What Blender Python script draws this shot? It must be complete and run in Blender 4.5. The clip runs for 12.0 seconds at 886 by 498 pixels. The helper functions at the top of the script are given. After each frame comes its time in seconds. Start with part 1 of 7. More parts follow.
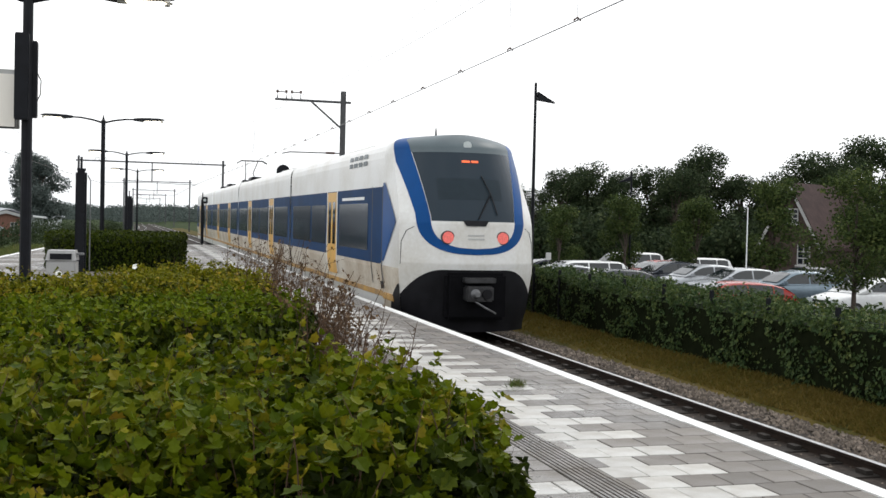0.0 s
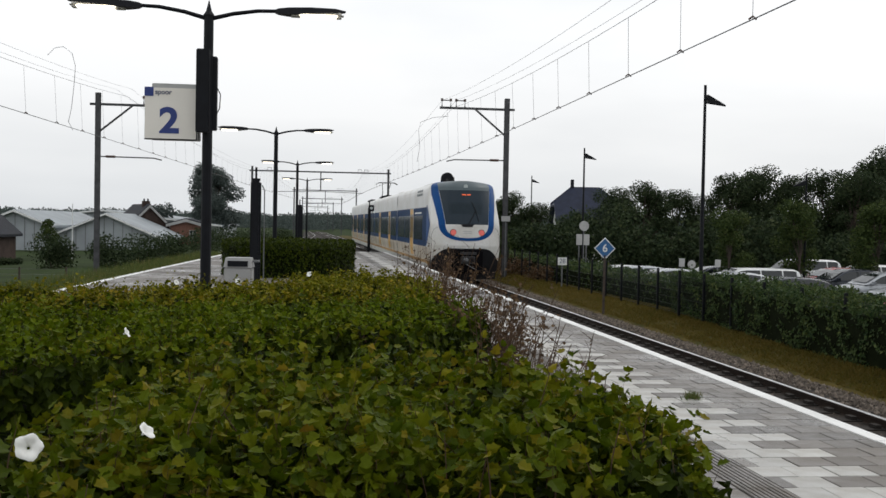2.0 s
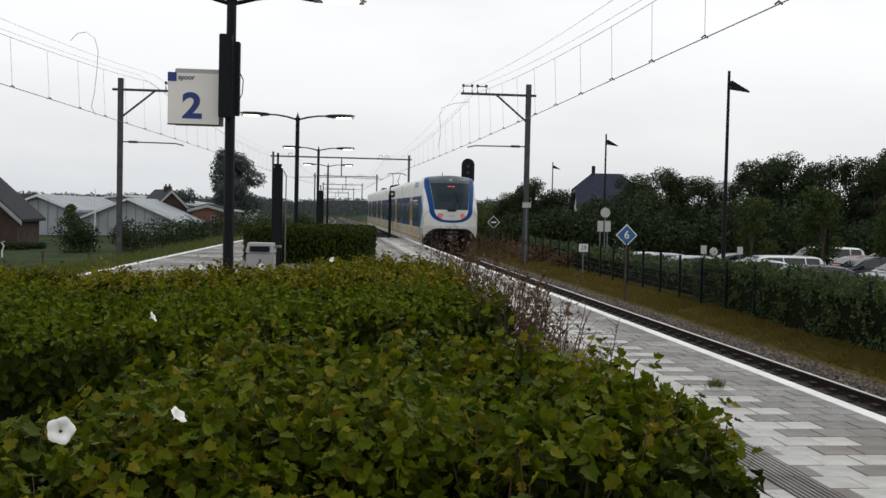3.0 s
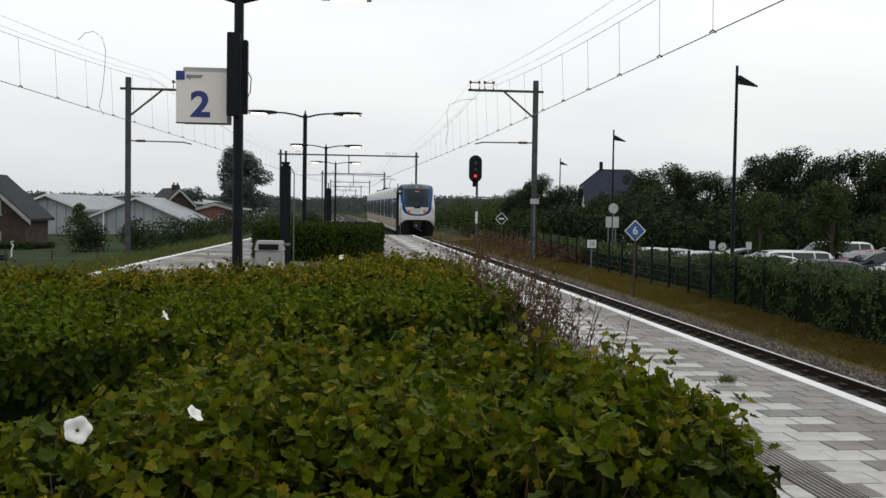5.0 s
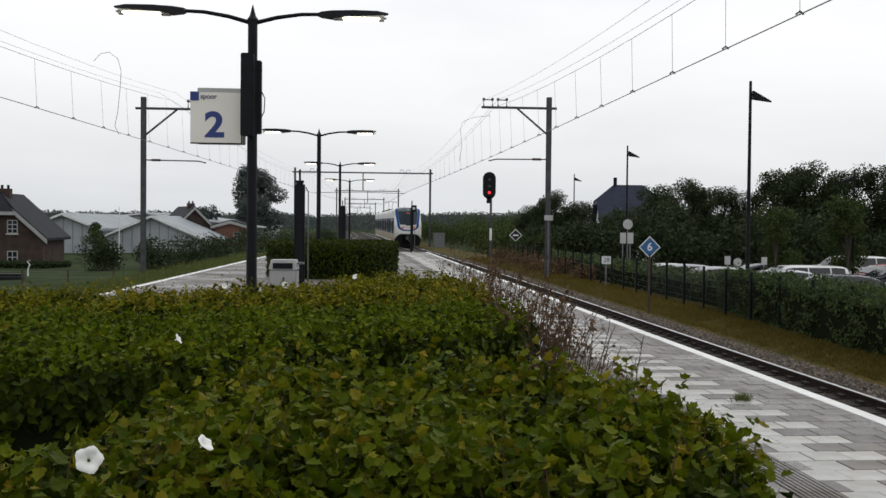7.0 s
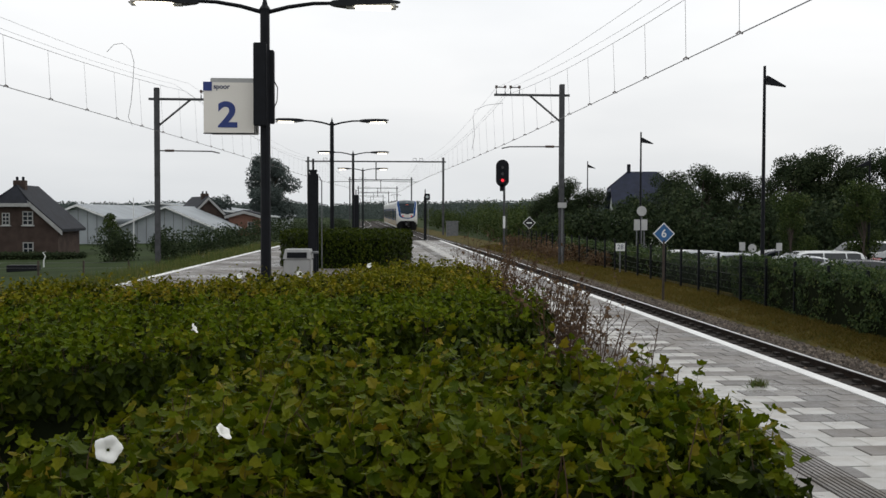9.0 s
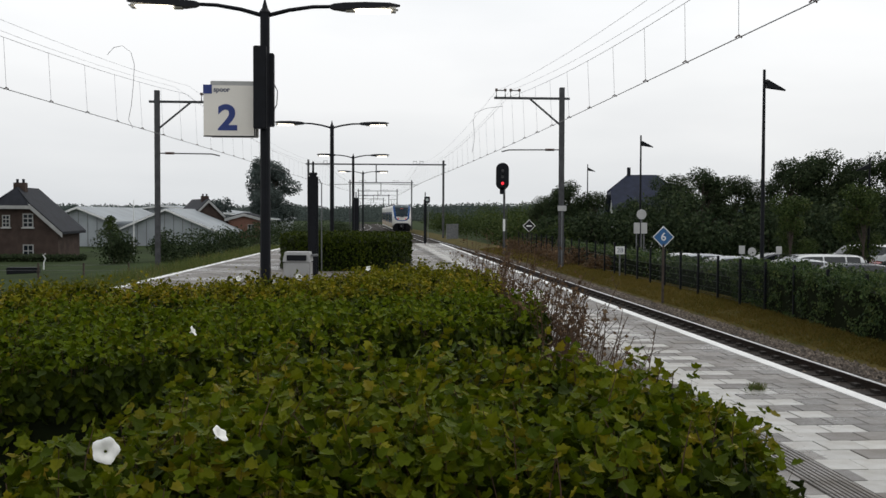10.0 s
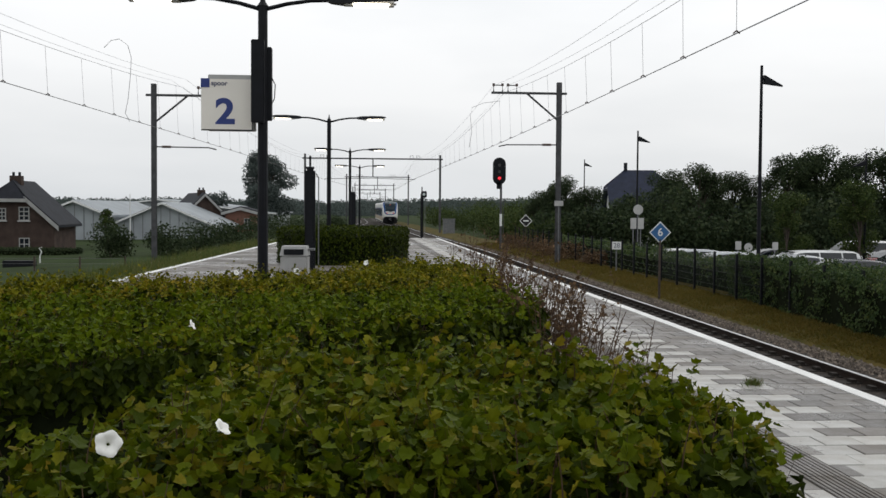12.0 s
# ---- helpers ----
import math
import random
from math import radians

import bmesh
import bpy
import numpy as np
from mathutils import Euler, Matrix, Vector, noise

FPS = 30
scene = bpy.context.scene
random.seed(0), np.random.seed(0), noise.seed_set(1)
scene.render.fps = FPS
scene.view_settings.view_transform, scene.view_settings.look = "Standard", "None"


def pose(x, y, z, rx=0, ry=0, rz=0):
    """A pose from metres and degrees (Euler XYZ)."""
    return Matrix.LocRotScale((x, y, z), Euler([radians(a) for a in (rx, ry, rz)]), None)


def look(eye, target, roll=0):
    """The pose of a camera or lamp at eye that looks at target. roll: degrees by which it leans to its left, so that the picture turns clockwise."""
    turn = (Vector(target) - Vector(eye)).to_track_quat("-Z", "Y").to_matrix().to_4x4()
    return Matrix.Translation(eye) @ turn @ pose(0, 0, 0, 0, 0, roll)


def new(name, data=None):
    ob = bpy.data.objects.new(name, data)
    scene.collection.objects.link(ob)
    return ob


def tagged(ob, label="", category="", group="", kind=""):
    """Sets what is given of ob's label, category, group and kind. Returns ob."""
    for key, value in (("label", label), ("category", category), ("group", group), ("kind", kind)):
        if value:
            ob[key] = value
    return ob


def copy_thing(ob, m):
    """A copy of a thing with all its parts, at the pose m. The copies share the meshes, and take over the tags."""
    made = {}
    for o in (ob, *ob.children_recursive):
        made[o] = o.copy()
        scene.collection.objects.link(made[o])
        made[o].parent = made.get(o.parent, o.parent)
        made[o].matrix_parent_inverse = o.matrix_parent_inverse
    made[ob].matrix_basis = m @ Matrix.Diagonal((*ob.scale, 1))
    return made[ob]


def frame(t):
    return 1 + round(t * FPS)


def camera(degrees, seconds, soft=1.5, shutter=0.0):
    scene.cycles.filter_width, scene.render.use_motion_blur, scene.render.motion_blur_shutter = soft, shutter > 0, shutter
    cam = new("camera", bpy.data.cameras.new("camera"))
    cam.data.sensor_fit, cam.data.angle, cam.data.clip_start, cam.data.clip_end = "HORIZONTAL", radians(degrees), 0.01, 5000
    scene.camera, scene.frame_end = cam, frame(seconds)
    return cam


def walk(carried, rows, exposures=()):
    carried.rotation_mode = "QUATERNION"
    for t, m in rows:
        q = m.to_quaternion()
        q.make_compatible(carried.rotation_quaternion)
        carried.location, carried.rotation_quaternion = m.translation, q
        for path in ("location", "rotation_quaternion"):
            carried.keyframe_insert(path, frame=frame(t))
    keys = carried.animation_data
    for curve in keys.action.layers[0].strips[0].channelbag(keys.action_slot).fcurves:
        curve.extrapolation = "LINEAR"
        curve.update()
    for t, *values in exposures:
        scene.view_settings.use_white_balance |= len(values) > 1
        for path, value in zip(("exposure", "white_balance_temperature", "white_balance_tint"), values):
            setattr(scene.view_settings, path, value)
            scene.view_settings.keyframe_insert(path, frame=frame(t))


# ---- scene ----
# World: y runs along the straight track, x to its right side, z = 0 is the platform's top.
cam = camera(45.0, 12.0)
ROWS = [
    (0.0, 0.091, -0.157, 1.673, -16.178, -1.534, -1.343),
    (0.5, 0.089, -0.059, 1.679, -13.715, -1.822, -1.719),
    (1.0, 0.088, -0.040, 1.669, -11.014, -1.498, -1.468),
    (1.5, 0.049, -0.017, 1.672, -8.873, -1.146, -1.037),
    (2.0, 0.036, -0.033, 1.680, -7.512, -1.354, -1.085),
    (2.5, 0.024, -0.033, 1.681, -6.834, -1.781, -1.242),
    (3.0, 0.010, -0.009, 1.676, -6.431, -2.117, -1.269),
    (5.0, -0.007, -0.002, 1.676, -6.032, -2.291, -0.896),
    (5.5, -0.010, -0.000, 1.682, -5.843, -2.073, -0.832),
    (6.0, -0.014, 0.005, 1.701, -5.731, -1.613, -0.536),
    (6.5, -0.002, -0.001, 1.707, -5.152, -0.904, -0.490),
    (7.0, 0.005, -0.006, 1.704, -5.265, -1.421, -0.549),
    (7.5, -0.002, -0.001, 1.704, -4.486, -1.883, -0.299),
    (9.5, 0.002, -0.008, 1.703, -4.580, -2.057, -0.066),
    (10.0, 0.010, -0.027, 1.706, -4.545, -1.899, -0.186),
    (10.5, 0.000, -0.000, 1.700, -4.810, -2.100, -0.270),
    (11.0, 0.002, -0.029, 1.703, -4.756, -2.130, -0.436),
    (11.5, -0.009, -0.019, 1.705, -4.982, -2.383, -0.435),
    (12.0, -0.005, -0.031, 1.706, -4.732, -2.185, -0.391),
]
EXPOSURES = [(0.0, 0.44), (0.5, 0.20), (1.0, 0.02), (1.5, -0.08), (2.5, -0.22), (12.0, -0.22)]
walk(cam, [(t, pose(x, y, z, 90 + pitch, roll, yaw)) for t, x, y, z, yaw, pitch, roll in ROWS], EXPOSURES)

RAIL = -0.68          # top of the rails
TRACK = 6.63          # centre of the straight track
EDGE = 4.78           # platform edge beside it
GROUND = -1.15        # ground along the railway
PARK = -1.45          # car park and the land behind it

# ---- world and light: a bright overcast sky ----
world = bpy.data.worlds.new("overcast")
scene.world = world
world.use_nodes = True
wn, wl = world.node_tree.nodes, world.node_tree.links
wn.clear()
SUN_EL, SUN_AZ = 48.0, 60.0
sky = wn.new("ShaderNodeTexSky")
sky.sky_type, sky.sun_disc = "NISHITA", False
sky.sun_elevation, sky.sun_rotation = radians(SUN_EL), radians(SUN_AZ)
sky.dust_density = 4.0
coord = wn.new("ShaderNodeTexCoord")
mapping = wn.new("ShaderNodeMapping")
mapping.inputs["Scale"].default_value = (1.0, 1.0, 4.0)
clouds = wn.new("ShaderNodeTexNoise")
clouds.inputs["Scale"].default_value, clouds.inputs["Detail"].default_value = 1.6, 5.0
ramp = wn.new("ShaderNodeValToRGB")
ramp.color_ramp.elements[0].position, ramp.color_ramp.elements[0].color = 0.30, (0.84, 0.87, 0.90, 1)
ramp.color_ramp.elements[1].position, ramp.color_ramp.elements[1].color = 0.66, (1.10, 1.11, 1.12, 1)
dim = wn.new("ShaderNodeVectorMath")
dim.operation, dim.inputs["Scale"].default_value = "SCALE", 0.10
mix = wn.new("ShaderNodeMix")
mix.data_type, mix.inputs["Factor"].default_value = "RGBA", 0.93
back = wn.new("ShaderNodeBackground")
wout = wn.new("ShaderNodeOutputWorld")
wl.new(coord.outputs["Generated"], mapping.inputs["Vector"])
wl.new(mapping.outputs["Vector"], clouds.inputs["Vector"])
wl.new(clouds.outputs["Fac"], ramp.inputs["Fac"])
wl.new(sky.outputs["Color"], dim.inputs[0])
wl.new(dim.outputs["Vector"], mix.inputs["A"])
axes = wn.new("ShaderNodeSeparateXYZ")
lift = wn.new("ShaderNodeValToRGB")
stops = lift.color_ramp.elements
stops[0].position, stops[0].color = 0.0, (0.885, 0.90, 0.91, 1)
stops[1].position, stops[1].color = 1.0, (1.04, 1.04, 1.04, 1)
for at, value in ((0.09, 1.02), (0.20, 1.14)):
    stops.new(at).color = (value, value, value, 1)
veil = wn.new("ShaderNodeVectorMath")
veil.operation = "MULTIPLY"
wl.new(coord.outputs["Generated"], axes.inputs["Vector"])
wl.new(axes.outputs["Z"], lift.inputs["Fac"])
wl.new(ramp.outputs["Color"], veil.inputs[0])
wl.new(lift.outputs["Color"], veil.inputs[1])
wl.new(veil.outputs["Vector"], mix.inputs["B"])
wl.new(mix.outputs["Result"], back.inputs["Color"])
wl.new(back.outputs["Background"], wout.inputs["Surface"])
back.inputs["Strength"].default_value = 1.0

sun = new("sun", bpy.data.lights.new("sun", "SUN"))
sun.data.energy, sun.data.angle, sun.data.color = 0.5, radians(20), (1.0, 0.96, 0.9)
az, el = radians(SUN_AZ), radians(SUN_EL)
sun.matrix_world = look((0, 0, 0), (-math.sin(az) * math.cos(el), -math.cos(az) * math.cos(el), -math.sin(el)))
sun.location = (0, 0, 60)


# ---- materials ----
def mat(name, color, rough=0.6, metal=0.0, var=0.25, scale=6.0, fine=60.0, bump=0.0, second=None, mixat=0.5,
        random_tint=0.0, island=False, emit=0.0, rough_var=0.0, spec=0.5):
    """A surface with variation at two scales, an optional second colour in patches and an optional tint by piece."""
    m = bpy.data.materials.new(name)
    m.use_nodes = True
    n, l = m.node_tree.nodes, m.node_tree.links
    b = n["Principled BSDF"]
    b.inputs["Roughness"].default_value, b.inputs["Metallic"].default_value = rough, metal
    b.inputs["Specular IOR Level"].default_value = spec
    tc = n.new("ShaderNodeTexCoord")
    big, small = n.new("ShaderNodeTexNoise"), n.new("ShaderNodeTexNoise")
    for t, s in ((big, scale), (small, fine)):
        t.inputs["Scale"].default_value, t.inputs["Detail"].default_value = s, 4.0
        l.new(tc.outputs["Object"], t.inputs["Vector"])
    c = n.new("ShaderNodeMix")
    c.data_type = "RGBA"
    dark = [v * (1 - var) for v in color]
    c.inputs["A"].default_value = (*(second or dark), 1)
    c.inputs["B"].default_value = (*[min(1, v * (1 + var * 0.6)) for v in color], 1)
    r = n.new("ShaderNodeMapRange")
    r.inputs["From Min"].default_value, r.inputs["From Max"].default_value = mixat - 0.17, mixat + 0.17
    add = n.new("ShaderNodeMath")
    add.operation = "MULTIPLY_ADD"
    add.inputs[1].default_value = 0.35
    l.new(small.outputs["Fac"], add.inputs[0])
    sub = n.new("ShaderNodeMath")
    sub.operation, sub.inputs[1].default_value = "SUBTRACT", 0.175
    l.new(big.outputs["Fac"], sub.inputs[0])
    l.new(sub.outputs[0], add.inputs[2])
    l.new(add.outputs[0], r.inputs["Value"])
    l.new(r.outputs["Result"], c.inputs["Factor"])
    out = c.outputs["Result"]
    if random_tint:
        src = n.new("ShaderNodeNewGeometry").outputs["Random Per Island"] if island else n.new("ShaderNodeObjectInfo").outputs["Random"]
        k = n.new("ShaderNodeMapRange")
        k.inputs["To Min"].default_value, k.inputs["To Max"].default_value = 1 - random_tint, 1 + random_tint
        l.new(src, k.inputs["Value"])
        v = n.new("ShaderNodeVectorMath")
        v.operation = "SCALE"
        l.new(out, v.inputs[0])
        l.new(k.outputs["Result"], v.inputs["Scale"])
        out = v.outputs["Vector"]
    l.new(out, b.inputs["Base Color"])
    if rough_var:
        k = n.new("ShaderNodeMapRange")
        k.inputs["From Min"].default_value, k.inputs["From Max"].default_value = 0.35, 0.65
        k.inputs["To Min"].default_value, k.inputs["To Max"].default_value = max(0.03, rough - rough_var), min(1, rough + rough_var)
        l.new(big.outputs["Fac"], k.inputs["Value"])
        l.new(k.outputs["Result"], b.inputs["Roughness"])
    if bump:
        u = n.new("ShaderNodeBump")
        u.inputs["Strength"].default_value, u.inputs["Distance"].default_value = bump, 0.01
        l.new(small.outputs["Fac"], u.inputs["Height"])
        l.new(u.outputs["Normal"], b.inputs["Normal"])
    if emit:
        b.inputs["Emission Color"].default_value, b.inputs["Emission Strength"].default_value = (*color, 1), emit
    return m


def leafy(name, a, b, c, rough=0.45, through_light=0.25, spec=0.22, single=False, patch=0.8):
    """Leaves: three colours spread leaf by leaf and in patches over the plant, a little light passing through."""
    m = bpy.data.materials.new(name)
    m.use_nodes = True
    n, l = m.node_tree.nodes, m.node_tree.links
    p = n["Principled BSDF"]
    src = n.new("ShaderNodeObjectInfo").outputs["Random"] if single else n.new("ShaderNodeNewGeometry").outputs["Random Per Island"]
    tc = n.new("ShaderNodeTexCoord")
    area, fine = n.new("ShaderNodeTexNoise"), n.new("ShaderNodeTexNoise")
    area.inputs["Scale"].default_value, fine.inputs["Scale"].default_value = patch, 55.0
    for t in (area, fine):
        l.new(tc.outputs["Object"], t.inputs["Vector"])
    k = n.new("ShaderNodeMath")
    k.operation, k.inputs[1].default_value, k.inputs[2].default_value = "MULTIPLY_ADD", 0.9, -0.45
    l.new(area.outputs["Fac"], k.inputs[0])
    add = n.new("ShaderNodeMath")
    add.operation = "ADD"
    l.new(src, add.inputs[0])
    l.new(k.outputs[0], add.inputs[1])
    r = n.new("ShaderNodeValToRGB")
    e = r.color_ramp.elements
    e[0].position, e[0].color = 0.0, (*a, 1)
    e[1].position, e[1].color = 1.0, (*c, 1)
    mid = e.new(0.58)
    mid.color = (*b, 1)
    high = e.new(0.90)
    high.color = (*[0.75 * y + 0.25 * z for y, z in zip(b, c)], 1)
    l.new(add.outputs[0], r.inputs["Fac"])
    v = n.new("ShaderNodeMapRange")
    v.inputs["To Min"].default_value, v.inputs["To Max"].default_value = 0.7, 1.3
    l.new(fine.outputs["Fac"], v.inputs["Value"])
    s = n.new("ShaderNodeVectorMath")
    s.operation = "SCALE"
    l.new(r.outputs["Color"], s.inputs[0])
    l.new(v.outputs["Result"], s.inputs["Scale"])
    l.new(s.outputs["Vector"], p.inputs["Base Color"])
    p.inputs["Roughness"].default_value = rough
    p.inputs["Specular IOR Level"].default_value = spec
    bump = n.new("ShaderNodeBump")
    bump.inputs["Strength"].default_value, bump.inputs["Distance"].default_value = 0.5, 0.006
    l.new(fine.outputs["Fac"], bump.inputs["Height"])
    l.new(bump.outputs["Normal"], p.inputs["Normal"])
    t = n.new("ShaderNodeBsdfTranslucent")
    l.new(s.outputs["Vector"], t.inputs["Color"])
    x = n.new("ShaderNodeMixShader")
    x.inputs["Fac"].default_value = through_light
    l.new(p.outputs["BSDF"], x.inputs[1])
    l.new(t.outputs["BSDF"], x.inputs[2])
    l.new(x.outputs["Shader"], n["Material Output"].inputs["Surface"])
    return m


def wet(m, low=0.10, high=0.62, size=0.55):
    """Uneven wetness over paving: films of water in patches, the rest drying."""
    n, l = m.node_tree.nodes, m.node_tree.links
    b = n["Principled BSDF"]
    g = n.new("ShaderNodeNewGeometry")
    a, c = n.new("ShaderNodeTexNoise"), n.new("ShaderNodeTexNoise")
    for t, f in ((a, size), (c, 9.0)):
        t.inputs["Scale"].default_value, t.inputs["Detail"].default_value = f, 3.0
        l.new(g.outputs["Position"], t.inputs["Vector"])
    k = n.new("ShaderNodeMath")
    k.operation, k.inputs[1].default_value = "MULTIPLY_ADD", 0.22
    l.new(c.outputs["Fac"], k.inputs[0])
    l.new(a.outputs["Fac"], k.inputs[2])
    r = n.new("ShaderNodeMapRange")
    r.inputs["From Min"].default_value, r.inputs["From Max"].default_value = 0.56, 0.80
    r.inputs["To Min"].default_value, r.inputs["To Max"].default_value = high, low
    l.new(k.outputs[0], r.inputs["Value"])
    l.new(r.outputs["Result"], b.inputs["Roughness"])
    # water fills the pores: smoother and darker where it stands
    d = n.new("ShaderNodeMapRange")
    d.inputs["From Min"].default_value, d.inputs["From Max"].default_value = low, high
    d.inputs["To Min"].default_value, d.inputs["To Max"].default_value = 0.80, 1.0
    l.new(r.outputs["Result"], d.inputs["Value"])
    v = n.new("ShaderNodeVectorMath")
    v.operation = "SCALE"
    old = b.inputs["Base Color"].links[0].from_socket
    l.new(old, v.inputs[0])
    l.new(d.outputs["Result"], v.inputs["Scale"])
    l.new(v.outputs["Vector"], b.inputs["Base Color"])
    return m


def glass(name, color, rough=0.05, spec=0.45):
    m = bpy.data.materials.new(name)
    m.use_nodes = True
    b = m.node_tree.nodes["Principled BSDF"]
    b.inputs["Base Color"].default_value, b.inputs["Roughness"].default_value = (*color, 1), rough
    b.inputs["Specular IOR Level"].default_value = spec
    return m


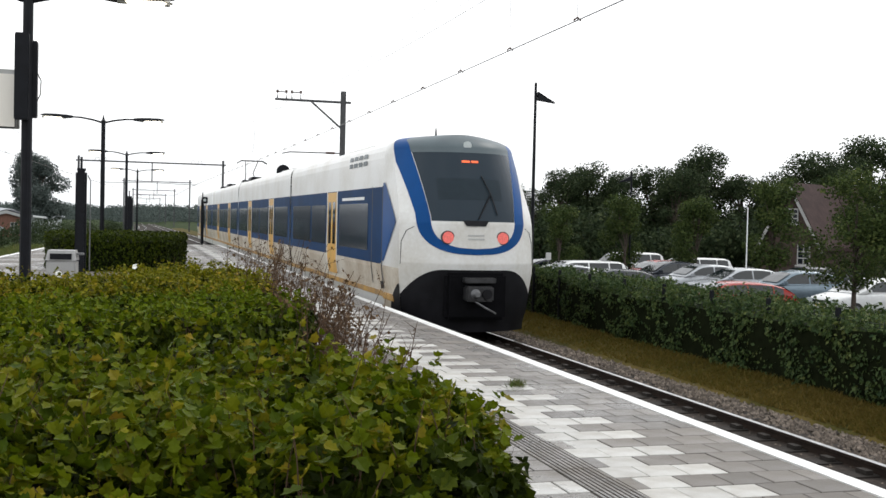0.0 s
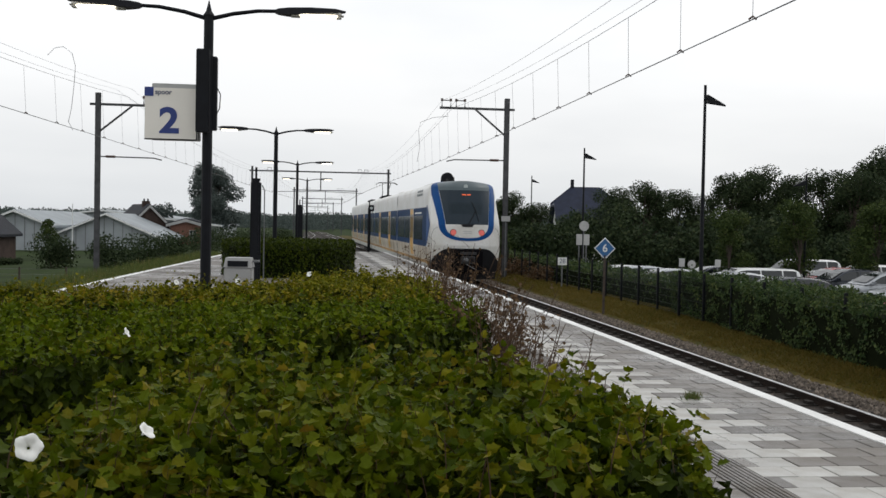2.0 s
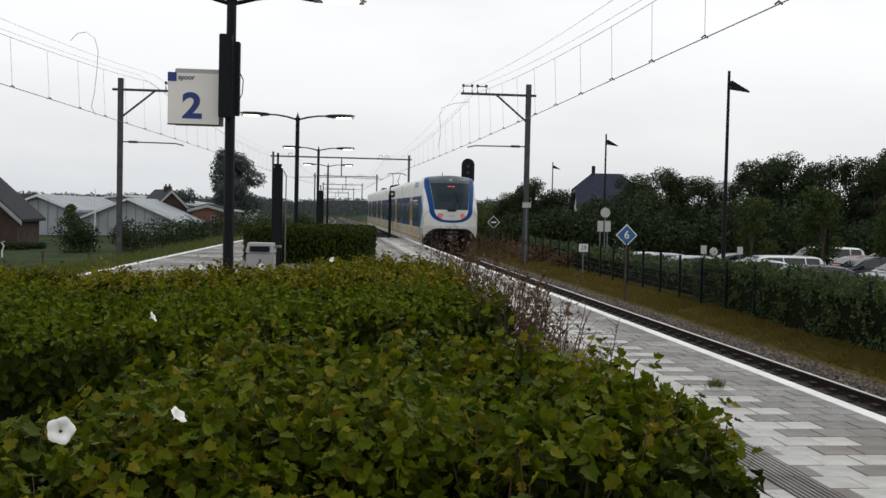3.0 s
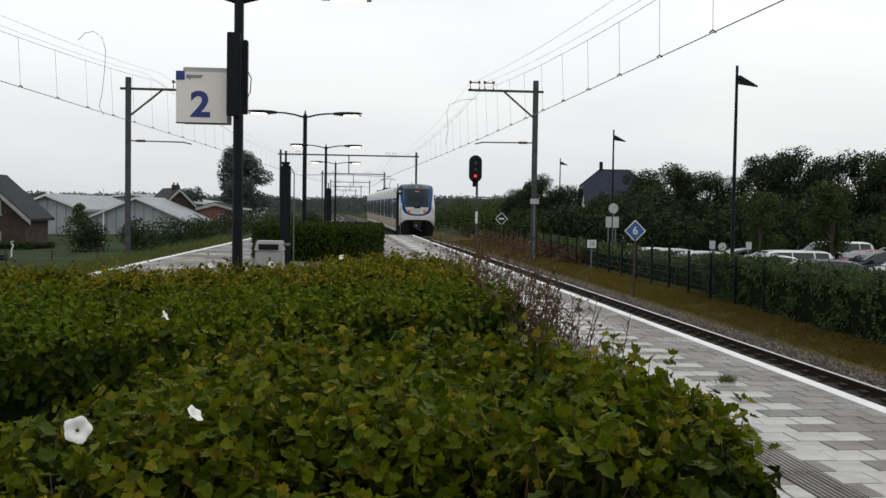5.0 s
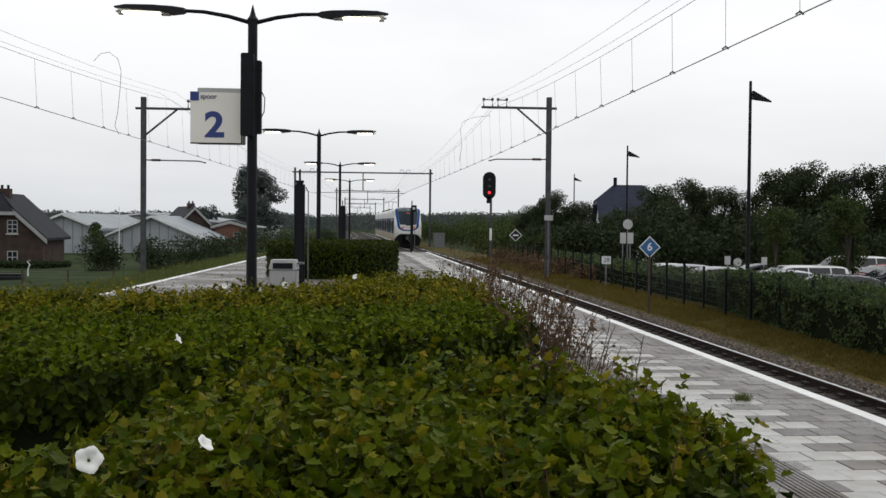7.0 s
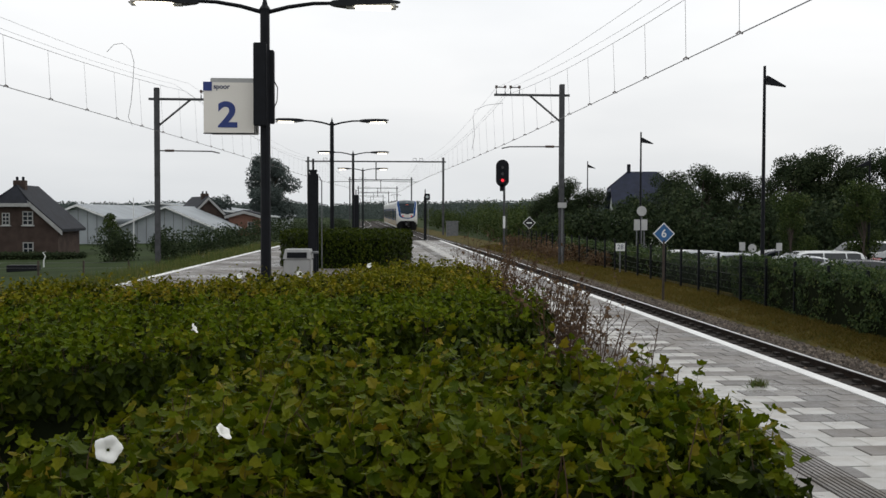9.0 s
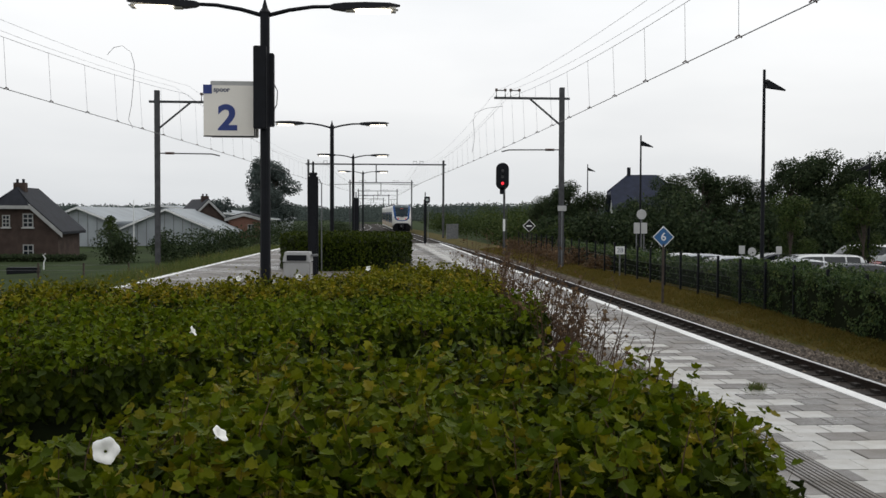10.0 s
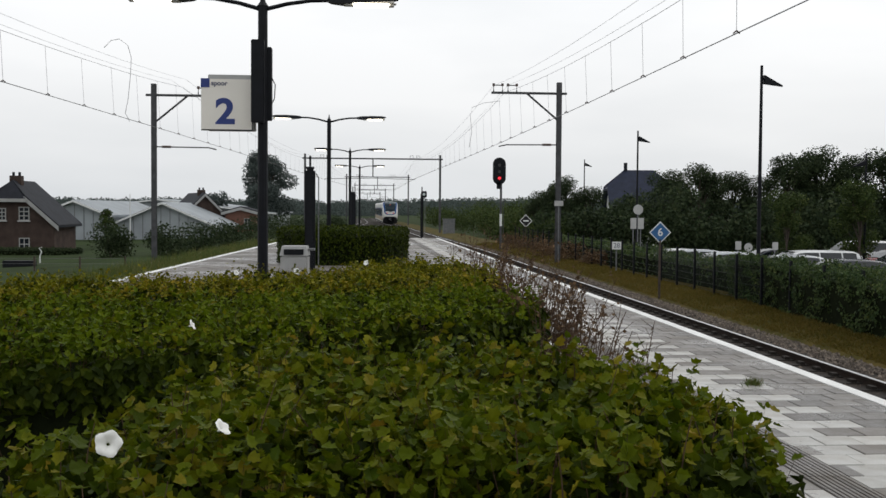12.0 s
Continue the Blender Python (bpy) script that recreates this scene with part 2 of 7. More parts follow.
M = dict(
    tile=mat("concrete_tile", (0.158, 0.146, 0.136), 0.58, second=(0.125, 0.110, 0.092), mixat=0.5, var=0.22, scale=3.0, fine=120, bump=0.25, random_tint=0.26, rough_var=0.18, spec=0.36),
    tile_rest=mat("concrete_tile_rest", (0.158, 0.146, 0.136), 0.58, second=(0.125, 0.110, 0.092), mixat=0.5, var=0.22, scale=3.0, fine=120, bump=0.25, random_tint=0.26, island=True, rough_var=0.16, spec=0.36),
    white_tile=mat("white_tile", (0.47, 0.465, 0.445), 0.52, second=(0.37, 0.35, 0.315), mixat=0.48, var=0.14, scale=4.0, fine=90, bump=0.2, random_tint=0.08, rough_var=0.15, spec=0.25),
    white_tile_rest=mat("white_tile_rest", (0.47, 0.465, 0.445), 0.52, second=(0.37, 0.35, 0.315), mixat=0.48, var=0.14, scale=4.0, fine=90, bump=0.2, random_tint=0.08, island=True, rough_var=0.15, spec=0.25),
    dark_tile=mat("dark_tile", (0.115, 0.107, 0.098), 0.38, var=0.2, scale=3.0, fine=120, bump=0.25, random_tint=0.12, rough_var=0.15),
    joint=mat("paving_joint", (0.060, 0.055, 0.046), 0.9, var=0.3, bump=0.3, spec=0.1),
    white_line=mat("white_edge_paint", (0.78, 0.78, 0.76), 0.45, var=0.12, scale=2.0, fine=40, bump=0.15),
    concrete=mat("old_concrete", (0.22, 0.21, 0.20), 0.7, var=0.35, scale=1.2, bump=0.4),
    ballast=mat("ballast_stone", (0.150, 0.124, 0.102), 0.85, var=0.35, scale=4.0, fine=50, bump=0.5, random_tint=0.55, island=True, spec=0.2),
    ballast_bed=mat("ballast_bed", (0.040, 0.033, 0.028), 0.9, var=0.5, scale=8.0, fine=40, bump=0.8, spec=0.15),
    sleeper=mat("sleeper", (0.030, 0.026, 0.023), 0.85, var=0.3, bump=0.4, spec=0.15),
    rail=mat("rusty_rail", (0.030, 0.020, 0.015), 0.7, 0.1, var=0.3, scale=10, spec=0.2),
    rail_top=mat("polished_rail_head", (0.62, 0.62, 0.62), 0.28, 0.9, var=0.15),
    dry_grass=mat("verge_grass_ground", (0.084, 0.062, 0.018), 0.95, var=0.4, scale=1.2, fine=25, bump=0.6, second=(0.046, 0.046, 0.011), spec=0.08),
    field=mat("field_grass", (0.026, 0.042, 0.011), 0.95, var=0.35, scale=0.4, fine=9, bump=0.5, spec=0.08),
    asphalt=mat("asphalt", (0.045, 0.045, 0.047), 0.7, var=0.3, scale=0.8, fine=80, bump=0.3, spec=0.25),
    black_steel=mat("black_painted_steel", (0.006, 0.007, 0.010), 0.5, var=0.3, scale=8, spec=0.18),
    grey_steel=mat("galvanised_steel", (0.17, 0.175, 0.18), 0.55, 0.5, var=0.25, scale=5),
    mast=mat("weathered_mast_steel", (0.075, 0.076, 0.080), 0.65, 0.1, var=0.3, scale=4, spec=0.25),
    wire=mat("overhead_wire", (0.17, 0.17, 0.175), 0.55, 0.4, var=0.1),
    insulator=mat("brown_insulator", (0.07, 0.035, 0.025), 0.3),
    lamp_glow=mat("lamp_tube", (1.0, 0.93, 0.80), 0.4, emit=3.0, var=0.0),
    lamp_glass=mat("lamp_glass", (0.55, 0.53, 0.48), 0.15, var=0.1),
    sign_face=mat("lit_sign_face", (0.72, 0.69, 0.63), 0.4, var=0.06, scale=1.0, emit=0.10),
    sign_blue=mat("sign_blue", (0.012, 0.035, 0.20), 0.4, var=0.1),
    sign_text=mat("sign_dark_text", (0.10, 0.11, 0.16), 0.5, var=0.1),
    white_paint=mat("white_paint", (0.75, 0.76, 0.75), 0.4, var=0.12, scale=2.5),
    grey_panel=mat("light_grey_panel", (0.42, 0.42, 0.41), 0.45, var=0.15, scale=3),
    train_white=mat("train_white_paint", (0.64, 0.64, 0.625), 0.28, var=0.10, scale=0.7, fine=14, second=(0.53, 0.51, 0.46), mixat=0.42),
    train_dirty=mat("train_lower_white", (0.48, 0.44, 0.37), 0.45, var=0.25, scale=0.9, fine=12, second=(0.30, 0.22, 0.13), mixat=0.45),
    train_blue=mat("train_blue_paint", (0.006, 0.062, 0.215), 0.35, var=0.15, scale=1.0, spec=0.08),
    train_navy=mat("train_dark_blue_band", (0.004, 0.036, 0.110), 0.45, var=0.2, scale=1.0, spec=0.03),
    train_yellow=mat("train_yellow_door", (0.62, 0.33, 0.03), 0.35, var=0.15, scale=2.0),
    train_grey=mat("train_roof_grey", (0.09, 0.118, 0.13), 0.4, var=0.15, scale=1.5, spec=0.3),
    train_black=mat("train_underframe", (0.009, 0.009, 0.011), 0.5, var=0.4, scale=3.0, spec=0.16),
    train_seam=mat("train_seam", (0.05, 0.05, 0.055), 0.7),
    tail_light=mat("red_tail_light", (0.62, 0.13, 0.11), 0.3, emit=0.38, var=0.25, scale=40),
    amber=mat("amber_display", (0.9, 0.14, 0.04), 0.4, emit=0.4, var=0.0),
    red_lamp=mat("red_signal_lamp", (1.0, 0.03, 0.05), 0.3, emit=1.0, var=0.0),
    pale_lens=mat("pale_lens", (0.5, 0.55, 0.55), 0.2, var=0.1),
    screen=glass("windscreen_glass", (0.016, 0.028, 0.040), spec=0.22),
    window=glass("dark_window_glass", (0.012, 0.015, 0.02)),
    car_glass=glass("car_glass", (0.010, 0.014, 0.016), 0.06, 0.6),
    side_window=mat("tinted_side_window", (0.008, 0.018, 0.034), 0.14, var=0.2, scale=0.8, spec=0.13),
    tyre=mat("tyre_rubber", (0.02, 0.02, 0.02), 0.8),
    brick=mat("brown_brick", (0.062, 0.044, 0.037), 0.85, var=0.3, scale=1.5, fine=30, bump=0.4, spec=0.15),
    roof=mat("dark_roof_tile", (0.018, 0.020, 0.026), 0.7, var=0.25, scale=2, fine=20, bump=0.4, spec=0.15),
    blue_roof=mat("dark_blue_roof_tile", (0.014, 0.020, 0.042), 0.6, var=0.25, scale=2, fine=20, bump=0.4, spec=0.2),
    pale_trim=mat("weathered_pale_trim", (0.34, 0.34, 0.33), 0.5, var=0.15, scale=2),
    red_roof=mat("red_brown_roof", (0.050, 0.030, 0.028), 0.7, var=0.25, scale=2, fine=20, bump=0.4, spec=0.2),
    sheet=mat("grey_cladding", (0.33, 0.36, 0.38), 0.5, var=0.15, scale=0.5),
    shed_roof=mat("grey_shed_roof", (0.24, 0.27, 0.29), 0.5, var=0.2, scale=0.3),
    orange_brick=mat("orange_brick", (0.17, 0.080, 0.055), 0.8, var=0.2),
    bark=mat("bark", (0.06, 0.045, 0.035), 0.9, var=0.35, scale=6, bump=0.6),
    twig=mat("dry_brown_twig", (0.080, 0.050, 0.032), 0.85, var=0.3, scale=12, spec=0.15),
    dead_leaf=leafy("withered_leaf", (0.070, 0.042, 0.022), (0.115, 0.068, 0.034), (0.20, 0.13, 0.065), 0.7, 0.2),
    hedge_core_shade=mat("hedge_shade", (0.008, 0.011, 0.004), 0.95, var=0.4, spec=0.05),
    # older, darker leaf; shade below the shoots is in its colour too
    hedge_old_shaded=leafy("beech_leaf_old_shaded", (0.008, 0.014, 0.001), (0.030, 0.046, 0.003), (0.062, 0.076, 0.004), 0.5, 0.18, 0.06, patch=2.2),
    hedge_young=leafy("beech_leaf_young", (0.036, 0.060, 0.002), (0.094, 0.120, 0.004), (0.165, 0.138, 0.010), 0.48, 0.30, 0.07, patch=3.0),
    hedge_leaf=leafy("beech_leaf_single", (0.026, 0.042, 0.002), (0.064, 0.090, 0.003), (0.19, 0.12, 0.012), 0.48, 0.25, 0.08, True),
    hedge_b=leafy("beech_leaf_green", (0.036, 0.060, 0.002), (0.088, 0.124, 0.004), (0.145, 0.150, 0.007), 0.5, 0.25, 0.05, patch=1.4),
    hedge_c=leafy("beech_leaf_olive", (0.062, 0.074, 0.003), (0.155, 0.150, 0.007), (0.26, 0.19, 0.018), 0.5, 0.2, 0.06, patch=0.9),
    ivy=leafy("dark_ivy_leaf", (0.020, 0.042, 0.014), (0.058, 0.090, 0.028), (0.105, 0.125, 0.036), 0.55, 0.2, 0.12, patch=0.9),
    crown=leafy("tree_leaf_dark", (0.017, 0.030, 0.014), (0.040, 0.058, 0.026), (0.075, 0.092, 0.042), 0.7, 0.3, 0.1, patch=0.5),
    crown_light=leafy("tree_leaf_light", (0.026, 0.044, 0.014), (0.055, 0.080, 0.022), (0.095, 0.112, 0.034), 0.7, 0.25, 0.1, patch=0.8),
    # distance haze mixed into the leaf colour: paler and bluer
    crown_hazed=leafy("far_tree_leaf_hazed", (0.066, 0.084, 0.078), (0.085, 0.105, 0.097), (0.11, 0.128, 0.115), 0.9, 0.1, 0.05),
    grass=leafy("grass_blade", (0.05, 0.085, 0.018), (0.10, 0.12, 0.03), (0.20, 0.16, 0.06), 0.7),
    dry_blade=leafy("dry_grass_blade", (0.084, 0.078, 0.017), (0.122, 0.090, 0.022), (0.17, 0.125, 0.038), 0.9, 0.45, 0.05, patch=0.35),
    sun_blind=mat("screen_reflection_grey", (0.020, 0.031, 0.040), 0.3, var=0.1, spec=0.12),
    recess_shade=mat("coupler_pit_shade", (0.006, 0.006, 0.007), 0.8, spec=0.04),
    coupler_grey=mat("coupler_steel", (0.035, 0.035, 0.037), 0.5, 0.4, var=0.4, scale=8),
    train_sill=mat("rusty_sill", (0.42, 0.24, 0.05), 0.6, var=0.35, scale=2.0, second=(0.20, 0.12, 0.06)),
    bin_grey=mat("bin_grey_paint", (0.34, 0.34, 0.335), 0.4, var=0.12, scale=3),
    lens_dark=mat("dark_lens", (0.02, 0.02, 0.022), 0.15),
    marker_blue=mat("marker_blue", (0.02, 0.11, 0.28), 0.4, var=0.1),
    rear_lens=mat("rear_lens_red", (0.30, 0.015, 0.012), 0.2, var=0.1),
    plate_yellow=mat("plate_yellow", (0.60, 0.42, 0.04), 0.4, var=0.1),
    fence_wire=mat("fence_wire_green", (0.015, 0.025, 0.018), 0.5, var=0.2),
    paint_silver=mat("silver_car_paint", (0.38, 0.40, 0.42), 0.25, 0.4, var=0.08),
    paint_white=mat("white_car_paint", (0.70, 0.71, 0.71), 0.22, var=0.06),
    paint_red=mat("red_car_paint", (0.30, 0.025, 0.02), 0.22, var=0.08),
    paint_dark=mat("dark_car_paint", (0.025, 0.03, 0.04), 0.2, 0.3, var=0.08),
    paint_blue=mat("grey_blue_car_paint", (0.16, 0.21, 0.25), 0.22, 0.4, var=0.08),
    petal=mat("white_petal", (0.80, 0.80, 0.76), 0.5, var=0.06, scale=30),
)


for key in ("tile", "tile_rest", "white_tile", "white_tile_rest", "dark_tile"):
    wet(M[key])


# ---- building helpers ----
def mesh_from(name, verts, faces, material):
    me = bpy.data.meshes.new(name)
    me.from_pydata(verts, [], faces)
    me.materials.append(material)
    me.update()
    return me


def empty(name, label, category, group="", at=None):
    ob = new(name)
    ob.empty_display_size = 0.1
    if at is not None:
        ob.matrix_world = at
    return tagged(ob, label, category, group)


def part(name, bm, material, parent, label="", smooth=False, kind=""):
    """Links a bmesh as one mesh object under a thing or a part."""
    me = bpy.data.meshes.new(name)
    bm.to_mesh(me)
    bm.free()
    me.materials.append(material)
    if smooth:
        me.shade_smooth()
    ob = new(name, me)
    ob.parent = parent
    return tagged(ob, label, kind=kind)


def pmesh(name, verts, faces, material, parent, label="", kind="", smooth=False):
    me = mesh_from(name, verts, faces, material)
    if smooth:
        me.shade_smooth()
    ob = new(name, me)
    ob.parent = parent
    return tagged(ob, label, kind=kind)


def box(bm, x0, x1, y0, y1, z0, z1, bevel=0.0):
    r = bmesh.ops.create_cube(bm, size=1.0, matrix=Matrix.Translation(((x0 + x1) / 2, (y0 + y1) / 2, (z0 + z1) / 2)) @ Matrix.Diagonal((x1 - x0, y1 - y0, z1 - z0, 1)))
    if bevel:
        es = {e for v in r["verts"] for e in v.link_edges}
        bmesh.ops.bevel(bm, geom=list(es), offset=bevel, segments=2, affect="EDGES")
    return bm


def boxm(*a, **k):
    return box(bmesh.new(), *a, **k)


def tube(bm, points, radius, sides=8, r_end=None):
    """A round bar along points, tapering to r_end."""
    pts = [Vector(p) for p in points]
    rings = []
    for i, p in enumerate(pts):
        d = (pts[min(i + 1, len(pts) - 1)] - pts[max(i - 1, 0)]).normalized()
        a = d.orthogonal().normalized()
        b = d.cross(a)
        r = radius if r_end is None else radius + (r_end - radius) * i / (len(pts) - 1)
        rings.append([bm.verts.new(p + r * (math.cos(t) * a + math.sin(t) * b)) for t in [2 * math.pi * k / sides for k in range(sides)]])
    for r0, r1 in zip(rings, rings[1:]):
        for k in range(sides):
            bm.faces.new((r0[k], r0[(k + 1) % sides], r1[(k + 1) % sides], r1[k]))
    bm.faces.new(rings[0][::-1])
    bm.faces.new(rings[-1])
    return bm


def tubem(points, radius, sides=8, r_end=None):
    return tube(bmesh.new(), points, radius, sides, r_end)


def text_part(name, body, size, m, parent, material, label="", bold=0.0):
    """Writing in the built-in font, turned into a thin mesh."""
    cu = bpy.data.curves.new(name, "FONT")
    cu.body, cu.size, cu.extrude, cu.align_x, cu.align_y = body, size, 0.002, "CENTER", "CENTER"
    cu.offset = bold
    tmp = new(name + "_curve", cu)
    me = bpy.data.meshes.new_from_object(tmp.evaluated_get(bpy.context.evaluated_depsgraph_get()))
    bpy.data.objects.remove(tmp)
    bpy.data.curves.remove(cu)
    me.materials.clear()
    me.materials.append(material)
    me.transform(m)
    ob = new(name, me)
    ob.parent = parent
    return tagged(ob, label)


FACING = pose(0, 0, 0, 90, 0, 0)   # a sheet in x and y, stood up to face -y


# ---- lines of the place ----
def left_track(y):
    """Centre of the other track, which closes in on the straight one far ahead."""
    if y < 150:
        return -8.85 + 0.0635 * (y - 29)
    s = min(1.0, (y - 150) / 110)
    return -1.166 + 0.0635 * 110 * (s - s * s / 2)


def dip(y):
    """How far the line has fallen at y, beyond the platform's end."""
    return 0.0045 * max(0.0, y - 60.0)


def left_edge(y):
    return left_track(y) + 3.6



# ---- the setting ----
def strip(name, xs, ys, z, material, label, category, thick=0.0, kind="structure"):
    """A long flat piece between two lines given as functions of y."""
    v, f = [], []
    for y in ys:
        zz = z(y) if callable(z) else z
        v += [(xs[0](y), y, zz), (xs[1](y), y, zz)]
    for i in range(len(ys) - 1):
        f.append((2 * i, 2 * i + 1, 2 * i + 3, 2 * i + 2))
    ob = new(name, mesh_from(name, v, f, material))
    return tagged(ob, label, category, kind=kind)


def build_ground():
    v, f = [], []
    xs = [-2500, -600, -200, -80, -40, -20, -12, -4, 5, 9, 13, 20, 40, 80, 200, 600, 2500]
    ys = [-600, -150, -40, 0, 20, 40, 60, 90, 130, 200, 320, 600, 1200, 3000]
    for y in ys:
        for x in xs:
            v.append((x, y, PARK - 0.05 if x >= 13 else GROUND - (0.5 if x < -12 else 0.1) - (dip(min(y, 420)) if -5 < x else 0.0)))
    n = len(xs)
    for j in range(len(ys) - 1):
        for i in range(n - 1):
            f.append((j * n + i, j * n + i + 1, (j + 1) * n + i + 1, (j + 1) * n + i))
    tagged(new("ground", mesh_from("ground", v, f, M["field"])), "flat green field grass reaching the horizon", "ground", kind="structure")
    # verge beside the straight track, rising to the fence
    v, f = [], []
    ys = [-20 + 4 * k for k in range(70)]
    prof = [(8.3, RAIL - 0.40), (8.75, RAIL - 0.16), (9.2, RAIL - 0.08), (9.8, RAIL - 0.02), (10.9, RAIL - 0.02), (12.0, GROUND + 0.05), (13.4, PARK - 0.15)]
    for y in ys:
        for x, z in prof:
            w = 0.05 * noise.noise((x * 1.3, y * 0.4, 0))
            v.append((x + w, y, z + w * 0.7 - dip(y)))
    n = len(prof)
    for j in range(len(ys) - 1):
        for i in range(n - 1):
            f.append((j * n + i, j * n + i + 1, (j + 1) * n + i + 1, (j + 1) * n + i))
    tagged(new("verge", mesh_from("verge", v, f, M["dry_grass"])), "brownish dry grass verge between ballast and fence", "verge", kind="structure")
    v, f = [], []
    ys = [-20 + 4 * k for k in range(24)]
    for y in ys:
        for d, z in ((0.03, -0.10), (-1.0, -0.20), (-2.1, -0.46), (-2.75, -0.95)):
            v.append((left_edge(y) + d, y, z + 0.04 * noise.noise((d * 2, y * 0.8, 1))))
    for j in range(len(ys) - 1):
        for i in range(3):
            f.append((4 * j + i, 4 * j + i + 1, 4 * j + i + 5, 4 * j + i + 4))
    tagged(new("bank", mesh_from("bank", v, f, M["field"])), "grassy bank beside the old platform edge", "bank", kind="structure")
    strip("car_park", (lambda y: 13.2, lambda y: 42.0), [2, 30, 62], PARK, M["asphalt"], "dark asphalt of the station car park", "car park")
    strip("road", (lambda y: 42.2, lambda y: 47.0), [-30, 30, 140], PARK, M["asphalt"], "dark asphalt road along the car park", "road")


PLATFORM_END = 61.0


def build_platform():
    ys = [-12 + 3.65 * k for k in range(21)]
    ys[-1] = PLATFORM_END
    v, f = [], []
    for y in ys:
        v += [(left_edge(y), y, -0.04), (EDGE, y, -0.04), (EDGE, y, -0.14), (EDGE - 0.12, y, -0.16), (EDGE - 0.12, y, -1.3), (left_edge(y), y, -1.3)]
    for i in range(len(ys) - 1):
        for k in range(6):
            a, b = 6 * i + k, 6 * i + (k + 1) % 6
            f.append((a, b, b + 6, a + 6))
    f += [tuple(range(6))[::-1], tuple(range(6 * len(ys) - 6, 6 * len(ys)))]
    base = tagged(new("platform", mesh_from("platform", v, f, M["joint"])), "wet paved island platform with white edge lines", "platform", kind="structure")
    # white edge lines
    n = 0
    y = -12.0
    bm = bmesh.new()
    while y < PLATFORM_END:
        y1 = min(y + 0.995, PLATFORM_END)
        box(bm, EDGE - 0.145 + 0.012 * noise.noise((y * 3.1, 0, 4)), EDGE + 0.006 * noise.noise((y * 2.3, 5, 4)), y, y1 - 0.004, -0.05, 0.004)
        y += 1.0
    part("edge_line", bm, M["white_line"], base, "white painted edge slabs")
    v, f = [], []
    for y in ys:
        v += [(left_edge(y) - 0.02, y, 0.006), (left_edge(y) + 0.19, y, 0.006), (left_edge(y) - 0.02, y, -0.12)]
    for i in range(len(ys) - 1):
        f += [(3 * i, 3 * i + 1, 3 * i + 4, 3 * i + 3), (3 * i + 2, 3 * i, 3 * i + 3, 3 * i + 5)]
    pmesh("edge_line", v, f, M["white_line"], base, "white painted edge slabs")
    rng = np.random.default_rng(8)
    gv, gf = [], []
    for k in range(30000):
        y = 16 + 46 * rng.random() ** 1.3
        d = rng.uniform(-2.5, 0.05 + 0.07 * max(0.0, 29 - y))
        z = -0.12 + min(0.0, d) * 0.14
        x = left_edge(y) + d
        h, l, w = rng.uniform(0.06, 0.22) + 0.22 * max(0.0, -d - 0.8) * rng.random(), rng.normal(0, 0.07, 2), rng.normal(0, 0.012, 2)
        i = len(gv)
        gv += [(x - w[0], y - w[1], z), (x + w[0], y + w[1], z), (x + l[0], y + l[1], z + h)]
        gf.append((i, i + 1, i + 2))
    tagged(new("bank_grass", mesh_from("bank_grass", gv, gf, M["grass"])), "long green grass along the old platform edge", "grass", kind="stuff")
    # the sloping end of the platform
    strip("platform_ramp", (lambda y: left_edge(y), lambda y: EDGE), [PLATFORM_END + 0.01, 70], lambda y: -0.02 - 0.09 * (y - PLATFORM_END), M["concrete"], "worn concrete ramp at the platform's end", "ramp")
    return base


ROW = 0.30


def tile_at(row, x):
    """Which colour lies at x in a row: white blocks beside the ribbed strip."""
    if 3.19 < x < 3.98:
        if row % 2 == 0:
            return "white_tile"
        if 3.36 < x < 3.68:
            return "white_tile"
        return "tile"
    if 2.5 < x < 2.9 and row % 6 == 1:
        return "white_tile"
    return "tile"


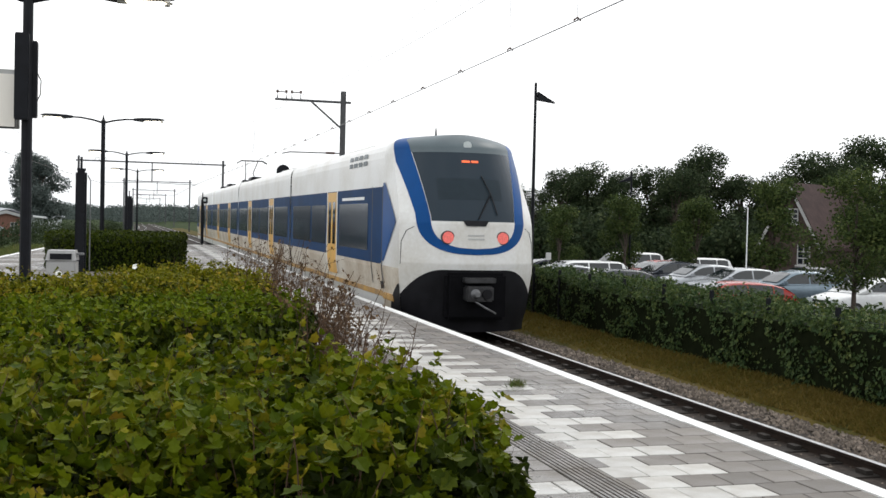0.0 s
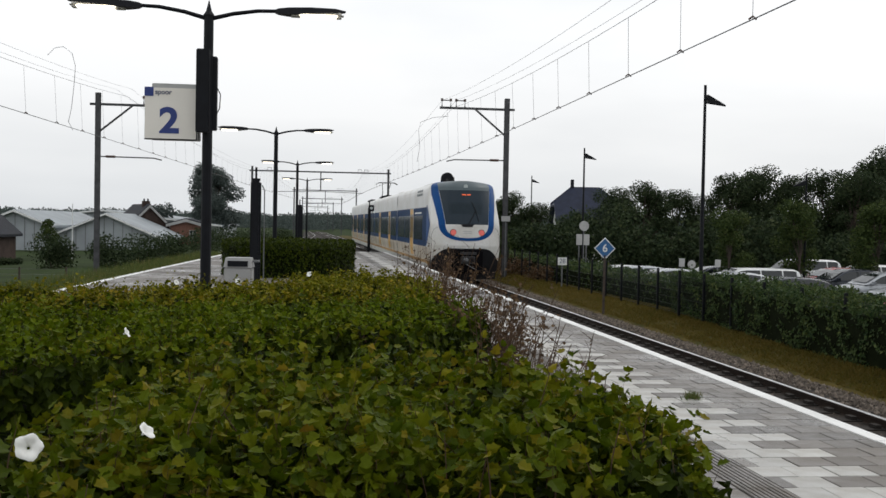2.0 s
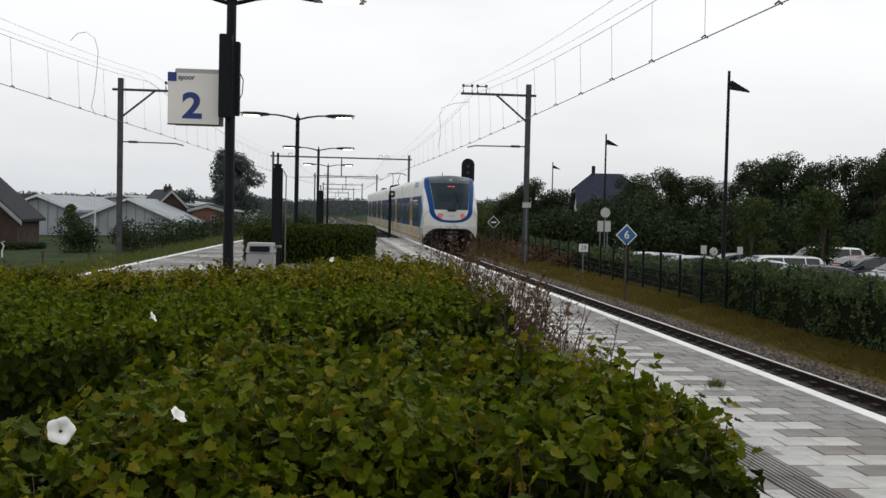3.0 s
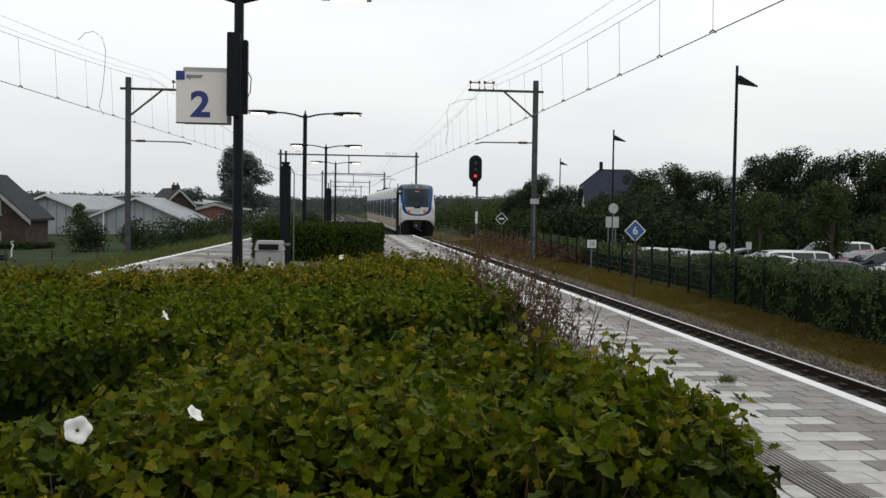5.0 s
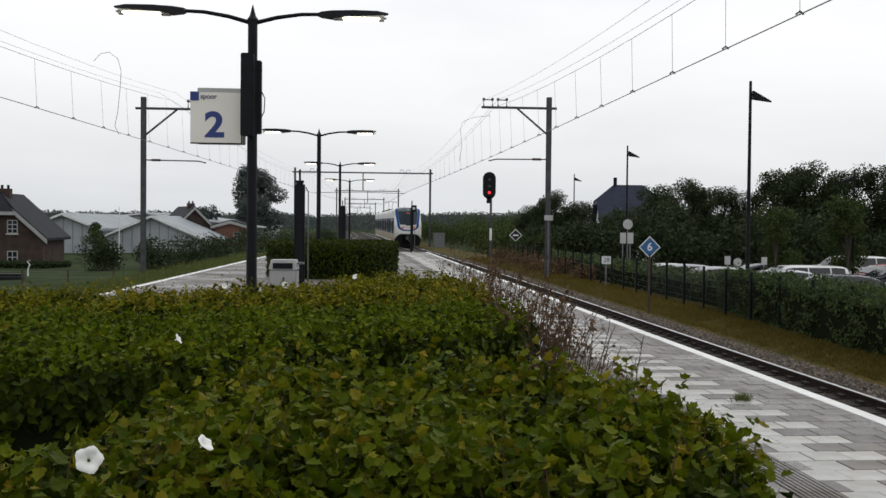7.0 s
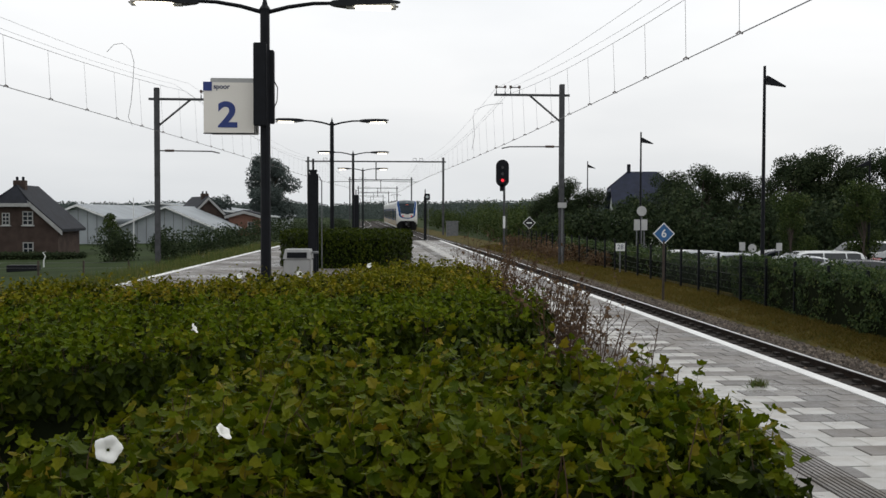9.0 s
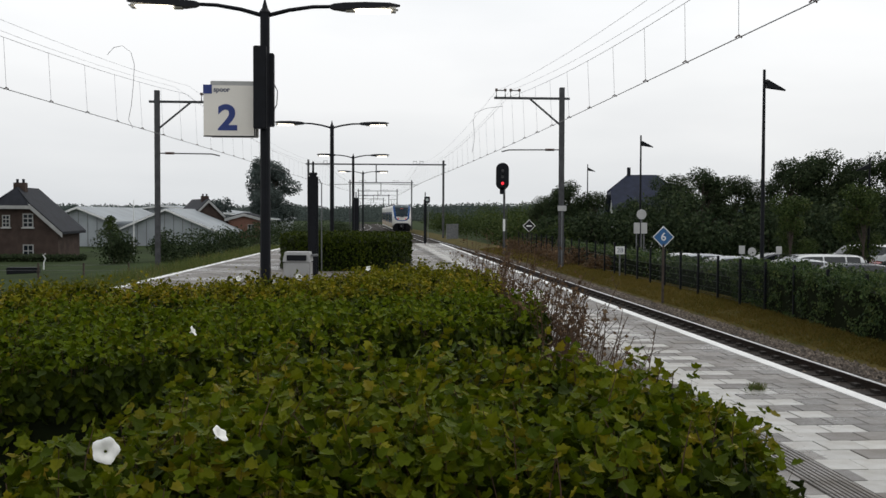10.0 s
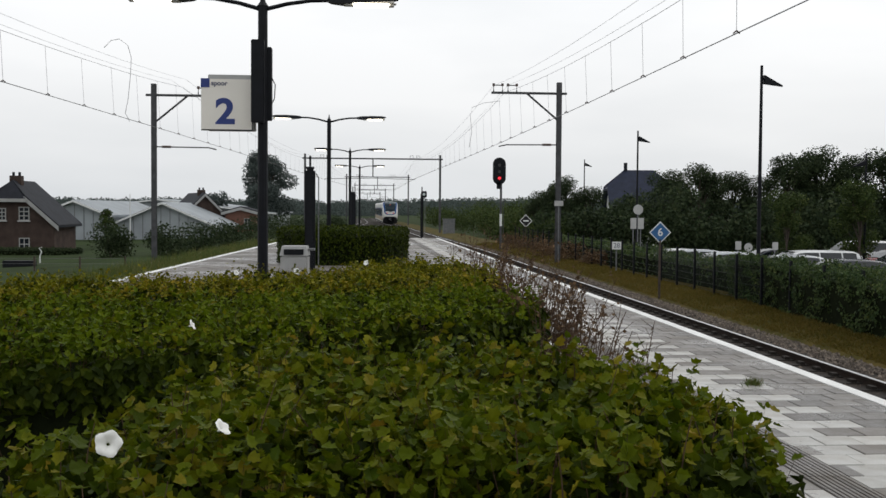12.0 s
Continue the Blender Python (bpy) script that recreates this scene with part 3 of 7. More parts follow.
def build_paving(base):
    gap, top, low = 0.0055, 0.0, -0.05
    shared = {}

    def tile_mesh(w, key):
        if (w, key) not in shared:
            bm = boxm(-w / 2 + gap, w / 2 - gap, -ROW / 2 + gap, ROW / 2 - gap, low, top)
            bmesh.ops.bevel(bm, geom=[e for e in bm.edges if all(v.co.z > -0.01 for v in e.verts)], offset=0.004, segments=1, affect="EDGES")
            me = bpy.data.meshes.new("tile")
            bm.to_mesh(me)
            bm.free()
            me.materials.append(M[key])
            shared[(w, key)] = me
        return shared[(w, key)]

    rest = {"tile": ([], []), "white_tile": ([], []), "dark_tile": ([], [])}
    count = 0
    rng = random.Random(5)
    for row in range(-50, 202):
        y = 4.0 + row * ROW
        if y > PLATFORM_END - 0.2:
            break
        # pieces from the edge line inwards, every other row set back by half a tile
        pieces = []
        x = EDGE - 0.15
        first = True
        while x > 3.18:
            w = 0.15 if first and row % 2 else 0.30
            if x - w < 3.18:
                w = x - 3.17
            pieces.append((x - w, w))
            x -= w
            first = False
        x = 2.87
        first = True
        stop = max(left_edge(y) + 0.2, -8.0) if y > 12 else (0.3 if y > 0.9 else -5.0)
        while x > stop:
            w = 0.15 if first and row % 2 else 0.30
            pieces.append((x - w, w))
            x -= w
            first = False
        for x0, w in pieces:
            if w < 0.05:
                continue
            cx = x0 + w / 2
            key = tile_at(row, cx)
            dz = rng.uniform(-0.003, 0.0015)
            near = 4.9 < y < 13.5 and cx > 2.9 or 5.0 < y < 8.0 and cx > 2.0
            if near and count < 300 and w in (0.15, 0.30):
                ob = new("tile", tile_mesh(w, key))
                ob.parent = base
                ob.location = (cx, y, dz)
                ob.rotation_euler = (rng.uniform(-0.004, 0.004), rng.uniform(-0.004, 0.004), 0)
                count += 1
            else:
                v, f = rest[key]
                k = len(v)
                for zz in (low, top + dz):
                    v += [(x0 + gap, y - ROW / 2 + gap, zz), (x0 + w - gap, y - ROW / 2 + gap, zz), (x0 + w - gap, y + ROW / 2 - gap, zz), (x0 + gap, y + ROW / 2 - gap, zz)]
                f += [(k + 4, k + 5, k + 6, k + 7), (k, k + 1, k + 5, k + 4), (k + 1, k + 2, k + 6, k + 5), (k + 3, k, k + 4, k + 7)]
    for key, (v, f) in rest.items():
        mats = {"tile": "tile_rest", "white_tile": "white_tile_rest", "dark_tile": "dark_tile"}
        pmesh("paving", v, f, M[mats[key]], base, "rest of the paving tiles", kind="stuff")
    # ribbed guide strip
    v, f = [], []
    for row in range(-50, 190):
        y0 = 4.0 + row * ROW
        if y0 > PLATFORM_END - 0.5:
            break
        for k in range(8):
            x0 = 2.872 + k * 0.0375
            i = len(v)
            for zz, s in ((-0.016, 0.0), (0.003, 0.005)):
                v += [(x0 + s, y0 - 0.147, zz), (x0 + 0.030 - s, y0 - 0.147, zz), (x0 + 0.030 - s, y0 + 0.147, zz), (x0 + s, y0 + 0.147, zz)]
            f += [(i + 4, i + 5, i + 6, i + 7), (i + 1, i + 2, i + 6, i + 5), (i + 3, i, i + 4, i + 7), (i, i + 1, i + 5, i + 4)]
        i = len(v)
        v += [(2.866, y0 - 0.147, -0.012), (3.172, y0 - 0.147, -0.012), (3.172, y0 + 0.147, -0.012), (2.866, y0 + 0.147, -0.012)]
        f.append((i, i + 1, i + 2, i + 3))
    pmesh("guide_strip", v, f, M["tile_rest"], base, "ribbed grey guide strip for blind travellers")


def build_track(name, cx, y0, y1, step, label):
    """Ballast bed, sleepers and two rails on a line x = cx(y)."""
    track = empty(name, label, "track")
    tagged(track, kind="structure")
    ys = list(np.arange(y0, y1 + 0.1, step))
    prof = [(-2.3, -1.0), (-1.65, -0.2), (-1.25, -0.13), (1.25, -0.13), (1.75, -0.16), (2.5, -0.40)]
    v, f = [], []
    for y in ys:
        for x, z in prof:
            v.append((cx(y) + x, y, RAIL + z - dip(y)))
    n = len(prof)
    for j in range(len(ys) - 1):
        for i in range(n - 1):
            f.append((j * n + i, j * n + i + 1, (j + 1) * n + i + 1, (j + 1) * n + i))
    pmesh("ballast_bed", v, f, M["ballast_bed"], track, "stained ballast bed")
    for side in (-0.75, 0.75):
        for nm, p, m in (("rail", [(-0.07, -0.16), (-0.07, -0.145), (-0.012, -0.12), (-0.012, -0.045), (-0.036, -0.035), (-0.036, -0.004), (0.036, -0.004), (0.036, -0.035), (0.012, -0.045), (0.012, -0.12), (0.07, -0.145), (0.07, -0.16)], "rail"),
                         ("rail_head", [(-0.033, -0.004), (-0.027, 0.0), (0.027, 0.0), (0.033, -0.004)], "rail_top")):
            v, f = [], []
            for y in ys:
                v += [(cx(y) + side + x, y, RAIL + z - dip(y)) for x, z in p]
            n = len(p)
            for j in range(len(ys) - 1):
                for i in range(n - 1):
                    f.append((j * n + i, j * n + i + 1, (j + 1) * n + i + 1, (j + 1) * n + i))
            pmesh(nm, v, f, M[m], track, "polished running surface" if nm == "rail_head" else "")
    return track


def build_sleepers(track, cx, y0, y1):
    me = None
    y = y0
    k = 0
    while y < y1 and k < 140:
        if me is None:
            bm = boxm(-1.3, 1.3, -0.13, 0.13, RAIL - 0.3, RAIL - 0.115)
            for s in (-0.75, 0.75):
                box(bm, s - 0.16, s - 0.075, -0.08, 0.08, RAIL - 0.12, RAIL - 0.07)
                box(bm, s + 0.075, s + 0.16, -0.08, 0.08, RAIL - 0.12, RAIL - 0.07)
            me = bpy.data.meshes.new("sleeper")
            bm.to_mesh(me)
            bm.free()
            me.materials.append(M["sleeper"])
        ob = new("sleeper", me)
        ob.parent = track
        ob.location = (cx(y), y, -dip(y))
        y += 0.6
        k += 1


def build_ballast():
    """Loose stones on the shoulder and between the sleepers."""
    rng = np.random.default_rng(3)
    v, f = [], []
    base = np.array([(1, 0, 0), (-1, 0, 0), (0, 1, 0), (0, -1, 0), (0, 0, 1), (0, 0, -1)], float)
    faces = [(0, 2, 4), (2, 1, 4), (1, 3, 4), (3, 0, 4), (2, 0, 5), (1, 2, 5), (3, 1, 5), (0, 3, 5)]
    for i in range(26000):
        u = rng.random()
        y = 5 + 70 * u * u
        shoulder = rng.random() < 0.75
        x = TRACK + (rng.uniform(0.85, 2.3) if shoulder else rng.uniform(-1.4, 1.1))
        d = x - TRACK
        z = RAIL - 0.13 if d < 1.25 else RAIL - 0.13 - max(0, d - 1.4) * 0.12
        z -= dip(y)
        if not shoulder:
            z -= 0.03
        s = rng.uniform(0.018, 0.036)
        q = base * s * rng.uniform(0.7, 1.3, 3) + rng.normal(0, s * 0.18, (6, 3))
        a = rng.uniform(0, 6.28)
        c, sn = math.cos(a), math.sin(a)
        q = q @ np.array([(c, sn, 0), (-sn, c, 0), (0, 0, 1)]) + (x, y, z + s * 0.3)
        k = len(v)
        v += [tuple(p) for p in q]
        f += [(a0 + k, b0 + k, c0 + k) for a0, b0, c0 in faces]
    ob = new("ballast", mesh_from("ballast", v, f, M["ballast"]))
    tagged(ob, "loose grey-brown ballast stones along the rails", "ballast", kind="stuff")


# ---- leaves ----
def leaf_shape(detail):
    """Vertices and faces of one leaf along +y, length 1, slightly folded."""
    if detail == 2:
        # broad leaf with shallow lobes
        v = [(0, 0, 0), (0, 0.32, -0.04), (0, 0.66, -0.03), (0, 1.0, 0.05)]
        for s in (1, -1):
            v += [(s * 0.20, 0.03, 0.03), (s * 0.45, 0.22, 0.12), (s * 0.29, 0.40, 0.05), (s * 0.38, 0.60, 0.12), (s * 0.15, 0.76, 0.04)]
        f = [(0, 4, 5, 1), (1, 5, 6), (1, 6, 2), (2, 6, 7), (2, 7, 8), (2, 8, 3), (0, 1, 10, 9), (1, 11, 10), (1, 2, 11), (2, 12, 11), (2, 13, 12), (2, 3, 13)]
    elif detail == 1:
        v = [(0, 0, 0), (0.36, 0.42, 0.08), (0, 1.0, 0.03), (-0.36, 0.42, 0.08), (0, 0.45, -0.04)]
        f = [(0, 1, 4), (1, 2, 4), (2, 3, 4), (3, 0, 4)]
    else:
        v = [(0, 0, 0), (0.38, 0.45, 0.05), (0, 1.0, 0), (-0.38, 0.45, 0.05)]
        f = [(0, 1, 2, 3)]
    return np.array(v), f


def leaf_cloud(points, normals, sizes, detail, rng, droop=0.35, spread=1.0):
    """One mesh of leaves: at each point a leaf lying roughly across the outward normal, tip a little down."""
    lv, lf = leaf_shape(detail)
    n = len(points)
    nz = np.array(normals) + rng.normal(0, spread, (n, 3))
    nz /= np.linalg.norm(nz, axis=1)[:, None]
    d = rng.normal(0, 1, (n, 3)) + np.array(normals) * 0.5 + (0, 0, -droop)
    d -= nz * (d * nz).sum(1)[:, None]
    d /= np.linalg.norm(d, axis=1)[:, None]
    xx = np.cross(d, nz)
    V = points[:, None, :] + sizes[:, None, None] * (lv[None, :, 0:1] * xx[:, None, :] + lv[None, :, 1:2] * d[:, None, :] + lv[None, :, 2:3] * nz[:, None, :])
    k = len(lv)
    F = [tuple(a + i * k for a in f) for i in range(n) for f in lf]
    return V.reshape(-1, 3), F


def in_poly(x, y, poly):
    inside = np.zeros(len(x), bool)
    j = len(poly) - 1
    for i in range(len(poly)):
        xi, yi = poly[i]
        xj, yj = poly[j]
        hit = ((yi > y) != (yj > y)) & (x < (xj - xi) * (y - yi) / (yj - yi + 1e-9) + xi)
        inside ^= hit
        j = i
    return inside


def smooth_poly(poly):
    """A closed, rounded outline through corner points."""
    p = np.array(poly, float)
    for _ in range(2):
        q = np.roll(p, -1, 0)
        p = np.stack([0.75 * p + 0.25 * q, 0.25 * p + 0.75 * q], 1).reshape(-1, 2)
    return p


def bumpy(x, y, seed, amp=0.06, f=1.6):
    return amp * (noise.noise((x * f, y * f, seed)) + 0.6 * noise.noise((x * f * 2.7, y * f * 2.7, seed + 5)) + 0.45 * noise.noise((x * f * 6.5, y * f * 6.5, seed + 8)))


def build_hedge(name, label, poly, top, foot, n_top, n_side, size, material, seed, detail=1, stems=0, shoulder=0.12, rough_top=0.06, slope=None, singles=0, shoots=0, lumps=0.0, side=0.07, jumble=1.0, hang=0.45, undercut=0.0):
    """A clipped hedge: a near-black core for the shade inside, a coat of leaves on top and sides, twigs that stick out.
    """
    rng = np.random.default_rng(seed)
    hedge = empty(name, label, "hedge")
    out = smooth_poly(poly)
    c = out.mean(0)
    height = (lambda x, y: top + bumpy(x, y, seed, rough_top) + (lumps * noise.noise((x * 11.0, y * 11.0, seed + 2)) if lumps else 0.0) + (slope(x, y) if slope else 0.0))
    # core: inset walls and lid, near-black in place of shade between leaves
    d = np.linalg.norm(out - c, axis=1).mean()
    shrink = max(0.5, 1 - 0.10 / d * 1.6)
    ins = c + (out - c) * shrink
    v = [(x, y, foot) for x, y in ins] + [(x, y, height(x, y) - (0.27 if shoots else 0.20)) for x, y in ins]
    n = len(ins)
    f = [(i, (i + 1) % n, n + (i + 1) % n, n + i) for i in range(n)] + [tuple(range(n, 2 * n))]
    pmesh("core", v, f, M["hedge_core_shade"], hedge, "near-black block for the shade inside the hedge")
    P, N, S = [], [], []
    lo, hi = out.min(0), out.max(0)
    while len(P) < n_top:
        xy = rng.uniform(lo, hi, (4000, 2))
        xy = xy[in_poly(xy[:, 0], xy[:, 1], out)]
        for x, y in xy[: n_top - len(P)]:
            z = height(x, y) - abs(rng.normal(0, 0.09)) + (-0.035 if shoots else 0.015)
            edge = np.min(np.linalg.norm(out - (x, y), axis=1))
            if edge < shoulder:
                z -= (shoulder - edge) ** 2 / shoulder * 0.9
            P.append((x, y, z))
            N.append((0.25 * noise.noise((x * 5, y * 5, seed)), 0.25 * noise.noise((x * 5, y * 5, seed + 9)), 1.0))
            S.append(rng.uniform(0.65, 1.25) * size)
    seg = np.roll(out, -1, 0) - out
    ln = np.linalg.norm(seg, axis=1)
    pick = rng.choice(len(out), n_side, p=ln / ln.sum())
    Q, K, T = [], [], []
    for i in pick:
        t = rng.random()
        x, y = out[i] + seg[i] * t
        nx, ny = seg[i][1] / (ln[i] + 1e-9), -seg[i][0] / (ln[i] + 1e-9)
        if (x + nx * 0.05 - c[0]) * nx + (y + ny * 0.05 - c[1]) * ny < 0:
            nx, ny = -nx, -ny
        h = height(x, y) - 0.04
        z = foot + (h - foot) * (1 - rng.random() ** 1.45)
        o = bumpy(x + z, y - z, seed + 3, side, 2.2) - abs(rng.normal(0, 0.07)) - 0.25 * max(0, z - h + 0.12) - undercut * (1 - (z - foot) / (h - foot))
        Q.append((x + nx * o, y + ny * o, z))
        K.append((nx, ny, 0.12))
        T.append(rng.uniform(0.65, 1.3) * size)
    grow = 1.2 if shoots else 1.0
    V, F = leaf_cloud(np.array(P), np.array(N), np.array(S) * grow, detail, rng, spread=jumble)
    V2, F2 = leaf_cloud(np.array(Q), np.array(K), np.array(T) * grow, detail, rng, droop=1.6, spread=hang)
    F = F + [tuple(a + len(V) for a in q) for q in F2]
    V = np.concatenate([V, V2])
    # under shoots, the coat's colour holds leaf age and crevice shade together
    pmesh("leaves", V.tolist(), F, M["hedge_old_shaded" if shoots else material], hedge, "clipped beech leaves", kind="stuff")
    if shoots:
        # this year's short shoots, each a spray of younger leaves, in patches over the top, few on the sides
        P, N, S = [], [], []
        sv, sf = [], []
        for k in range(shoots):
            if k % 14:
                while True:
                    x, y = rng.uniform(lo, hi)
                    if in_poly(np.array([x]), np.array([y]), out)[0] and np.min(np.linalg.norm(out - (x, y), axis=1)) > 0.07 and (not slope or slope(x, y) > rng.uniform(-0.3, -0.02)) and noise.noise((x * 2.3, y * 2.3, seed + 4)) > rng.uniform(-0.7, 0.3):
                        break
                z, way = height(x, y) - 0.06, np.array((0, 0, 1.0))
            else:
                i = pick[int(rng.integers(len(pick)))]
                x, y = out[i] + seg[i] * rng.random()
                way = np.array((seg[i][1], -seg[i][0], 0.0)) / (ln[i] + 1e-9)
                if way[0] * (x - c[0]) + way[1] * (y - c[1]) < 0:
                    way = -way
                z = foot + (height(x, y) - foot) * (1 - 0.9 * rng.random() ** 1.6)
                x, y = x - 0.05 * way[0], y - 0.05 * way[1]
                way = way * 0.6 + (0, 0, 0.6)
            way = way + rng.normal(0, 0.45, 3)
            way /= np.linalg.norm(way)
            reach = rng.uniform(0.6, 3.6 if k % 14 else 1.8) * size
            i = len(sv)
            sv += [(x - 0.002, y, z - 0.05), (x + 0.002, y, z - 0.05), (x, y + 0.003, z - 0.05), (x + way[0] * reach, y + way[1] * reach, z + way[2] * reach)]
            sf += [(i, i + 1, i + 3), (i + 1, i + 2, i + 3), (i + 2, i, i + 3)]
            for q in range(int(rng.integers(6, 12))):
                t = rng.uniform(0.1, 1.0)
                off = rng.normal(0, 0.28, 3) * size
                P.append((x + way[0] * reach * t + off[0], y + way[1] * reach * t + off[1], z + way[2] * reach * t + off[2]))
                N.append(tuple(way * 0.7 + off / size + (0, 0, 0.3)))
                S.append(size * rng.uniform(0.7, 1.2) * (1.15 - 0.4 * t))
        V, F = leaf_cloud(np.array(P), np.array(N), np.array(S), detail, rng, 0.15, 0.6)
        pmesh("shoot_stem", sv, sf, M["twig"], hedge, "thin brown stems of the shoots", kind="stuff")
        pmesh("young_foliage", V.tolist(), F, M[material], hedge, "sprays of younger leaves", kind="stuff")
    if singles:
        # larger leaves on the outside, each one its own piece
        lv, lf = leaf_shape(2)
        kinds = [mesh_from("leaf", (lv * size * k).tolist(), lf, M["hedge_leaf"]) for k in (1.0, 1.2, 1.4)]
        for k in range(singles):
            while True:
                x, y = rng.uniform(lo, hi)
                if in_poly(np.array([x]), np.array([y]), out)[0] and np.min(np.linalg.norm(out - (x, y), axis=1)) > 0.14:
                    break
            ob = new("leaf", kinds[k % 3])
            ob.parent = hedge
            ob.matrix_basis = pose(x, y, height(x, y) + rng.uniform(-0.03, 0.03), rng.normal(0, 28), rng.normal(0, 28), rng.uniform(0, 360))
    if stems:
        bm = bmesh.new()
        LP, LN, LS = [], [], []
        for k in range(stems):
            while True:
                x, y = rng.uniform(lo, hi)
                if in_poly(np.array([x]), np.array([y]), out)[0] and np.min(np.linalg.norm(out - (x, y), axis=1)) > 0.16:
                    break
            z = height(x, y) - 0.10
            hgt = rng.uniform(0.10, 0.24)
            lean = rng.normal(0, 0.25, 2) * hgt
            pts = [(x, y, z), (x + lean[0] * 0.4, y + lean[1] * 0.4, z + hgt * 0.55), (x + lean[0], y + lean[1], z + hgt)]
            tube(bm, pts, 0.0028, 4, 0.0012)
            for q in range(int(rng.integers(3, 7))):
                t = rng.uniform(0.3, 1.0)
                LP.append((x + lean[0] * t, y + lean[1] * t, z + hgt * t))
                LN.append(tuple(rng.normal(0, 0.6, 3) + (0, 0, 0.5)))
                LS.append(rng.uniform(0.5, 1.05) * size)
        part("new_growth", bm, M["twig"], hedge, "brown shoots above the leaves", kind="stuff")
        V, F = leaf_cloud(np.array(LP), np.array(LN), np.array(LS), detail, rng, 0.2)
        pmesh("young_leaves", V.tolist(), F, M["hedge_c"], hedge, "yellowish young leaves on the shoots", kind="stuff")
    return hedge, height, out


def build_hedges():
    build_hedge("beech_hedge", "near clipped beech hedge with green and yellowing leaves", [(0.10, 0.95), (0.46, 1.6), (0.90, 2.3), (1.25, 2.85), (1.27, 3.4), (1.18, 4.3), (0.6, 4.45), (0.0, 4.3), (-0.50, 4.05), (-0.90, 3.65), (-0.97, 2.7), (-1.1, 0.95)],
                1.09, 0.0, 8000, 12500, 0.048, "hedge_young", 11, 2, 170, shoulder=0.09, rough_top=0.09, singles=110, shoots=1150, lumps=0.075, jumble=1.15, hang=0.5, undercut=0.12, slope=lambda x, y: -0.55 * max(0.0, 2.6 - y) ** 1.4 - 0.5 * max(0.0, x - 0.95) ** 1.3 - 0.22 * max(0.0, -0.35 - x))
    build_hedge("beech_hedge", "dense dark green beech hedge with clipped top", [(-5.2, 4.1), (-1.9, 4.8), (-0.9, 5.2), (-0.1, 6.0), (0.95, 6.7), (1.45, 7.5), (1.25, 8.9), (0.0, 8.6), (-1.4, 7.9), (-5.2, 6.9)],
                1.02, 0.0, 15000, 26000, 0.050, "hedge_b", 12, 1, 50, rough_top=0.06, shoots=2500, lumps=0.05, side=0.1, jumble=0.95, hang=0.35, undercut=0.26, shoulder=0.16)
    build_hedge("beech_hedge", "olive beech hedge with pale yellowish shoots", [(-7.5, 8.0), (-2.6, 8.3), (0.2, 9.0), (1.3, 9.4), (1.55, 10.4), (1.3, 13.4), (0.2, 13.6), (-0.2, 11.0), (-2.7, 10.0), (-7.5, 9.6)],
                1.01, 0.0, 22000, 8000, 0.050, "hedge_c", 13, 1, 220, rough_top=0.085, shoots=2600, lumps=0.06, jumble=1.0, undercut=0.25, shoulder=0.2)
    build_hedge("beech_hedge", "low square-cut hedge in the middle of the platform", [(-2.6, 31.5), (1.6, 31.5), (1.9, 39.0), (-2.2, 39.0)],
                1.04, 0.0, 9000, 12000, 0.075, "hedge_old_shaded", 14, 0, 0, rough_top=0.05)
    # white bindweed flowers
    for x, y, z, r, tilt, turn in ((-0.575, 2.50, 1.152, 0.031, 74, 14), (-0.31, 2.50, 1.19, 0.022, 48, 68), (-0.81, 5.4, 1.115, 0.026, 62, 82), (-0.55, 10.2, 1.10, 0.03, 70, 20), (0.12, 11.4, 1.12, 0.03, 60, -30), (-1.05, 9.6, 1.12, 0.026, 65, 40)):
        fl = empty("bindweed_flower", "white trumpet-shaped bindweed flower among the leaves", "flower", "bindweed flowers", pose(x, y, z, tilt, 0, turn))
        v, f = [], []
        rings = [(0.10, -0.95), (0.16, -0.6), (0.30, -0.32), (0.58, -0.12), (0.86, -0.02), (1.0, -0.10)]
        for i, (rr, zz) in enumerate(rings):
            for k in range(20):
                a = 2 * math.pi * k / 20
                w = 1 + (0.09 * math.cos(5 * a) + 0.03 * math.sin(3 * a) if i > 3 else 0)
                v.append((r * rr * w * math.cos(a), r * rr * w * math.sin(a), r * (zz + (0.08 * math.cos(5 * a) if i > 2 else 0))))
        for i in range(len(rings) - 1):
            for k in range(20):
                f.append((20 * i + k, 20 * i + (k + 1) % 20, 20 * i + 20 + (k + 1) % 20, 20 * i + 20 + k))
        pmesh("petals", v, f, M["petal"], fl, smooth=True)
        part("calyx", tubem([(0, 0, -0.9 * r), (0, 0, -1.5 * r)], 0.2 * r, 6, 0.08 * r), M["hedge_b"], fl, "green calyx")


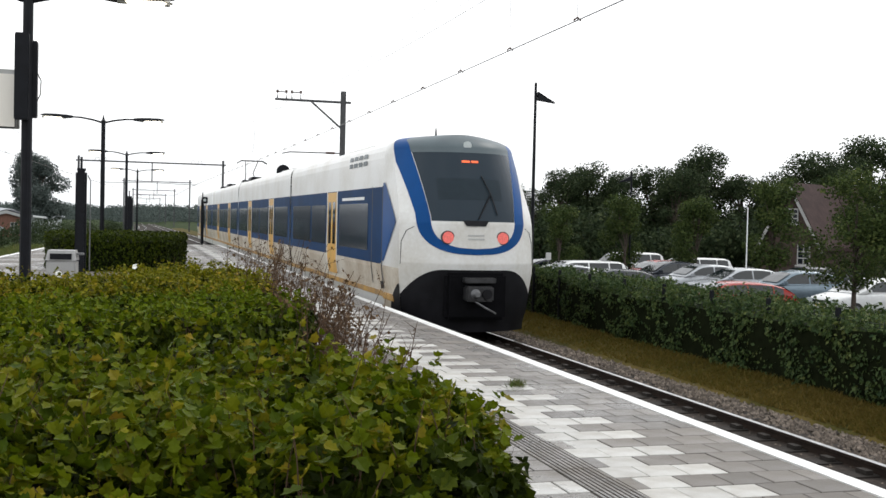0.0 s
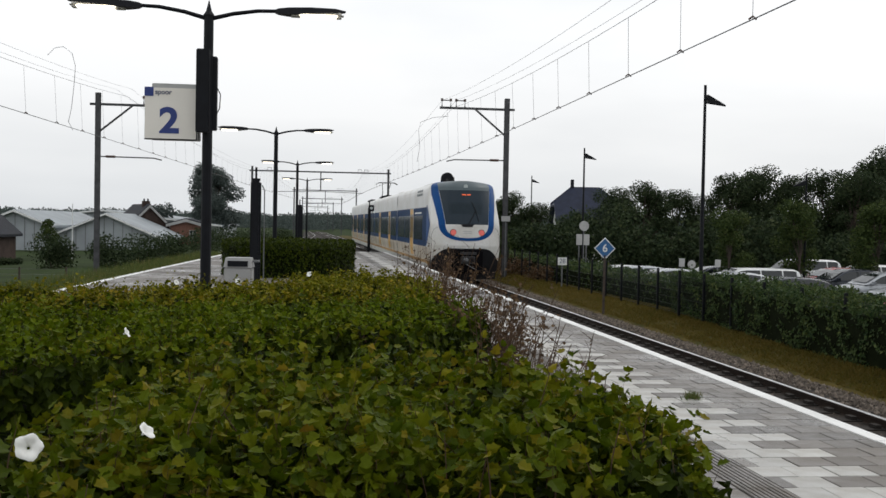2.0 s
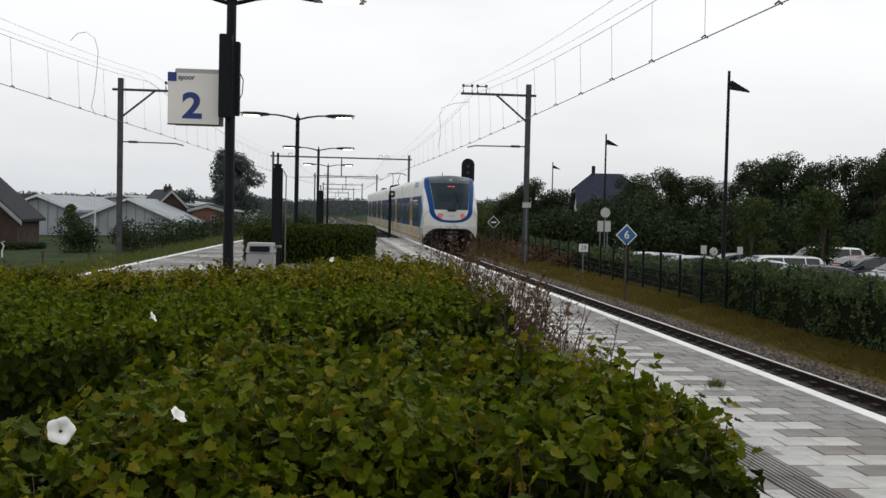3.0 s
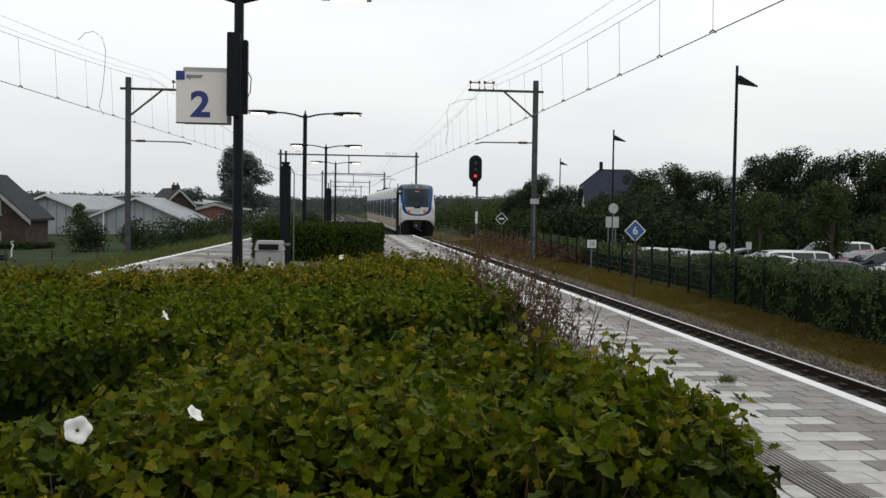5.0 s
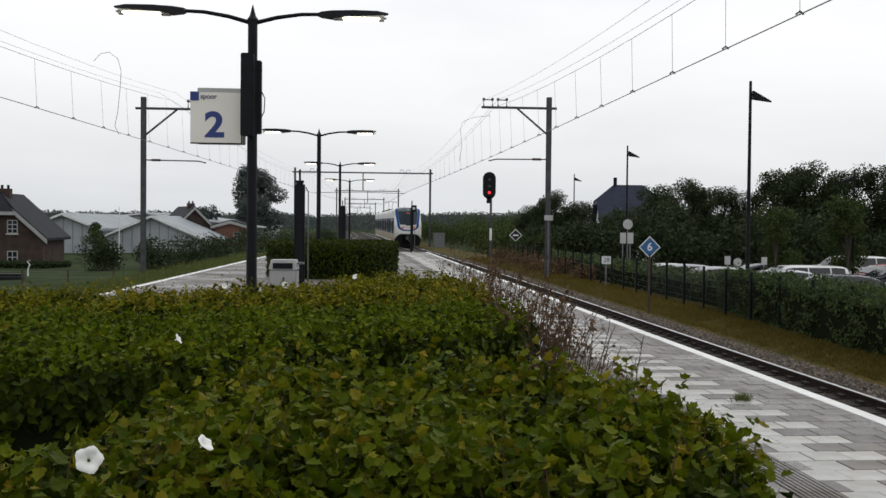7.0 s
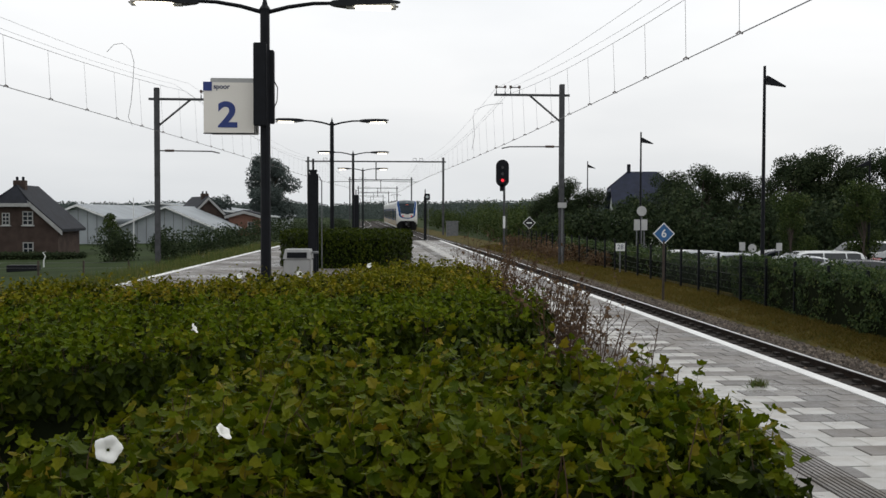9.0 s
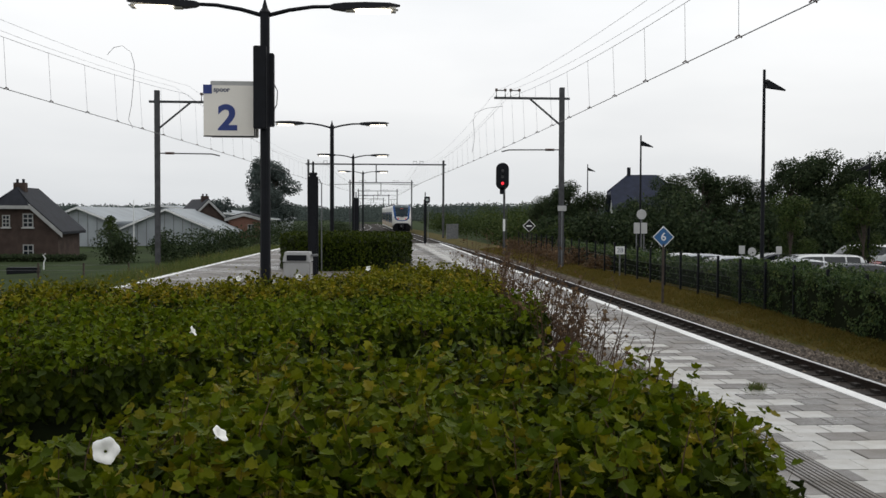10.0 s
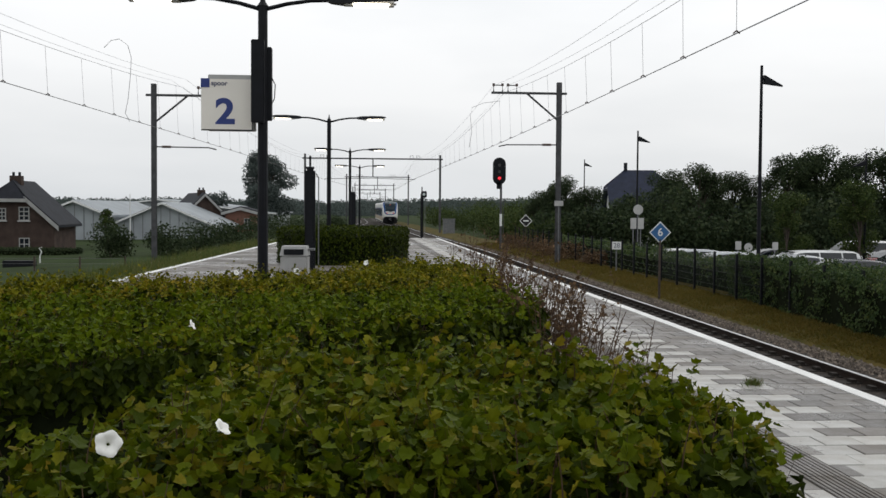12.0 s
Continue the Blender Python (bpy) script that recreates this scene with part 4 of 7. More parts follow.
def build_weeds():
    """Tall withered weeds at the hedge's corner: brown stalks with seed heads and small leaves."""
    rng = np.random.default_rng(21)
    bush = empty("withered_weeds", "tall withered brown weeds at the hedge's corner", "weeds")
    tagged(bush, kind="stuff")
    bm = bmesh.new()
    LP, LN, LS = [], [], []
    for k in range(225):
        # a dense clump at the corner, a loose row behind it, thin sprays before it
        if k < 80:
            x, y, leaves = rng.normal(1.40, 0.10), rng.uniform(7.3, 9.2), (3, 8)
            hgt = rng.uniform(0.85, 1.3)
        elif k < 165:
            x, y, leaves = rng.normal(1.42, 0.13), rng.uniform(9.0, 13.4), (1, 5)
            hgt = rng.uniform(1.0, 1.48)
        else:
            x, y, leaves = rng.normal(1.36, 0.11), rng.uniform(5.7, 7.6), (0, 3)
            hgt = rng.uniform(0.75, 1.18)
        lean = rng.normal(0, 0.14, 2) + (0.11, 0)
        p0 = Vector((x, y, 0.0))
        p1 = p0 + Vector((lean[0] * 0.3, lean[1] * 0.3, hgt * 0.5))
        p2 = p0 + Vector((lean[0], lean[1], hgt))
        tube(bm, [p0, p1, p2], 0.006, 4, 0.0025)
        for q in range(int(rng.integers(5, 10))):
            t = rng.uniform(0.35, 1.0)
            b = p0.lerp(p2, t)
            e = b + Vector(tuple(rng.normal(0, 0.09, 2)) + (rng.uniform(0.02, 0.14),))
            tube(bm, [b, e], 0.0025, 3, 0.0012)
            for w in range(int(rng.integers(*leaves))):
                LP.append(tuple(b.lerp(e, rng.random())))
                LN.append(tuple(rng.normal(0, 1, 3)))
                LS.append(rng.uniform(0.014, 0.042))
    part("stalks", bm, M["twig"], bush, "brown dry stalks", kind="stuff")
    V, F = leaf_cloud(np.array(LP), np.array(LN), np.array(LS), 0, rng)
    pmesh("withered_leaves", V.tolist(), F, M["dead_leaf"], bush, "withered leaves and seed heads", kind="stuff")


def build_grass_tuft(x, y, r, n, seed, name="grass_tuft"):
    rng = np.random.default_rng(seed)
    v, f = [], []
    for k in range(n):
        a, d = rng.uniform(0, 6.28), r * abs(rng.normal(0, 0.5))
        bx, by = x + d * math.cos(a), y + d * math.sin(a)
        h = rng.uniform(0.03, 0.085)
        l = rng.normal(0, 0.03, 2)
        w = rng.normal(0, 0.004, 2)
        i = len(v)
        v += [(bx - w[0], by - w[1], 0), (bx + w[0], by + w[1], 0), (bx + l[0], by + l[1], h)]
        f.append((i, i + 1, i + 2))
    ob = new(name, mesh_from(name, v, f, M["grass"]))
    return tagged(ob, "small tuft of grass growing between the tiles", "grass", kind="stuff")


def build_verge_grass():
    """Uneven blades over the verge between ballast and fence."""
    rng = np.random.default_rng(31)
    v, f = [], []
    for k in range(95000):
        u = rng.random()
        y = 7 + 70 * u * u
        x = rng.uniform(8.75, 10.6)
        h = rng.uniform(0.03, 0.10) * (1 + 0.7 * noise.noise((x * 2, y * 0.9, 3)))
        l = rng.normal(0, 0.06, 2)
        w = rng.normal(0, 0.009, 2)
        z = RAIL - 0.16 + 0.14 * min(1, (x - 8.75) / 0.9) - dip(y)
        i = len(v)
        v += [(x - w[0], y - w[1], z), (x + w[0], y + w[1], z), (x + l[0], y + l[1], z + h)]
        f.append((i, i + 1, i + 2))
    tagged(new("verge_grass", mesh_from("verge_grass", v, f, M["dry_blade"])), "dry brownish grass blades on the verge", "grass", kind="stuff")


# ---- the train ----
LOWER = 0.08   # how far the livery sits below the shell's drawing heights


# In the train's own space: y = 0 at the tail's nose, +y along the train, z = 0 at the rails' top.
def nose_half(z):
    """Half width of the tail face at height z."""
    if z < 1.3:
        return 1.28 + 0.14 * min(1, max(0, (z - 0.3) / 1.0)) ** 0.7
    if z < 2.2:
        return 1.42
    s = (z - 3.1) / 1.05
    w = 1.42 * (1 - s ** 14.0) ** 0.5 if 0 < s < 1 else profile_side(z)
    return w * (1 - 0.06 * min(1, (z - 2.2) / 1.4))


def nose_y(u, z):
    """Depth of the tail face: raked back above the lamps, rounded towards the sides."""
    if z < 1.5:
        y = 0.10 + 0.12 * (1.5 - z)
    elif z < 2.3:
        y = 0.10 + 0.10 * (z - 1.5)
    else:
        s = z - 2.3
        y = 0.18 + 0.36 * s + 0.05 * s * s
    if z > 3.85:
        y += 2.2 * (z - 3.85) ** 1.7
    return y + (0.62 + 0.42 * min(1, max(0, (z - 2.5) / 1.3))) * abs(u) ** 2.6


def nose_point(x, z, lift=0.0):
    z -= LOWER
    u = max(-1.0, min(1.0, x / nose_half(z)))
    return (x, nose_y(u, z) - lift, z)


def nose_sheet(name, strips, material, parent, lift, label=""):
    """Pieces of the face's surface. Each strip: z0, z1, lo(z), hi(z), columns, rows."""
    v, f = [], []
    for z0, z1, lo, hi, nx, nz in strips:
        base = len(v)
        for k in range(nz + 1):
            z = z0 + (z1 - z0) * k / nz
            zz = z - LOWER
            edge = nose_half(zz)
            a, b = max(-edge, lo(z)), min(edge, hi(z))
            for i in range(nx + 1):
                x = a + (b - a) * i / nx
                v.append((x, nose_y(x / max(edge, 0.02), zz) - lift, zz))
        for k in range(nz):
            for i in range(nx):
                q = base + k * (nx + 1) + i
                f.append((q, q + 1, q + nx + 2, q + nx + 1))
    return pmesh(name, v, f, material, parent, label, smooth=True)


def arch_half(z, w_top, w_bot, z_bot, z_mid):
    """Half width of a shape with straight sides above z_mid and a round bottom at z_bot."""
    if z >= z_mid:
        return w_bot + (w_top - w_bot) * min(1, (z - z_mid) / (3.9 - z_mid))
    s = min(1.0, (z_mid - z) / (z_mid - z_bot))
    return w_bot * max(0.0, 1 - s ** 2.6) ** (1 / 2.6)


def outer(z):
    return min(arch_half(z, 1.36, 1.14, 1.76, 2.55), 0.985 * nose_half(z - LOWER))


def inner(z):
    return min(arch_half(z, 1.07, 0.88, 1.88, 2.5), 0.86 * nose_half(z - LOWER))


def profile_side(z):
    """Half width of the car body at height z."""
    if z < 0.9:
        return 1.36
    if z < 1.3:
        return 1.36 + 0.06 * (z - 0.9) / 0.4
    if z < 3.1:
        return 1.42
    s = (z - 3.1) / 1.05
    return 1.42 * (1 - s ** 9.0) ** 0.5 if s < 1 else 0.0


ZS = [0.42, 0.9, 1.1, 1.3, 1.5, 2.3, 3.0, 3.1, 3.3, 3.5, 3.65, 3.8, 3.9, 3.98, 4.04, 4.08, 4.11, 4.13, 4.142]


def shell(bm, y0, y1, zs, flip=False):
    """Both sides and the roof between two places along the train."""
    ring0, ring1 = [], []
    outline = [(-profile_side(z), z) for z in zs] + [(profile_side(z), z) for z in reversed(zs)]
    for x, z in outline:
        ring0.append(bm.verts.new((x, y0, z)))
        ring1.append(bm.verts.new((x, y1, z)))
    for i in range(len(outline) - 1):
        bm.faces.new((ring0[i], ring0[i + 1], ring1[i + 1], ring1[i]))
    return ring0, ring1


def side_panel(name, y0, y1, z0, z1, material, parent, lift, label="", pts=None, side=-1):
    """A thin panel on one body side, following the curve of the side."""
    v, f = [], []
    s = side
    z0, z1 = z0 - LOWER, z1 - LOWER
    if pts:
        pts = [(y, z - LOWER) for y, z in pts]
        v += [(s * (profile_side(z) + lift), y, z) for y, z in pts]
        f.append(tuple(range(len(pts))) if s > 0 else tuple(range(len(pts) - 1, -1, -1)))
    else:
        zs = [z0 + (z1 - z0) * k / 6 for k in range(7)]
        for z in zs:
            v += [(s * (profile_side(z) + lift), y0, z), (s * (profile_side(z) + lift), y1, z)]
        for k in range(6):
            q = (2 * k, 2 * k + 1, 2 * k + 3, 2 * k + 2)
            f.append(q if s > 0 else q[::-1])
    return pmesh(name, v, f, material, parent, label)


def build_train():
    train = empty("train", "white and blue electric train with yellow doors and red tail lights", "train")
    # tail end: the rounded cab
    top = 4.142 + LOWER
    nose_sheet("nose", [(0.88, top, lambda z: -9, lambda z: 9, 70, 110)], M["train_white"], train, 0.0, "white moulded tail end")
    v, f = [], []
    for i in range(61):
        u = -1 + 2 * i / 60
        zt = 1.38 - 0.52 * max(0, (abs(u) - 0.45) / 0.55) ** 2.2
        for k in range(25):
            z = 0.14 + (zt - 0.14) * k / 24
            v.append((u * nose_half(z), nose_y(u, z) - 0.012, z))
    for i in range(60):
        for k in range(24):
            q = i * 25 + k
            f.append((q, q + 25, q + 26, q + 1))
    pmesh("skirt", v, f, M["train_black"], train, "dark grey lower skirt", smooth=True)
    nose_sheet("blue_band", [(1.88, top - 0.01, lambda z: -outer(z), lambda z: -inner(z), 8, 120), (1.88, top - 0.01, inner, outer, 8, 120), (1.7601, 1.88, lambda z: -outer(z), outer, 40, 10)], M["train_blue"], train, 0.010, "blue band round the windscreen")
    nose_sheet("lamp_panel", [(1.8801, 2.42, lambda z: -inner(z), inner, 40, 30)], M["train_white"], train, 0.009, "white panel with tail lamps")
    nose_sheet("brow", [(3.82, top - 0.01, lambda z: -inner(z), inner, 40, 24)], M["train_grey"], train, 0.009, "grey roof brow")
    ws = nose_sheet("windscreen", [(2.42, 3.82, lambda z: 0.012 - inner(z), lambda z: inner(z) - 0.012, 40, 50)], M["screen"], train, 0.012, "dark raked windscreen")
    # lighter middle band: a reflection in the glass, put in as colour
    nose_sheet("sun_blind", [(2.86, 3.28, lambda z: -0.70, lambda z: 0.62, 20, 10)], M["sun_blind"], ws, 0.016, "lighter band painted for the reflection on the windscreen")
    # panel joints on the lower face
    for s in (-1, 1):
        part("seam", tubem([nose_point(s * 1.17, 2.30, 0.004), nose_point(s * 1.30, 2.22, 0.004), nose_point(s * 1.385, 2.0, 0.004), nose_point(s * 1.40, 1.55, 0.004)], 0.008, 5), M["train_seam"], train, "thin panel joint")
    for s in (-1, 1):
        p = nose_point(s * 0.57, 2.10, 0.03)
        lamp = part("tail_lamp_housing", tubem([(p[0], p[1] + 0.10, p[2]), (p[0], p[1] - 0.005, p[2])], 0.135, 20), M["train_seam"], train, "round dark lamp housing")
        part("tail_lamp", tubem([(p[0], p[1] + 0.05, p[2]), (p[0], p[1] - 0.014, p[2])], 0.115, 20), M["tail_light"], lamp, "glowing red tail lamp")
    p = nose_point(0, 3.97, 0.03)
    part("top_lamp", tubem([(p[0], p[1] + 0.12, p[2]), (p[0], p[1] - 0.01, p[2])], 0.085, 16), M["pale_lens"], train, "pale round top lamp")
    # destination display: unreadable, short bars
    for x0, x1 in ((-0.17, 0.0), (0.03, 0.18)):
        v = [nose_point(x, z, 0.028) for x, z in ((x0, 3.61), (x1, 3.61), (x1, 3.655), (x0, 3.655))]
        pmesh("display_text", v, [(0, 1, 2, 3)], M["amber"], ws, "short amber destination line")
    # wiper with its pivot
    bm = bmesh.new()
    a, b, c = nose_point(0.05, 2.47, 0.05), nose_point(0.36, 2.98, 0.05), nose_point(0.20, 3.35, 0.045)
    tube(bm, [a, b], 0.014, 6)
    tube(bm, [nose_point(0.47, 2.56, 0.045), b, c], 0.011, 6)
    part("wiper", bm, M["train_black"], train)
    v = [nose_point(x, z, 0.03) for x, z in ((-0.27, 2.44), (0.27, 2.44), (0.2, 2.33), (-0.2, 2.33))]
    pmesh("wiper_recess", v, [(3, 2, 1, 0)], M["train_black"], train, "dark recess below the windscreen")
    # worn operator's mark: two pale bars
    for z in (2.06, 2.13):
        v = [nose_point(x, zz, 0.02) for x, zz in ((-0.17, z), (0.17, z), (0.17, z + 0.03), (-0.17, z + 0.03))]
        pmesh("mark", v, [(0, 1, 2, 3)], M["grey_panel"], train, "faded pale grey mark")
    # coupler before a solid black block that stands for its shaded opening
    part("coupler_recess", boxm(-0.62, 0.62, 0.02, 0.55, 0.40, 1.33, bevel=0.06), M["recess_shade"], train, "black block for the shade in the coupler's opening")
    cp = part("coupler", boxm(-0.28, 0.28, -0.22, 0.3, 0.78, 1.08, bevel=0.03), M["coupler_grey"], train, "grey automatic coupler")
    part("coupler_plate", boxm(-0.30, 0.34, -0.16, 0.2, 1.14, 1.24, bevel=0.01), M["coupler_grey"], cp)
    part("coupler_cone", tubem([(-0.10, -0.20, 0.93), (-0.10, -0.36, 0.93)], 0.11, 14, 0.05), M["grey_steel"], cp)
    part("coupler_socket", tubem([(0.13, -0.18, 0.93), (0.13, -0.26, 0.93)], 0.10, 14), M["train_black"], cp)
    part("cable", tubem([(-0.1, -0.2, 0.78), (0.1, -0.26, 0.66), (0.36, -0.1, 0.54)], 0.018, 6), M["grey_steel"], cp)
    # flanks between the face and the straight body
    for s in (-1, 1):
        v, f = [], []
        zs = [0.45 + (4.142 - 0.45) * k / 60 for k in range(61)]
        for z in zs:
            w0, y0 = nose_half(z), nose_y(1.0, z)
            for t in (0.0, 0.35, 0.7, 1.0):
                w = w0 + (profile_side(z) - w0) * (t * (2 - t))
                v.append((s * w, y0 + (2.2 - y0) * t, z))
        for k in range(60):
            for i in range(3):
                f.append((4 * k + i, 4 * k + i + 1, 4 * k + i + 5, 4 * k + i + 4))
        cut = 3 * 15
        pmesh("cab_flank", v, f[cut:], M["train_white"], train, "white cab flank", smooth=True)
        pmesh("cab_flank", v, f[:cut], M["train_dirty"], train, "grimy lower part of the cab flank", smooth=True)
        part("cab_sill", boxm(*sorted((s * 1.28, s * 1.40)), 1.25, 2.2, 0.66, 0.80, bevel=0.02), M["train_sill"], train, "rusty yellow sill below the cab")
        v, f = [], []
        zs = [0.45 + 0.62 * k / 12 for k in range(13)]
        for z in zs:
            w0, y0 = nose_half(z) + 0.008, nose_y(1.0, z)
            y1 = y0 + 0.75 * (1 - ((z - 0.45) / 0.62) ** 2.0)
            v += [(s * w0, y0 - 0.02, z), (s * (w0 + 0.02), y1, z)]
        for k in range(12):
            f.append((2 * k, 2 * k + 1, 2 * k + 3, 2 * k + 2))
        edge = [(z, 1.02 + 1.25 * abs(z - 2.3)) for z in (1.47, 1.7, 1.95, 2.2, 2.3, 2.45, 2.7, 2.9, 3.05, 3.12)]
        bv, bf = [], []
        for z, ya in edge:
            w0, y0 = nose_half(z), nose_y(1.0, z)
            for yy in (max(ya, y0 + 0.12), 2.215):
                t = min(1.0, max(0.0, (yy - y0) / (2.2 - y0)))
                bv.append((s * (w0 + (profile_side(z) - w0) * (t * (2 - t)) + 0.012), yy, z))
        for k in range(len(edge) - 1):
            bf.append((2 * k, 2 * k + 1, 2 * k + 3, 2 * k + 2))
        pmesh("band_tip", bv, bf, M["train_blue"], train, "pointed end of the blue band", smooth=True)
        pmesh("skirt_end", v, f, M["train_black"], train, "dark corner of the skirt")
    # cars
    ends = [(2.2, 16.0), (16.25, 34.6), (34.85, 53.2), (53.45, 70.0)]
    for i, (y0, y1) in enumerate(ends):
        bm = bmesh.new()
        shell(bm, y0, y1, ZS)
        body = part("car_body", bm, M["train_white"], train, "white car body", smooth=False)
        part("underframe", boxm(-1.2, 1.2, y0 + 0.5, y1 - 0.3, 0.30, 0.80), M["train_black"], body)
        for side in (-1, 1):
            side_panel("lower_side", y0 + 0.02, y1 - 0.02, 0.90, 1.47, M["train_dirty"], body, 0.004, "dirty white lower side", side=side)
            side_panel("sill", y0 + 0.02, y1 - 0.02, 0.78, 0.90, M["train_sill"], body, 0.02, "rusty yellow sill", side=side)
            if i == 0:
                side_panel("blue_band", 0, 0, 0, 0, M["train_navy"], body, 0.006, "dark blue window band with pointed end", pts=[(2.21, 2.9), (2.3, 3.12), (y1, 3.12), (y1, 1.47), (2.4, 1.47), (2.21, 1.8)], side=side)
                side_panel("cab_door", 2.25, 3.25, 1.5, 3.05, M["train_navy"], body, 0.010, "narrow cab door", side=side)
                side_panel("door_seam", 2.21, 2.28, 1.02, 3.14, M["train_seam"], body, 0.012, side=side)
                side_panel("door_seam", 3.22, 3.29, 1.02, 3.14, M["train_seam"], body, 0.012, side=side)
                side_panel("vent", 2.2, 2.5, 0.95, 1.1, M["train_black"], body, 0.012, side=side)
                doors, wins = (8.2,), ((3.7, 7.2), (9.2, 11.6), (11.8, 15.4))
                side_panel("white_bar", 4.1, 6.8, 2.86, 2.93, M["white_paint"], body, 0.016, "white line above the window", side=side)
            else:
                side_panel("blue_band", y0, y1, 1.47, 3.12, M["train_navy"], body, 0.006, "dark blue window band", side=side)
                doors = (y0 + 5.0, y0 + 12.8)
                wins = ((y0 + 0.5, y0 + 4.0), (y0 + 6.0, y0 + 8.9), (y0 + 9.1, y0 + 11.8), (y0 + 13.8, y1 - 0.5))
            for a, b in wins:
                w = side_panel("window", a, b, 1.72, 2.78, M["side_window"], body, 0.013, "dark tinted window", side=side)
            for d in doors:
                dr = side_panel("door", d - 0.65, d + 0.65, 0.98, 3.10, M["train_yellow"], body, 0.016, "yellow double door", side=side)
                side_panel("door_window", d - 0.5, d - 0.12, 1.75, 2.85, M["window"], dr, 0.022, side=side)
                side_panel("door_window", d + 0.12, d + 0.5, 1.75, 2.85, M["window"], dr, 0.022, side=side)
                side_panel("door_frame", d - 0.78, d - 0.65, 0.98, 3.12, M["train_white"], dr, 0.018, side=side)
                side_panel("door_frame", d + 0.65, d + 0.78, 0.98, 3.12, M["train_white"], dr, 0.018, side=side)
        if i < 3:
            bm = bmesh.new()
            shell(bm, y1, y1 + 0.25, [z for z in ZS if z > 0.6])
            g = part("gangway", bm, M["train_seam"], train, "dark bellows between cars")
            g.scale = (0.96, 1, 0.985)
        # roof gear
        bm = bmesh.new()
        box(bm, -0.7, 0.7, y0 + 4.5, y0 + 8.0, 4.05, 4.22, 0.05)
        part("roof_unit", bm, M["train_white"], body, "low white roof unit")
        part("roof_rail", tubem([(-1.06, y0 + 2.0, 3.78), (-1.06, y1 - 0.4, 3.78)], 0.02, 6), M["train_seam"], body)
        for yb in (y0 + 2.5, y1 - 2.5):
            bg = part("bogie", boxm(-1.15, 1.15, yb - 1.5, yb + 1.5, 0.35, 0.75, bevel=0.05), M["train_black"], body)
            for yw in (yb - 1.1, yb + 1.1):
                part("wheelset", tubem([(-0.82, yw, 0.43), (0.82, yw, 0.43)], 0.42, 20), M["train_black"], bg)
    # roof vents by the cab and a stub aerial
    for k in range(4):
        for s in (3.56, 3.72):
            x, x2, y = -(profile_side(s) + 0.012), -(profile_side(s + 0.10) + 0.012), 3.9 + 0.55 * k
            pmesh("roof_vent", [(x, y, s), (x, y + 0.4, s), (x2, y + 0.4, s + 0.10), (x2, y, s + 0.10)], [(0, 1, 2, 3)], M["train_grey"], train, "small grey roof vent")
    for yb in (31.0, 43.6):
        part("roof_box", boxm(-1.18, -0.72, yb, yb + 1.5, 3.62, 4.20, bevel=0.04), M["train_black"], train, "black equipment box on the roof's edge")
    part("aerial", tubem([(-0.3, 2.2, 4.08), (-0.3, 2.2, 4.33)], 0.03, 8, 0.012), M["train_seam"], train)
    # pantographs
    for yp in (37.5, 42.5, 58.0):
        pan = empty("pantograph", "", "")
        pan.parent = train
        if yp == 42.5:
            bm = bmesh.new()
            for s in (-0.35, 0.35):
                tube(bm, [(s, yp, 4.15), (s * 0.6, yp + 1.0, 4.85)], 0.03, 6)
                tube(bm, [(s * 0.6, yp + 1.0, 4.85), (s, yp - 0.2, 5.48)], 0.025, 6)
            part("arm", bm, M["train_black"], pan)
            bm = bmesh.new()
            tube(bm, [(-0.85, yp - 0.2, 5.35), (-0.6, yp - 0.2, 5.5), (0.6, yp - 0.2, 5.5), (0.85, yp - 0.2, 5.35)], 0.03, 6)
            tube(bm, [(-0.85, yp - 0.5, 5.35), (-0.6, yp - 0.5, 5.5), (0.6, yp - 0.5, 5.5), (0.85, yp - 0.5, 5.35)], 0.03, 6)
            part("collector", bm, M["train_black"], pan)
        part("base", boxm(-0.5, 0.5, yp - 0.5, yp + 0.5, 4.1, 4.4, bevel=0.04), M["train_black"], pan)
    return train


def train_place(t):
    """How far the tail has gone at t seconds."""
    return 19.85 + 10.45 * t + 0.37 * t * t


